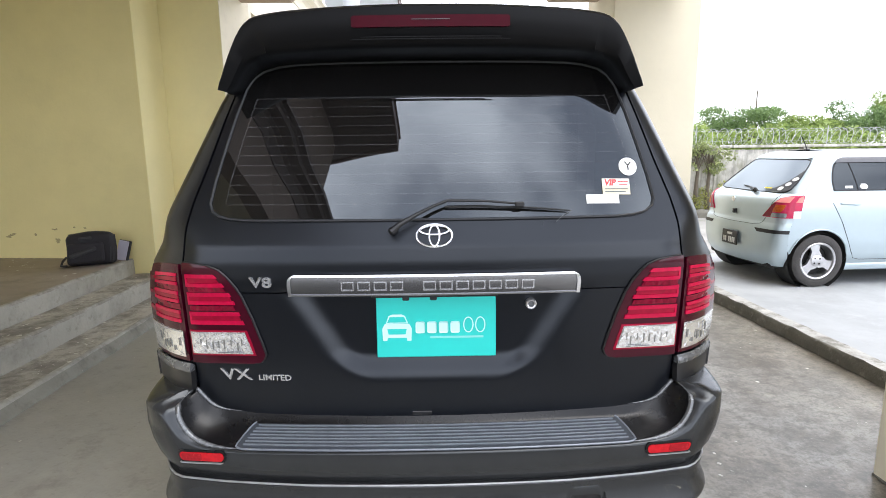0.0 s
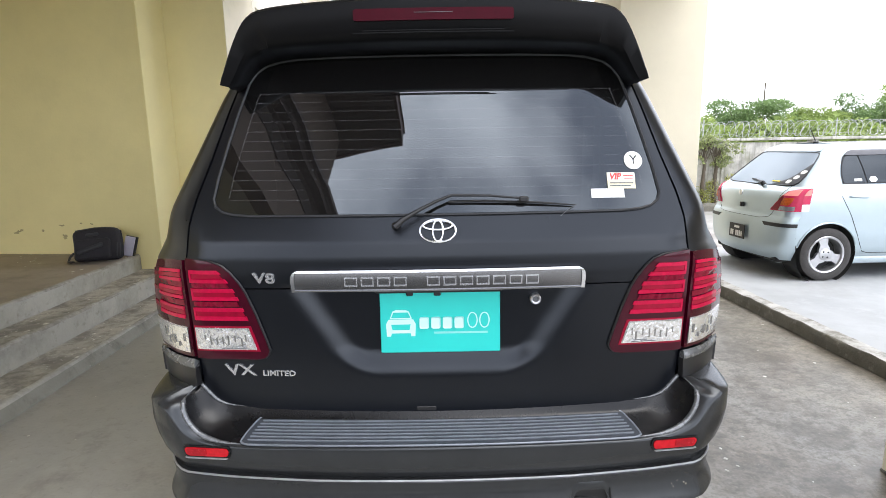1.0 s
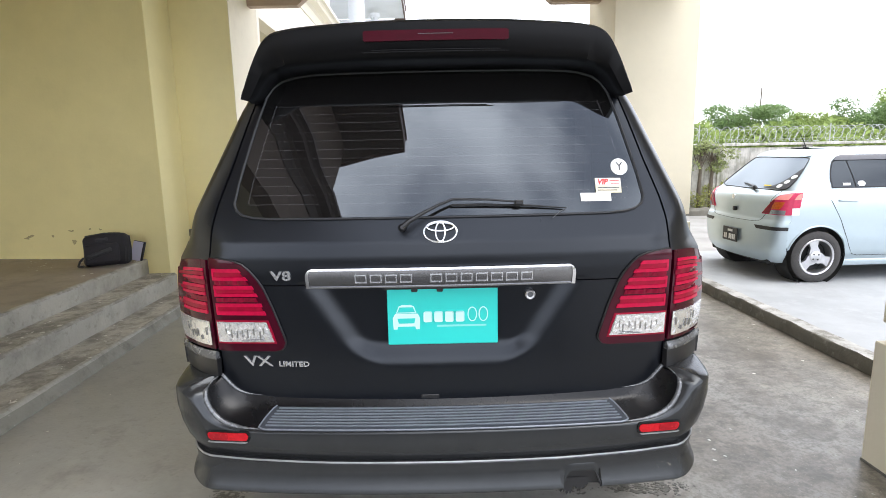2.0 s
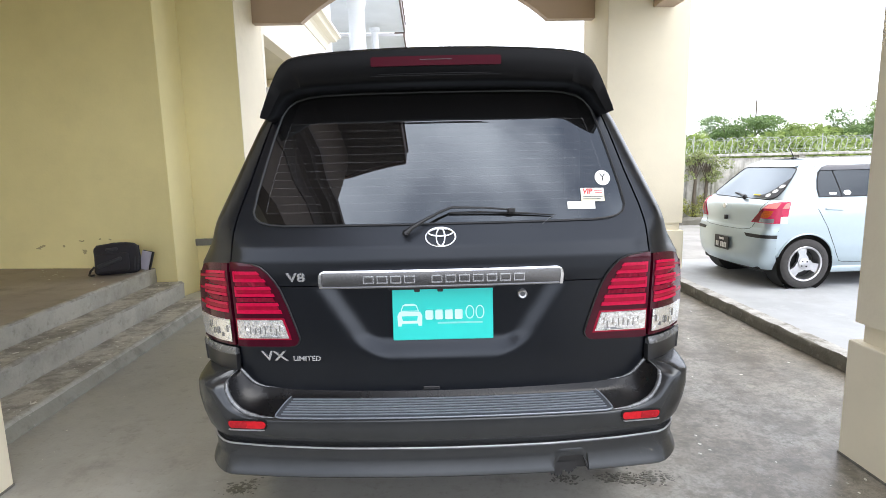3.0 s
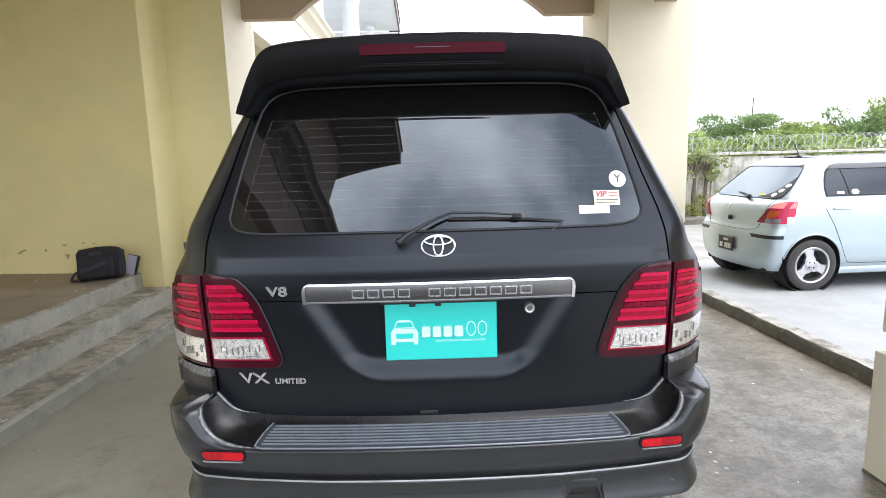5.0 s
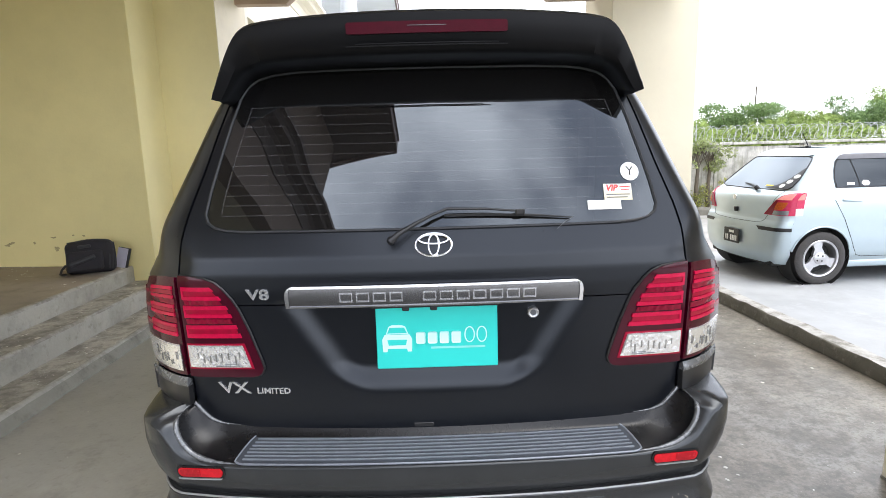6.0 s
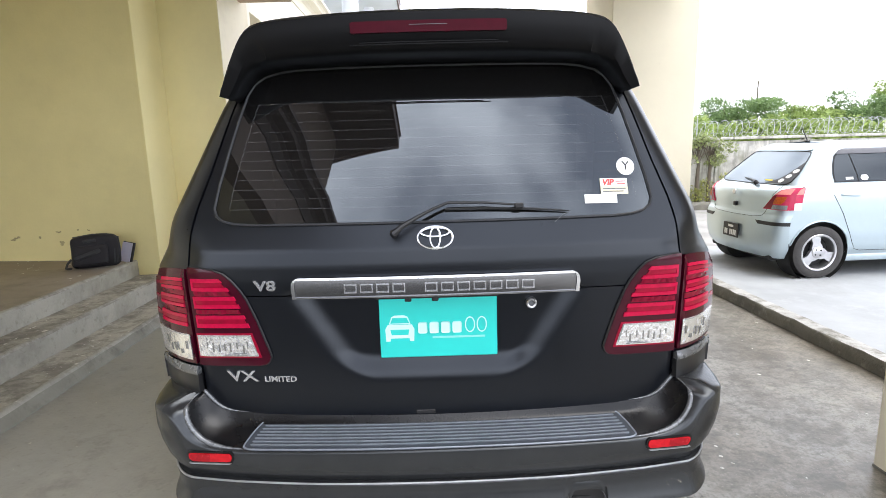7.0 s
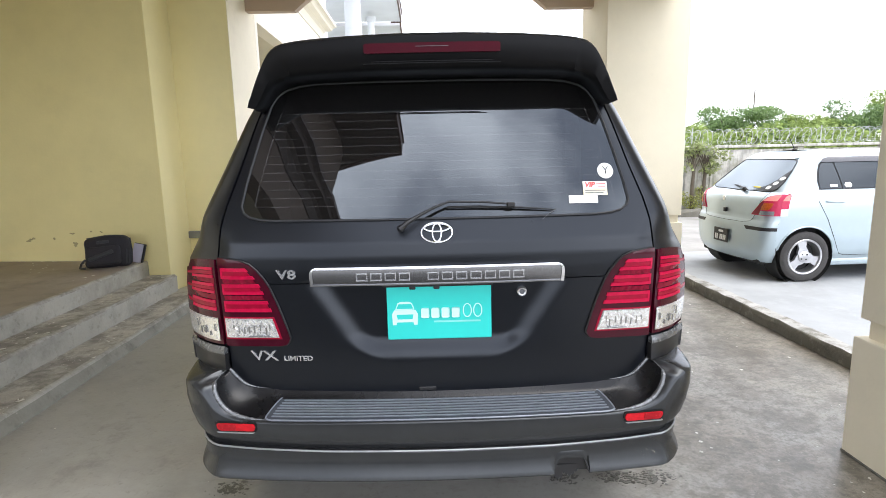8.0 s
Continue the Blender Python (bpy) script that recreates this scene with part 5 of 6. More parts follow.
def cornice(x, y0, y1, z):
    prof = [(x - 0.22, z), (x + 0.02, z), (x + 0.03, z + 0.03), (x + 0.07, z + 0.13), (x + 0.12, z + 0.17), (x + 0.25, z + 0.18), (x + 0.27, z + 0.22), (x + 0.30, z + 0.24), (x + 0.36, z + 0.25), (x + 0.36, z + 0.31), (x - 0.22, z + 0.31)]
    return prism(prof, y0, y1, "y")


part("cornice", cornice(WALL_X, 6.29, 11.66, 4.284), M_PALE, far_wall, "moulded cream cornice")

# porch front behind the drive's open end
setting("beam_porch", box(WALL_X - 0.22, WALL_X, -6.3, -0.28, 3.465, 4.016), M_BEAM, "brown plaster beam over the porch front, shade put into its colour", "beam")
setting("cornice_porch", cornice(WALL_X, -6.3, -0.32, 4.02), M_SOFFIT, "brown moulded cornice over the porch front, shade put into its colour", "cornice")
house = tagged(empty("upper_house", TURNED), "white upper storey with balcony columns and brown eaves", "house")
part("house_wall", box(-2.92, -2.70, 4.0, 15.2, 4.44, 6.88), M_HOUSE, house)
# Same wall as the white stretch, with its shade put into brown.
part("house_wall", box(-2.92, -2.70, -5.4, 3.995, 4.44, 6.88), M_BEAM, house, "upper wall, its shade put into a brown colour")
part("house_wall", box(-9.0, -2.92, 15.0, 15.2, 4.44, 6.88), M_HOUSE, house)
part("house_wall", box(-9.0, -2.92, -5.4, -5.2, 4.44, 6.88), M_HOUSE, house)
part("balcony_slab", box(-9.0, -1.75, 15.2, 19.0, 3.9, 4.3), M_HOUSE, house)
part("column", add_lathe(bmesh.new(), [(0.0, 4.3), (0.34, 4.3), (0.34, 4.45), (0.27, 4.52), (0.245, 6.36), (0.275, 6.40), (0.275, 6.47), (0.30, 6.52), (0.30, 6.88), (0.0, 6.87)], Matrix.Translation((-2.03, 16.0, 0)), 28), M_HOUSE, house, "round white balcony column", smooth=True)
part("column", add_lathe(bmesh.new(), [(0.0, 3.9), (0.20, 3.9), (0.20, 4.05), (0.14, 4.12), (0.13, 6.55), (0.19, 6.62), (0.19, 6.74), (0.0, 6.74)], Matrix.Translation((-1.82, 20.0, 0)), 24), M_HOUSE, house, "round white balcony column", smooth=True)
part("house_wall", box(-9.0, -2.4, 24.5, 24.7, 0, 6.83), M_HOUSE, house)
part("soffit", box(-9.2, -0.76, 4.0, 21.45, 6.90, 7.02), M_HOUSE, house)
# Near eaves darkened in the colour; the far ones stay white.
part("soffit", box(-9.2, -1.12, -5.8, 3.995, 6.90, 7.02), M_SOFFIT, house, "eaves underside, its shade put into a dark brown colour")
part("soffit", box(-9.2, -0.80, 21.8, 30.0, 6.84, 6.96), M_HOUSE, house)
part("fascia", box(-0.76, -0.70, 4.0, 21.45, 6.86, 7.16, 0.006), M_FASCIA, house, "brown eaves board")
part("fascia", box(-1.12, -1.06, -5.8, 3.995, 6.86, 7.16, 0.006), M_FASCIA, house, "brown eaves board")
part("fascia", box(-0.80, -0.74, 21.8, 30.0, 6.80, 7.06, 0.006), M_FASCIA, house, "brown eaves board")
part("fascia", box(-1.15, -0.70, 21.46, 21.52, 6.86, 7.16, 0.006), M_FASCIA, house, "brown eaves board")
part("fascia", box(-9.2, -1.06, -5.87, -5.805, 6.86, 7.16, 0.006), M_FASCIA, house, "brown eaves board")
part("roof", prism([(-0.66, 7.17), (-9.3, 7.17), (-9.3, 9.5), (-5.0, 9.5)], 3.9, 21.5, "y"), M_FASCIA, house)

part("roof", prism([(-1.02, 7.17), (-9.3, 7.17), (-9.3, 9.5), (-5.0, 9.5)], -5.9, 3.89, "y"), M_FASCIA, house)

# grey service ledge on the recessed wall
setting("wall_ledge", box(-2.978, -2.31, RECESS_Y - 0.05, RECESS_Y - 0.001, 0.627, 0.712, 0.006), mat("grey_ledge_metal", (0.20, 0.20, 0.19), 0.5, var=0.1, scale=8), "narrow grey ledge fixed along the end wall", "ledge")

# small scuffs on the porch wall
rnd = random.Random(11)
M_SCUFF = mat("brown_scuff", (0.43, 0.36, 0.18), 0.85, var=0.3, scale=30)
for cx, cz, w, h in ((-4.501, 0.732, 0.072, 0.043), (-4.222, 0.736, 0.038, 0.026), (-4.018, 0.670, 0.057, 0.038), (-4.036, 0.798, 0.043, 0.021), (-3.821, 0.811, 0.026, 0.019), (-3.712, 0.807, 0.026, 0.019), (-5.454, 0.711, 0.051, 0.031)):
    bm = bmesh.new()
    for b in range(3):
        ox, oz = cx + rnd.uniform(-w, w) * 0.5, cz + rnd.uniform(-h, h) * 0.5
        n = 11
        add_prism(bm, [(ox + w * rnd.uniform(0.15, 0.5) * math.cos(2 * math.pi * k / n), oz + h * rnd.uniform(0.15, 0.5) * math.sin(2 * math.pi * k / n)) for k in range(n)], WALL_Y - 0.0012 - 0.0004 * b, WALL_Y + 0.004, "y")
    setting("wall_scuff", bm, M_SCUFF, "small brown scuff mark on the porch wall", "stain")

# ---- laptop bag on the porch ----
M_BAG = mat("black_nylon", (0.018, 0.017, 0.022), 0.75, var=0.25, scale=20, bump=0.5, bscale=140)
M_BAGTRIM = mat("black_webbing", (0.03, 0.03, 0.036), 0.6, var=0.2, scale=30, bump=0.3, bscale=200)
M_PAPER = mat("pale_lilac_paper", (0.62, 0.60, 0.72), 0.7, var=0.05, scale=6)
bag_m = TURNED @ pose(-3.468, 4.215, 0.462, -6, 0, 20) @ Matrix.Scale(1.065, 4)
bag = tagged(empty("laptop_bag", bag_m), "black nylon laptop bag slumped on the porch by the wall", "bag")
bm = box(-0.205, 0.205, -0.090, 0.060, 0.0, 0.325, 0.050, 5)
bmesh.ops.subdivide_edges(bm, edges=[e for e in bm.edges if e.calc_length() > 0.08], cuts=6, use_grid_fill=True)
for v in bm.verts:
    k = v.co.z / 0.325
    v.co.z += 0.006 * math.sin(13 * v.co.x) * k - 0.014 * (abs(v.co.x) / 0.205) ** 3 * k + 0.016 * (v.co.x / 0.205) * k * (1 if v.co.x < 0 else -1)
    v.co.y += (0.012 * math.sin(11 * v.co.z + 9 * v.co.x) - 0.030 * math.sin(math.pi * k) * (1 - (v.co.x / 0.21) ** 2)) * (1 if v.co.y < 0 else 0.3)
    v.co.x += 0.010 * math.sin(3.1 * k)
part("bag_body", bm, M_BAG, bag, smooth=True)
def slouch(bm):
    for v in bm.verts:
        v.co.y += 0.007 * math.sin(40 * v.co.x + 22 * v.co.z)
        v.co.z += 0.006 * math.sin(17 * v.co.x)
    return bm


part("front_pocket", slouch(box(-0.175, 0.125, -0.150, -0.085, 0.025, 0.215, 0.028, 4)), M_BAG, bag, smooth=True)
part("pocket_flap", slouch(box(-0.13, 0.10, -0.166, -0.135, 0.085, 0.125, 0.014, 3)), M_BAGTRIM, bag, smooth=True, m=pose(0.0, 0, 0.03, 0, -16, 0))
part("top_patch", box(-0.06, 0.05, -0.122, -0.100, 0.245, 0.275, 0.010, 2), M_BAGTRIM, bag, smooth=True, m=pose(0, 0, 0, 0, -4, 0))
for x in (0.168, 0.190, 0.210):
    part("gusset_rib", tube([(x, -0.092 + 0.9 * (x - 0.168), 0.03), (x + 0.010, -0.096 + 0.9 * (x - 0.168), 0.16), (x, -0.090 + 0.9 * (x - 0.168), 0.285)], 0.007, 6), M_BAGTRIM, bag, smooth=True)
part("zip", tube([(-0.165, -0.085, 0.300), (0.0, -0.085, 0.322), (0.15, -0.080, 0.310), (0.20, -0.070, 0.27)], 0.0045, 6), M_BAGTRIM, bag, smooth=True)
part("strap", tube([(-0.20, -0.05, 0.09), (-0.232, -0.07, 0.05), (-0.240, -0.10, 0.012), (-0.21, -0.15, 0.010), (-0.18, -0.17, 0.012)], 0.011, 6), M_BAGTRIM, bag, smooth=True)
papers = tagged(empty("paper_folder", TURNED @ pose(-3.303, 4.45, 0.459, -6, 14, 6) @ Matrix.Scale(1.065, 4)), "pale lilac paper folder with a dark cover leaning beside the bag", "folder")
part("paper_stack", box(-0.055, 0.040, -0.010, 0.006, 0.0, 0.200, 0.002, 1), M_PAPER, papers)
part("folder_cover", box(-0.055, 0.062, 0.007, 0.012, 0.0, 0.206, 0.001, 1), M_BAGTRIM, papers, "dark folder cover")
part("folder_edge", box(0.043, 0.060, -0.012, 0.006, 0.0, 0.206, 0.002, 1), M_BAGTRIM, papers)

# ---- silver hatchback on the slab ----
M_SILVER = mat("pale_blue_silver_paint", (0.445, 0.53, 0.57), 0.30, metal=0.45, coat=0.7, var=0.02, scale=10)
# Pale blue film in this glass stands in for the sky's reflection.
M_HGLASS = glass("sky_toned_glass", (0.30, 0.36, 0.40), 2.4, 0.24, (0.74, 0.85, 0.93))
M_HSIDE = glass("grey_side_glass", (0.06, 0.07, 0.075), 1.7)
M_VISOR = mat("smoked_visor_plastic", (0.09, 0.09, 0.10), 0.25, spec=0.5, var=0.1, scale=20)
M_HRED = mat("hatch_red_lens", (0.50, 0.022, 0.080), 0.2, spec=0.3, var=0.1, scale=30)
M_HDARK = mat("hatch_dark_red_lens", (0.20, 0.012, 0.020), 0.2, spec=0.3, var=0.15, scale=60)
M_HPINK = mat("hatch_sunlit_red_lens", (0.74, 0.25, 0.23), 0.2, spec=0.3, var=0.08, scale=30)
M_HAMBER = mat("hatch_amber_lens", (0.50, 0.10, 0.02), 0.2, spec=0.3, var=0.25, scale=60)
M_HCLEAR = mat("hatch_clear_lens", (0.78, 0.78, 0.80), 0.15, coat=1.0, var=0.12, scale=40)
M_PLATE = mat("black_plate", (0.015, 0.015, 0.016), 0.4, var=0.1)
M_GREYLENS = mat("smoked_lens", (0.20, 0.20, 0.21), 0.15, coat=1.0, var=0.3, scale=50)

H_HALF = [(0.2, 0.665), (0.3, 0.727), (0.45, 0.746), (0.7, 0.749), (0.85, 0.741), (0.93, 0.727), (1.0, 0.701), (1.15, 0.641), (1.27, 0.581), (1.33, 0.518), (1.365, 0.399)]
H_REAR = [(0.2, -0.4), (0.27, -0.435), (0.4, -0.46), (0.58, -0.465), (0.63, -0.45), (0.66, -0.43), (0.8, -0.425), (0.87, -0.412), (0.91, -0.375), (0.95, -0.295), (1.1, -0.135), (1.26, 0.030), (1.29, 0.060), (1.33, 0.125), (1.365, 0.215), (1.4, 0.45)]


def h_half(z):
    return lerp(H_HALF, z)


def h_rear(y, z):
    s = abs(y) * 0.788 / h_half(z)
    return (lerp(H_REAR, z) + (0.06 - 0.030 * smooth01(0.88, 1.0, z)) * (s / 0.7) ** 2 + 0.11 * (1 - math.sqrt(max(0.0, 1 - max(0.0, (s - 0.678) / 0.11) ** 2))), y, z)


hatch_m = pose(3.872, 4.858, 0.116, 0, 0, 3.65) @ Matrix.Diagonal((1.03, 0.968, 1.03, 1))
hatch = tagged(empty("hatchback", hatch_m), "pale silver-blue small hatchback parked on the concrete slab", "car")
HB = Vector((-1, 0, 0.3))
ZS = [0.20, 0.235, 0.27, 0.305, 0.34, 0.375, 0.41, 0.445, 0.48, 0.515, 0.55, 0.585, 0.62, 0.66, 0.70, 0.78, 0.85, 0.93, 1.00, 1.08, 1.15, 1.21, 1.27, 1.33, 1.365]


def h_ring(X):
    cab = lerp([(-1, 1), (1.45, 1.0), (2.25, 0.02), (2.35, 0.0), (3.0, -0.16), (3.25, -0.36)], X)
    nose = lerp([(-1, 1), (2.3, 1), (2.8, 0.95), (3.1, 0.80), (3.25, 0.6)], X)
    out = []
    for z in ZS + [1.38]:
        w = h_half(min(z, 1.365)) if z < 1.37 else 0.0
        zz = z
        if z > 0.93:
            zz = 0.93 + (z - 0.93) * max(cab, -0.5)
            if cab < 0.9:
                k = (z - 0.93) / 0.45
                w = w * max(cab, 0) + (1 - max(cab, 0)) * 0.765 * (1 - k)
                zz += 0.06 * math.sin(1.6 * k) * (1 - max(cab, 0))
        out.append((w * nose, zz))
    return out


bm = bmesh.new()
XS = [None] + [-0.36 + 0.03 * k for k in range(28)] + [0.55 + 0.12 * k for k in range(12)] + [1.96, 1.99, 2.02, 2.05] + [2.08, 2.12, 2.16, 2.2, 2.24, 2.28, 2.32, 2.36, 2.40, 2.44, 2.48, 2.52, 2.56, 2.60, 2.64, 2.68, 2.8, 2.95, 3.1, 3.2, 3.25]
rings = []
for X in XS:
    pts = h_ring(-0.3 if X is None else X)
    full = [(w, z) for w, z in pts] + [(-w, z) for w, z in pts[-2::-1]]
    rear_x = [min(h_rear(y, min(z, 1.38))[0], 0.42) for y, z in full]
    rings.append([bm.verts.new((r if X is None else max(X, r + 0.0006 * (X + 0.4)), y, z)) for r, (y, z) in zip(rear_x, full)])
ARCH = 0.315
CENTRES = ((0.06, 0.275), (2.32, 0.275))
for a, b in zip(rings, rings[1:]):
    for k in range(len(a) - 1):
        c = (a[k].co + b[k].co + a[k + 1].co + b[k + 1].co) / 4
        if abs(c.y) > 0.55 and min(math.hypot(c.x - cx, c.z - cz) for cx, cz in CENTRES) < ARCH:
            continue
        bm.faces.new((a[k], a[k + 1], b[k + 1], b[k]))
bm.faces.new(rings[-1])
loose = [v for v in bm.verts if not v.link_faces]
bmesh.ops.delete(bm, geom=loose, context="VERTS")
for v in bm.verts:
    for cx, cz in CENTRES:
        d = math.hypot(v.co.x - cx, v.co.z - cz)
        if abs(v.co.y) > 0.55 and d < ARCH + 0.022 and v.co.z > 0.205:
            v.co.x, v.co.z = cx + (v.co.x - cx) * ARCH / d, cz + (v.co.z - cz) * ARCH / d
part("body", bm, M_SILVER, hatch, smooth=True)

H_WIN = [(0.955, 0.500), (0.967, 0.600), (0.99, 0.628), (1.06, 0.615), (1.16, 0.565), (1.235, 0.520), (1.268, 0.490), (1.278, 0.440)]
bm = bmesh.new()
add_patch(bm, [(z, -h_half(z), h_half(z)) for z in (0.20, 0.24, 0.27, 0.32, 0.37, 0.42, 0.47, 0.52, 0.56, 0.59, 0.61, 0.63, 0.65)], 110, h_rear, 0.0, 0.0, HB)
part("rear_bumper", bm, M_SILVER, hatch, smooth=True)
bm = bmesh.new()
add_patch(bm, [(z, -h_half(z), h_half(z)) for z in (0.65, 0.66, 0.70, 0.76, 0.82, 0.87, 0.91, 0.94, 0.955)], 110, h_rear, 0.0, 0.0, HB)
for s in (-1, 1):
    add_patch(bm, [(z, s * w, s * h_half(z)) for z, w in H_WIN], 14, h_rear, 0.0, 0.0, HB)
add_patch(bm, [(z, -h_half(z), h_half(z)) for z in (1.278, 1.29, 1.31, 1.33, 1.35, 1.365)], 90, h_rear, 0.0, 0.0, HB)
part("tailgate", bm, M_SILVER, hatch, smooth=True)
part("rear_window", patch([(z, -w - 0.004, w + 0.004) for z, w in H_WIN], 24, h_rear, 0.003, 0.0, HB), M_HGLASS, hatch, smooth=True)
seal = [(w, z) for z, w in H_WIN] + [(0.0, 1.279)] + [(-w, z) for z, w in reversed(H_WIN)] + [(0.0, 0.953)]
pts = [Vector(h_rear(y, z)) + Vector((-0.004, 0, 0.002)) for y, z in seal]
part("window_seal", tube(pts + pts[:1], 0.006, 5), M_BLACK, hatch, smooth=True)
# seam round the lower tailgate
seam_pts = [(-0.575, 0.955), (-0.585, 0.90), (-0.560, 0.80), (-0.520, 0.70), (-0.470, 0.638), (-0.36, 0.622), (0.0, 0.618), (0.36, 0.622), (0.470, 0.638), (0.520, 0.70), (0.560, 0.80), (0.585, 0.90), (0.575, 0.955)]
part("tailgate_seam", tube([Vector(h_rear(seam_pts[k][0] + (seam_pts[k + 1][0] - seam_pts[k][0]) * f / 6, seam_pts[k][1] + (seam_pts[k + 1][1] - seam_pts[k][1]) * f / 6)) + Vector((-0.0012, 0, 0)) for k in range(len(seam_pts) - 1) for f in range(6)], 0.0026, 5), M_BLACK, hatch, smooth=True)
# roof spoiler lip, cabin
part("roof_spoiler", patch([(1.280, -0.43, 0.43), (1.290, -0.475, 0.475), (1.308, -0.465, 0.465), (1.330, -0.42, 0.42), (1.350, -0.37, 0.37)], 30, h_rear, 0.012, 0.014, HB), M_SILVER, hatch, smooth=True)
part("cabin_floor", box(-0.2, 2.2, -0.62, 0.62, 0.5, 0.62, 0.03), M_UNDER, hatch)
for y in (-0.33, 0.33):
    part("rear_seat", box(0.30, 0.46, y - 0.27, y + 0.27, 0.62, 1.02, 0.05, 3), M_TRIM, hatch, smooth=True)
    part("headrest", box(0.32, 0.40, y - 0.11, y + 0.11, 1.03, 1.15, 0.03, 3), M_TRIM, hatch, smooth=True)
# decals in the rear window
corner = [(0.966, -0.596, -0.26), (0.985, -0.622, -0.36), (1.02, -0.618, -0.44), (1.07, -0.604, -0.49), (1.13, -0.574, -0.525), (1.17, -0.558, -0.548)]
part("corner_decal", patch(corner, 4, h_rear, 0.006, 0.0, HB), M_BLACK, hatch)
for y, z in ((-0.555, 1.085), (-0.530, 1.035), (-0.485, 0.992)):
    part("decal_dot", patch([(z - 0.018, y - 0.018, y + 0.018), (z - 0.010, y - 0.032, y + 0.032), (z, y - 0.038, y + 0.038), (z + 0.010, y - 0.032, y + 0.032), (z + 0.018, y - 0.018, y + 0.018)], 6, h_rear, 0.008, 0.0, HB), M_WHITE, hatch)
part("decal_strip", patch([(0.984, -0.36, -0.24), (0.995, -0.36, -0.24)], 4, h_rear, 0.008, 0.0, HB), mat("yellow_decal", (0.75, 0.62, 0.03), 0.5, var=0.05), hatch)
# wiper, badge, handle, plate
part("wiper", tube([Vector(h_rear(y, z)) + Vector((-d, 0, 0.3 * d)) for y, z, d in ((-0.20, 0.945, 0.015), (-0.19, 0.958, 0.045), (-0.10, 0.975, 0.035), (0.02, 0.99, 0.022), (0.14, 0.998, 0.012))], [0.024, 0.024, 0.012, 0.009, 0.006], 8), M_BLACK, hatch, smooth=True)
bd = add_lathe(bmesh.new(), [(0.030, 0), (0.030, 0.008), (0.020, 0.010), (0.0, 0.010)], Matrix.Translation((-0.448, 0.0, 0.862)) @ Matrix.Rotation(radians(-90), 4, "Y"), 20)
part("badge", bd, M_CHROME, hatch, smooth=True)
part("tailgate_button", box(-0.462, -0.425, -0.045, -0.005, 0.705, 0.755, 0.006, 1), M_BLACK, hatch)
hp = part("number_plate", box(-0.006, 0.006, -0.15, 0.15, -0.078, 0.078, 0.004, 1), M_PLATE, hatch, m=pose(-0.482, -0.03, 0.435, 0, 0, 0))
for k in range(7):
    if k == 2:
        continue
    part("plate_bar", box(-0.008, -0.0062, 0.105 - 0.034 * k - 0.012, 0.105 - 0.034 * k + 0.012, -0.055, 0.005), M_WHITE, hp)
part("plate_bar", box(-0.008, -0.0062, -0.055, 0.045, 0.030, 0.056), M_WHITE, hp)
for s in (-1, 1):
    # tail lamps round the corner
    lamp = part("tail_lamp", patch([(0.712, s * 0.475, s * h_half(0.712)), (0.78, s * 0.535, s * h_half(0.78)), (0.86, s * 0.600, s * h_half(0.86)), (0.905, s * 0.640, s * h_half(0.905)), (0.925, s * 0.69, s * h_half(0.925)), (0.932, s * 0.71, s * h_half(0.932))], 30, h_rear, 0.010, 0.014, HB), M_HRED, hatch, "red, amber and clear tail lamp", smooth=True)
    part("inner_lens", patch([(0.718, s * 0.487, s * 0.590), (0.78, s * 0.543, s * 0.612), (0.86, s * 0.606, s * 0.632)], 6, h_rear, 0.013, 0.005, HB), M_HDARK, lamp, smooth=True)
    part("amber_lens", patch([(0.772, s * 0.612, s * 0.690), (0.80, s * 0.618, s * 0.708), (0.845, s * 0.640, s * 0.715)], 8, h_rear, 0.014, 0.006, HB), M_HAMBER, lamp, smooth=True)
    part("reverse_lens", patch([(0.718, s * 0.592, s * 0.728), (0.762, s * 0.612, s * 0.728)], 8, h_rear, 0.014, 0.006, HB), M_GREYLENS, lamp, smooth=True)
    part("upper_lens", patch([(0.868, s * 0.620, s * 0.724), (0.903, s * 0.652, s * 0.720), (0.922, s * 0.695, s * 0.716)], 8, h_rear, 0.013, 0.005, HB), M_HPINK, lamp, smooth=True)
    def h_side(X, z, s=s):
        return (X, s * h_half(z), z)
    SV = Vector((0, s, 0.2))
    part("lamp_wing", patch([(0.785, h_rear(h_half(0.785), 0.785)[0] - 0.012, -0.170), (0.86, h_rear(h_half(0.86), 0.86)[0] - 0.012, -0.158), (0.915, h_rear(h_half(0.915), 0.915)[0] - 0.012, -0.140), (0.932, h_rear(h_half(0.932), 0.932)[0] - 0.006, -0.140), (0.938, h_rear(h_half(0.938), 0.938)[0] + 0.01, -0.165)], 8, h_side, 0.010, 0.014, SV), M_HRED, lamp, smooth=True)
    part("upper_lens", patch([(0.868, h_rear(h_half(0.868), 0.868)[0] - 0.008, -0.164), (0.912, h_rear(h_half(0.912), 0.912)[0] - 0.008, -0.148), (0.930, h_rear(h_half(0.93), 0.93)[0] - 0.002, -0.150)], 8, h_side, 0.013, 0.005, SV), M_HPINK, lamp, smooth=True)
    part("lamp_corner", patch([(0.712, h_rear(h_half(0.712), 0.712)[0] - 0.012, -0.175), (0.783, h_rear(h_half(0.783), 0.783)[0] - 0.012, -0.172)], 8, h_side, 0.010, 0.014, SV), M_HCLEAR, lamp, smooth=True)
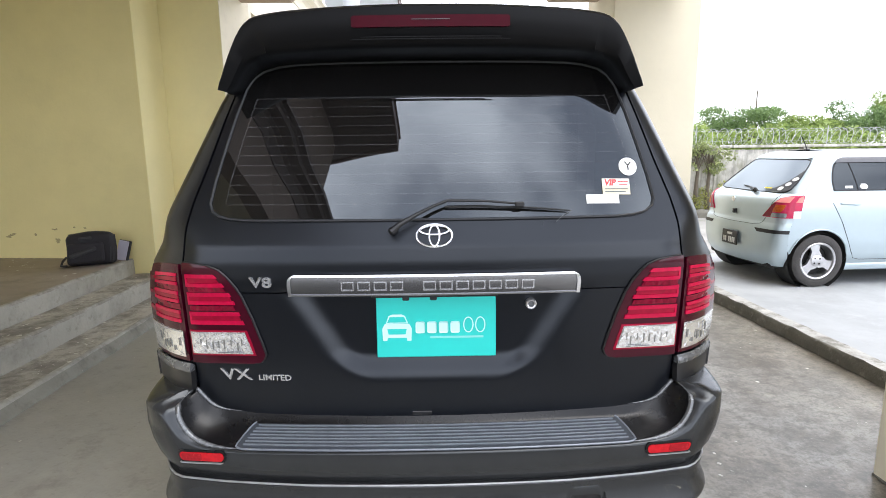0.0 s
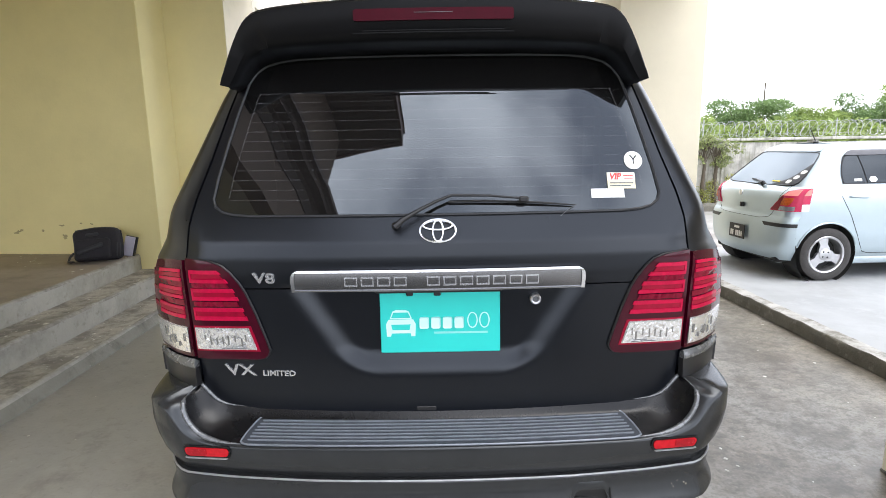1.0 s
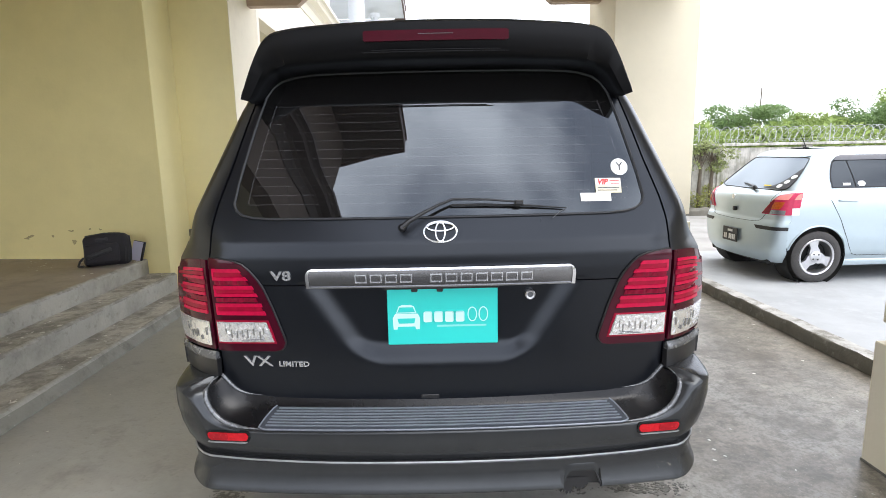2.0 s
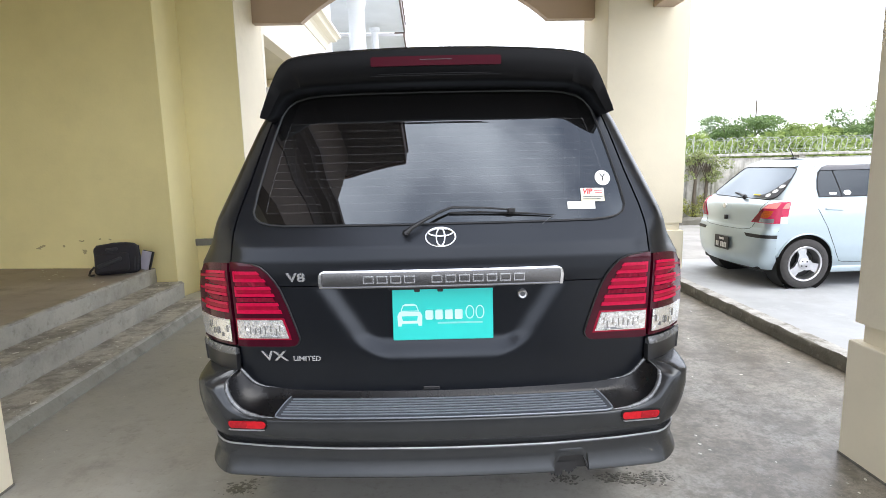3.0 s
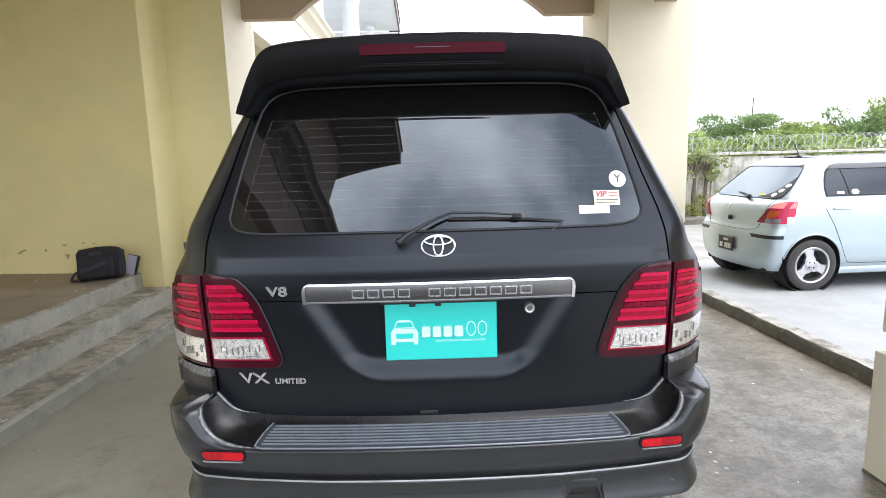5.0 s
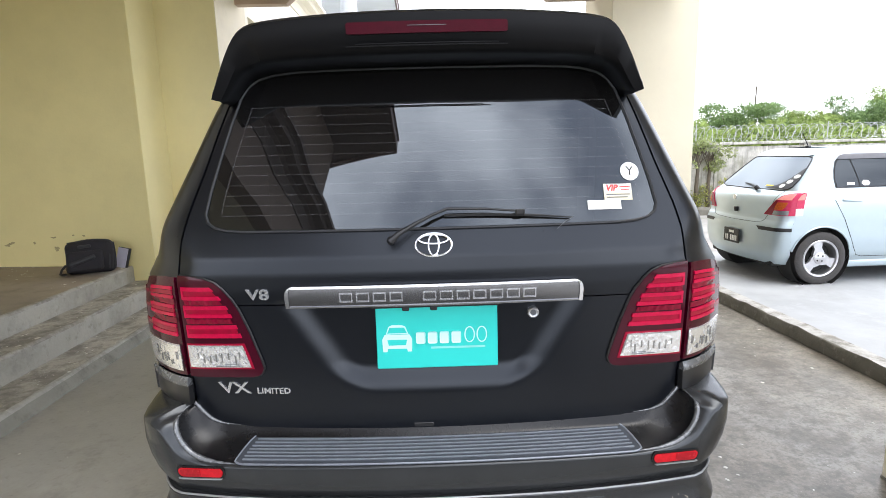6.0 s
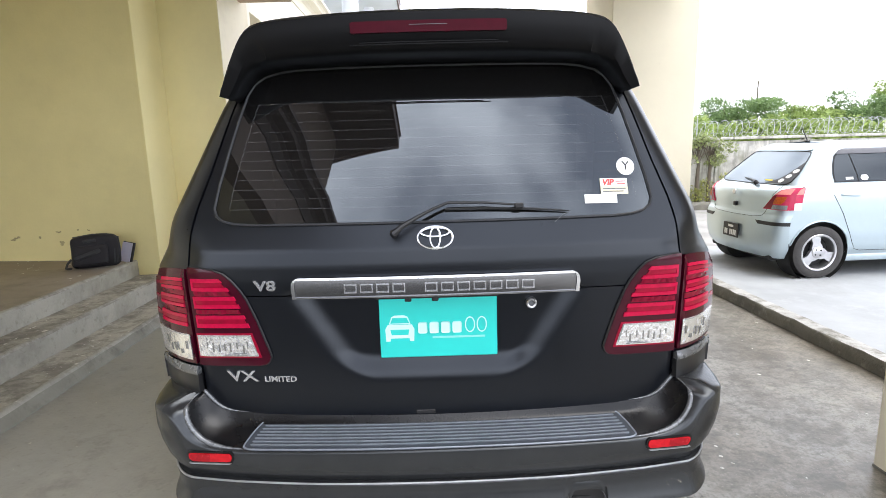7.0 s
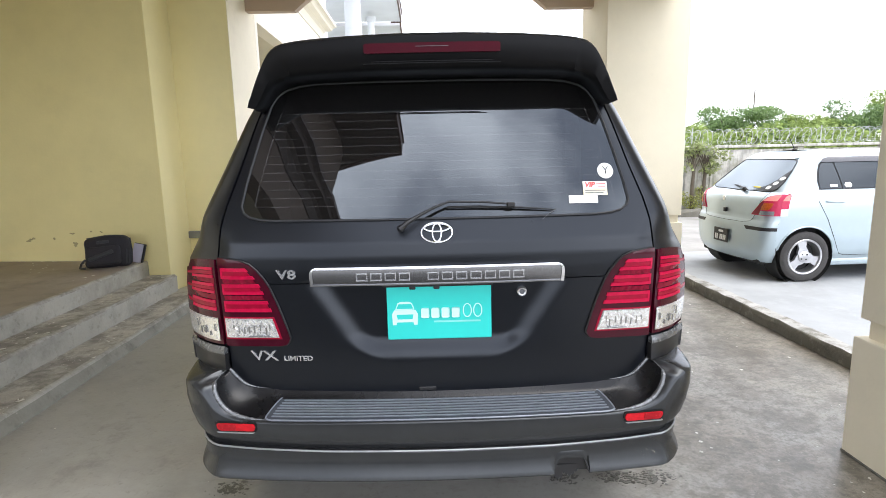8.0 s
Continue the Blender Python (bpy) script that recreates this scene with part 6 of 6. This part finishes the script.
    # dark bumper strip
    part("bumper_strip", patch([(0.552, s * 0.46, s * h_half(0.552)), (0.588, s * 0.42, s * h_half(0.588))], 26, h_rear, 0.008, 0.01, HB), M_BLACK, hatch, smooth=True)
    part("bumper_strip", patch([(0.552, h_rear(h_half(0.552), 0.552)[0], -0.285), (0.588, h_rear(h_half(0.588), 0.588)[0], -0.275)], 6, h_side, 0.008, 0.01, SV), M_BLACK, hatch, smooth=True)
    # side windows with black frames
    for a in ([(0.985, 0.190, 0.425), (1.06, 0.183, 0.415), (1.15, 0.198, 0.395), (1.22, 0.232, 0.380), (1.262, 0.285, 0.372)],
              [(0.985, 0.440, 1.02), (1.06, 0.430, 1.02), (1.15, 0.410, 1.02), (1.22, 0.395, 1.00), (1.262, 0.388, 0.97)],
              [(0.985, 1.10, 2.05), (1.06, 1.10, 1.95), (1.15, 1.09, 1.80), (1.22, 1.08, 1.68), (1.262, 1.06, 1.58)]):
        fr = part("window_frame", patch([(z + (0.012 if z > 1.2 else -0.010 if z < 1 else 0), u0 - 0.012, u1 + 0.012) for z, u0, u1 in a], 10, h_side, 0.003, 0.006, SV), M_BLACK, hatch, smooth=True)
        part("side_window", patch(a, 10, h_side, 0.006, 0.0, SV), M_HSIDE, fr, smooth=True)
    part("rain_visor", patch([(1.245, 0.24, 1.60), (1.275, 0.27, 1.56), (1.292, 0.34, 1.50)], 20, h_side, 0.016, 0.006, SV), M_VISOR, hatch, "dark rain visor over the side windows", smooth=True)
    part("window_label", patch([(1.000, 0.300, 0.380), (1.024, 0.300, 0.380)], 2, h_side, 0.008, 0.0, SV), M_WHITE, hatch)
    part("window_label", patch([(0.992, 0.475, 0.525), (1.015, 0.455, 0.545), (1.042, 0.475, 0.525)], 4, h_side, 0.008, 0.0, SV), M_WHITE, hatch)
    # door seam, handle, arch lip, sill
    seam = [(0.165, 0.86), (0.20, 0.80), (0.28, 0.66), (0.36, 0.48), (0.415, 0.36), (0.455, 0.29), (0.52, 0.272), (1.0, 0.268)]
    part("door_seam", tube([(x, s * (h_half(z) + 0.0005), z) for x, z in seam], 0.0035, 5), M_BLACK, hatch)
    part("door_handle", tube([(0.25, s * (h_half(0.855) + 0.004), 0.855), (0.27, s * (h_half(0.855) + 0.022), 0.855), (0.42, s * (h_half(0.845) + 0.022), 0.845), (0.44, s * (h_half(0.845) + 0.004), 0.845)], 0.011, 8), M_SILVER, hatch, smooth=True)
    for cx, cz in CENTRES:
        part("arch_liner", add_lathe(bmesh.new(), [(0.316, 0.0), (0.316, 0.24), (0.02, 0.24)], Matrix.Translation((cx, s * 0.735, cz)) @ Matrix.Rotation(radians(90 * s), 4, "X"), 40), M_UNDER, hatch, smooth=True)
        lip = [(cx + 0.318 * math.cos(a), s * (h_half(max(0.2, cz + 0.318 * math.sin(a))) + 0.002), cz + 0.318 * math.sin(a)) for a in [radians(14 + 152 * k / 30) for k in range(31)]]
        part("arch_lip", tube(lip, 0.009, 6), M_SILVER, hatch, smooth=True)
    part("sill", box(0.38, 1.95, s * 0.625 - 0.06, s * 0.625 + 0.06, 0.15, 0.25, 0.03), M_SILVER, hatch, smooth=True)
    part("door_mirror", box(1.85, 1.97, s * 0.86 - 0.07, s * 0.86 + 0.07, 0.95, 1.07, 0.03, 3), M_SILVER, hatch, smooth=True)


def hatch_wheel(x, s):
    """A tyre on a three-spoke alloy rim."""
    r, wd = 0.268, 0.17
    m = Matrix.Translation((x, s * 0.665, r)) @ Matrix.Rotation(radians(-90 * s), 4, "X") @ pose(0, 0, 0, 0, 0, 10)
    w = part("wheel", add_lathe(bmesh.new(), [(0.19, -wd / 2), (0.25, -wd / 2), (0.270, -wd * 0.42), (r, -wd * 0.30), (r, wd * 0.30), (0.270, wd * 0.42), (0.25, wd / 2), (0.215, wd * 0.53), (0.190, wd * 0.48)], Matrix.Identity(4), 48), M_TYRE, hatch, smooth=True, m=m)
    part("rim", add_lathe(bmesh.new(), [(0.192, -0.07), (0.192, 0.082), (0.186, 0.088), (0.172, 0.084), (0.160, 0.05), (0.158, -0.02)], Matrix.Identity(4), 40), M_ALLOY, w, smooth=True)
    part("brake_disc", add_lathe(bmesh.new(), [(0.16, -0.015), (0.0, -0.010)], Matrix.Identity(4), 30), M_UNDER, w)
    sp = bmesh.new()
    for k in range(3):
        a = 2 * math.pi * k / 3 + radians(90)
        pts = [(0.0, -0.060), (0.055, -0.058), (0.10, -0.038), (0.15, -0.050), (0.166, -0.090), (0.180, -0.060), (0.184, 0.0), (0.180, 0.060), (0.166, 0.090), (0.15, 0.050), (0.10, 0.038), (0.055, 0.058), (0.0, 0.060)]
        add_prism(sp, [(p * math.cos(a) - q * math.sin(a), p * math.sin(a) + q * math.cos(a)) for p, q in pts], 0.03, 0.062 + 0.0006 * k, "z")
    part("spokes", sp, M_ALLOY, w)
    part("hub", add_lathe(bmesh.new(), [(0.062, 0.03), (0.060, 0.068), (0.052, 0.073), (0.0, 0.073)], Matrix.Identity(4), 28), M_ALLOY, w, smooth=True)
    for k in range(4):
        a = math.pi / 2 * k + 0.5
        part("wheel_nut", add_lathe(bmesh.new(), [(0.009, 0.070), (0.009, 0.0755), (0.0, 0.0755)], Matrix.Translation((0.036 * math.cos(a), 0.036 * math.sin(a), 0)), 8), M_UNDER, w)


for s in (-1, 1):
    for x in (0.06, 2.32):
        hatch_wheel(x, s)
part("windscreen", patch([(0.98, -0.66, 0.66), (1.10, -0.62, 0.62), (1.22, -0.57, 0.57), (1.31, -0.50, 0.50)], 12, lambda y, z: (2.28 - (z - 0.93) * 1.72 - 0.25 * y * y, y, z), 0.012, 0.0, Vector((1, 0, 1))), M_HSIDE, hatch, smooth=True)
part("underbody", box(-0.36, 3.0, -0.6, 0.6, 0.17, 0.26, 0.03), M_UNDER, hatch)
part("silencer", box(-0.31, -0.06, 0.05, 0.50, 0.16, 0.27, 0.04, 3), M_UNDER, hatch, smooth=True)
part("aerial", tube([(0.34, -0.02, 1.385), (0.26, -0.02, 1.53)], [0.006, 0.003], 6), M_BLACK, hatch)
part("aerial_base", box(0.315, 0.365, -0.04, 0.0, 1.362, 1.390, 0.006, 1), M_BLACK, hatch)

# the tall roof of this model
for ob in hatch.children_recursive:
    if ob.type == "MESH" and ob.matrix_basis == Matrix.Identity(4) and not ob.data.get("raised"):
        ob.data["raised"] = 1
        for v in ob.data.vertices:
            if v.co.z > 0.93:
                v.co.z = 0.93 + (v.co.z - 0.93) * 1.03

# ---- compound wall, wire and plants ----
M_WIRE = mat("galvanised_wire", (0.42, 0.43, 0.43), 0.45, metal=0.3, var=0.15, scale=10)
M_BARK = mat("grey_brown_bark", (0.11, 0.09, 0.065), 0.9, var=0.25, scale=12, bump=0.5, bscale=40)


def leaf_mat(name, color, spread):
    m = bpy.data.materials.new(name)
    m.use_nodes = True
    n, l = m.node_tree.nodes, m.node_tree.links
    b = n["Principled BSDF"]
    b.inputs["Roughness"].default_value = 0.55
    geo = n.new("ShaderNodeNewGeometry")
    ramp = n.new("ShaderNodeValToRGB")
    ramp.color_ramp.elements[0].color = (color[0] * (1 - spread), color[1] * (1 - spread), color[2] * (1 - spread), 1)
    ramp.color_ramp.elements[1].color = (min(1, color[0] * (1 + 1.3 * spread)), min(1, color[1] * (1 + spread)), color[2] * (1 + 0.6 * spread), 1)
    l.new(geo.outputs["Random Per Island"], ramp.inputs["Fac"])
    l.new(ramp.outputs[0], b.inputs["Base Color"])
    thin = n.new("ShaderNodeBsdfTranslucent")
    l.new(ramp.outputs[0], thin.inputs["Color"])
    both = n.new("ShaderNodeMixShader")
    both.inputs[0].default_value = 0.4
    l.new(b.outputs[0], both.inputs[1])
    l.new(thin.outputs[0], both.inputs[2])
    l.new(both.outputs[0], n["Material Output"].inputs["Surface"])
    return m


M_LEAF = leaf_mat("tree_leaves", (0.165, 0.26, 0.105), 0.35)
M_LEAF2 = leaf_mat("bright_leaves", (0.24, 0.33, 0.10), 0.35)
M_WEED = leaf_mat("weed_leaves", (0.33, 0.37, 0.12), 0.5)
M_PALELEAF = leaf_mat("pale_sapling_leaves", (0.30, 0.36, 0.17), 0.35)


def leaves(name, clumps, per, size, material, seed, parent=None, m=None, flat=0.5):
    """Many small bent leaves scattered in clumps (centre, radii)."""
    rs = np.random.RandomState(seed)
    vs, fs = [], []
    for (c, rad) in clumps:
        d = rs.normal(size=(per, 3))
        d /= np.linalg.norm(d, axis=1)[:, None]
        pts = np.array(c) + d * (rs.uniform(0.35, 1.0, (per, 1)) ** 0.6) * np.array(rad)
        for p in pts:
            a = rs.normal(size=3)
            a /= np.linalg.norm(a)
            b = np.cross(a, rs.normal(size=3))
            b /= np.linalg.norm(b)
            s = size * rs.uniform(0.6, 1.4)
            k = len(vs)
            n = np.cross(a, b)
            vs += [p - a * s, p + b * s * flat + n * s * 0.15, p + a * s, p - b * s * flat + n * s * 0.15]
            fs.append((k, k + 1, k + 2, k + 3))
    me = bpy.data.meshes.new(name)
    me.from_pydata([tuple(v) for v in vs], [], fs)
    me.materials.append(material)
    ob = new(name, me)
    if parent is not None:
        ob.parent = parent
    if m is not None:
        ob.matrix_basis = m
    return ob


GARDEN_Y = 10.6
gw = tagged(empty("wall_compound", TURNED), "weathered grey concrete compound wall with stained panels", "wall", kind="structure")
for k in range(11):
    x0 = 2.6 + 2.0 * k
    part("wall_slab", box(x0 + 0.08, x0 + 1.92, GARDEN_Y + 0.03, GARDEN_Y + 0.15, 0, 1.56, 0.006, 1), M_GWALL, gw)
    part("wall_post", box(x0 - 0.08, x0 + 0.08, GARDEN_Y, GARDEN_Y + 0.18, 0, 1.60, 0.01, 1), M_GWALL, gw)
part("coping", box(2.4, 24.7, GARDEN_Y - 0.03, GARDEN_Y + 0.21, 1.601, 1.662, 0.01, 1), M_GWALL, gw)

wire = tagged(empty("razor_wire", TURNED), "coils of galvanised razor wire on top of the compound wall", "wire")
rnd = random.Random(5)
bm = bmesh.new()
R, N = 0.172, 18
for turn in range(126):
    pts = []
    x0 = 2.7 + 0.17 * turn + rnd.uniform(-0.035, 0.035)
    lean = rnd.uniform(0.25, 0.75)
    rr = R * rnd.uniform(0.93, 1.05)
    for k in range(N + 1):
        a = 2 * math.pi * k / N
        pts.append((x0 + 0.17 * k / N + 0.10 * lean * math.sin(a), GARDEN_Y + 0.09 + rr * math.cos(a), 1.85 + rr * math.sin(a)))
    add_tube(bm, pts, 0.0052, 5, False)
part("wire_coil", bm, M_WIRE, wire, smooth=True)
bm = bmesh.new()
for turn in range(126):
    x0 = 2.7 + 0.17 * turn
    for k in range(7):
        a = 2 * math.pi * (k + rnd.random()) / 7
        c = Vector((x0 + 0.17 * a / 6.28, GARDEN_Y + 0.09 + R * math.cos(a), 1.85 + R * math.sin(a)))
        d = Vector((rnd.uniform(-1, 1), rnd.uniform(-1, 1), rnd.uniform(-1, 1))).normalized()
        e = d.orthogonal().normalized()
        bm.faces.new([bm.verts.new(c + d * 0.032), bm.verts.new(c + e * 0.008), bm.verts.new(c - d * 0.032), bm.verts.new(c - e * 0.008)])
tagged(part("barbs", bm, M_WIRE, wire), kind="stuff")
for z in (1.745, 1.965):
    part("tie_wire", tube([(2.4, GARDEN_Y + 0.09, z), (24.6, GARDEN_Y + 0.09, z)], 0.003, 4), M_WIRE, wire)
for k in range(8):
    part("wire_post", tube([(3.1 + 3.0 * k, GARDEN_Y + 0.09, 1.66), (3.1 + 3.0 * k, GARDEN_Y + 0.09, 2.07)], 0.012, 6), M_WIRE, wire)

tagged(finish(tube([(0, 0, 0), (0.02, 0, 2.6), (0.03, 0, 4.4)], [0.055, 0.045, 0.03], 8), "utility_pole", M_BARK, None, True, TURNED @ pose(16.1, 25.0, -0.05)), "thin dark utility pole behind the compound wall", "pole")


def tree(x, y, h, spread, seed, material, count, size, low=0.8):
    """A tapered trunk, forked limbs and a ragged crown of leaf clumps."""
    rs = random.Random(seed)
    root = tagged(empty("tree", TURNED @ pose(x, y, -0.05, 0, 0, rs.uniform(0, 360))), "green leafy tree rising behind the compound wall", "tree", "trees behind the wall")
    bm = tube([(0, 0, 0), (0.05, 0.02, h * 0.25), (0.02, 0.06, h * 0.5), (0.08, 0.0, h * 0.75)], [0.14, 0.11, 0.08, 0.04], 8)
    clumps = []
    for k in range(9):
        a, z0 = 2.4 * k + rs.random(), h * rs.uniform(0.3, 0.6)
        e = Vector((spread * rs.uniform(0.45, 0.95) * math.cos(a), spread * rs.uniform(0.45, 0.95) * math.sin(a), h * rs.uniform(0.62, 0.90)))
        add_tube(bm, [(0.03, 0.03, z0), (e.x * 0.5, e.y * 0.5, (z0 + e.z) * 0.5), tuple(e)], [0.05, 0.035, 0.012], 6)
        for c in range(4):
            clumps.append(((e.x * rs.uniform(0.5, 1.1), e.y * rs.uniform(0.5, 1.1), e.z + rs.uniform(-0.35, 0.20) * h * 0.5), (spread * rs.uniform(0.22, 0.46), spread * rs.uniform(0.22, 0.46), h * rs.uniform(0.06, 0.15))))
    part("trunk", bm, M_BARK, root, smooth=True)
    leaves("crown", clumps, count // len(clumps), size, material, seed, root)
    return root


for x, y, h, sp, mt in ((15.3, 25.2, 3.55, 2.3, M_LEAF), (18.6, 25.5, 3.05, 1.5, M_LEAF2), (21.7, 26.0, 3.8, 1.8, M_LEAF), (25.1, 26.0, 4.3, 2.0, M_LEAF2), (13.2, 24.0, 2.65, 1.2, M_LEAF2), (23.4, 22.0, 3.4, 1.5, M_LEAF), (28.6, 27, 4.5, 2.0, M_LEAF), (17.1, 26.5, 2.95, 1.4, M_LEAF2), (20.1, 26.5, 3.15, 1.5, M_LEAF2), (14.2, 25.5, 2.95, 1.2, M_LEAF)):
    tree(x, y, h, sp, int(x * 7), mt, 14000, 0.052)
rs_ = random.Random(8)
hedge = [((10.4 + 0.57 * k, 20.0 + rs_.uniform(-1, 1), 1.55 + rs_.uniform(-0.2, 0.35)), (0.75, 0.7, rs_.uniform(0.6, 0.95))) for k in range(36)]
tagged(leaves("far_bushes", hedge, 260, 0.12, M_LEAF2, 77, None, TURNED), "dense green bushes beyond the compound wall", "bushes", kind="stuff")
# planted bed with two young trees against the wall
rnd = random.Random(17)
bm = bmesh.new()
prof = [(0.0, 0.05), (-0.012, 0.20), (0.006, 0.262), (0.05, 0.275), (0.10, 0.262), (0.11, 0.05)]
rings = [[bm.verts.new((4.2 + 0.12 * k, 10.22 + y + rnd.uniform(-0.012, 0.012), z + (rnd.uniform(-0.018, 0.012) if z > 0.1 else 0))) for y, z in prof] for k in range(101)]
for a, b in zip(rings, rings[1:]):
    for k in range(len(prof) - 1):
        bm.faces.new((a[k], b[k], b[k + 1], a[k + 1]))
setting("planter_kerb", bm, M_KERB, "rough dark concrete kerb of the planted bed", "kerb")
setting("bed", box(4.2, 16.2, 10.325, 10.595, 0.05, 0.235), M_EARTH, "earth of the planted bed along the wall", "soil")


def sapling(x, lean, seed):
    """A thin trunk with a few twigs and a loose crown at the top of the wall."""
    rs = random.Random(seed)
    root = tagged(empty("sapling", TURNED @ pose(x, 10.46, 0.23)), "young tree with a thin bare trunk growing against the compound wall", "tree", "saplings by the wall")
    top = Vector((lean, 0.02, 1.25))
    bm = tube([(0, 0, -0.02), (0.3 * lean - 0.01, 0.01, 0.42), (0.6 * lean + 0.012, 0.0, 0.82), tuple(top)], [0.052, 0.044, 0.036, 0.02], 9)
    clumps = []
    for k in range(11):
        a = 2.4 * k + rs.random()
        e = top + Vector((0.50 * math.cos(a) * rs.uniform(0.5, 1.1), 0.10 * math.sin(a) - 0.06, rs.uniform(-0.42, 0.30)))
        part("twig", tube([(0.8 * lean, 0.0, 0.82 + 0.03 * k), tuple((top + e) * 0.5 + Vector((0, 0, 0.05))), tuple(e)], [0.014, 0.009, 0.004], 5), M_BARK, root, smooth=True)
        clumps.append((tuple(e), (0.20, 0.10, 0.13)))
    part("trunk", bm, M_BARK, root, smooth=True)
    leaves("crown", clumps, 46, 0.036, M_PALELEAF, seed, root)


sapling(6.07, -0.03, 41)
sapling(6.33, -0.02, 42)
weeds = [((4.4 + 0.125 * k, 10.44 + rs_.uniform(-0.10, 0.10), 0.32 + rs_.uniform(0, 0.42)), (0.17, 0.12, 0.17)) for k in range(92)]
tagged(leaves("weeds", weeds, 120, 0.036, M_WEED, 9, None, TURNED, 0.28), "tangled yellow-green weeds in the planted bed", "weeds", kind="stuff")

# ---- grit and paint specks on floor and steps ----
M_GRIT = mat("pale_grit", (0.68, 0.66, 0.60), 0.8, var=0.2, scale=20)
rs = np.random.RandomState(4)
vs, fs = [], []


def speck(x, y, z, s):
    n, k = 6, len(vs)
    a0 = rs.uniform(0, 6.28)
    el = rs.uniform(0.35, 1.0)
    for i in range(n):
        a = 2 * math.pi * i / n
        px, py = s * rs.uniform(0.6, 1.1) * math.cos(a), s * el * rs.uniform(0.6, 1.1) * math.sin(a)
        vs.append((x + px * math.cos(a0) - py * math.sin(a0), y + px * math.sin(a0) + py * math.cos(a0), z))
    vs.append((x, y, z + min(0.25 * s, 0.003)))
    for i in range(n):
        fs.append((k + i, k + (i + 1) % n, k + n))


for _ in range(330):
    x, y = rs.uniform(-2.55, 2.9), rs.uniform(-1.0, 4.7)
    if -1.0 < x < 1.0 and y > 0.2:
        continue
    speck(x, y, 0.0012, 0.004 + 0.015 * rs.rand() ** 3)
for (xa, xb, z) in ((-2.90, -2.615, 0.097), (-3.205, -2.945, 0.286), (-5.0, -3.26, 0.456)):
    for _ in range(24):
        cx, cy = rs.uniform(xa, xb), rs.uniform(0.8, 4.45)
        for _ in range(7):
            px = min(xb, max(xa, cx + rs.normal() * 0.05))
            speck(px, min(4.50, cy + rs.normal() * 0.09), z + 0.0025 + (PORCH_FALL * (STEPS[2][0] - px) if z > 0.4 else 0.0), 0.004 + 0.024 * rs.rand() ** 4)
me = bpy.data.meshes.new("grit")
me.from_pydata(vs, [], fs)
me.materials.append(M_GRIT)
grit = new("grit", me)
grit.matrix_world = TURNED
tagged(grit, "pale paint specks and grit scattered on the concrete", "grit", kind="stuff")

# damp patches on the floor under the rear of the car
M_WET = mat("damp_concrete", (0.10, 0.095, 0.08), 0.3, spec=0.5, var=0.25, scale=9)
rnd = random.Random(31)
for cx, cy, n_, sx_, sy_ in ((0.86, 0.70, 70, 0.05, 0.018), (1.00, 0.69, 60, 0.055, 0.025), (1.07, 0.72, 22, 0.03, 0.02), (-1.05, 0.67, 60, 0.030, 0.022), (-0.99, 0.70, 26, 0.016, 0.03), (0.60, 0.70, 40, 0.035, 0.018)):
    bm = bmesh.new()
    for b in range(3 * n_):
        ox, oy, r = cx + rnd.gauss(0, 1.1) * sx_, cy + rnd.gauss(0, 1.1) * sy_, 0.0015 + 0.010 * rnd.random() ** 2.5
        k_ = 7
        add_prism(bm, [(ox + r * rnd.uniform(0.55, 1.3) * math.cos(2 * math.pi * i / k_), oy + 0.8 * r * rnd.uniform(0.55, 1.3) * math.sin(2 * math.pi * i / k_)) for i in range(k_)], -0.004, 0.0006 + 0.00001 * b, "z")
    tagged(setting("damp_patch", bm, M_WET, "dark damp drips on the concrete floor", "stain", Matrix.Identity(4)), kind="stuff")
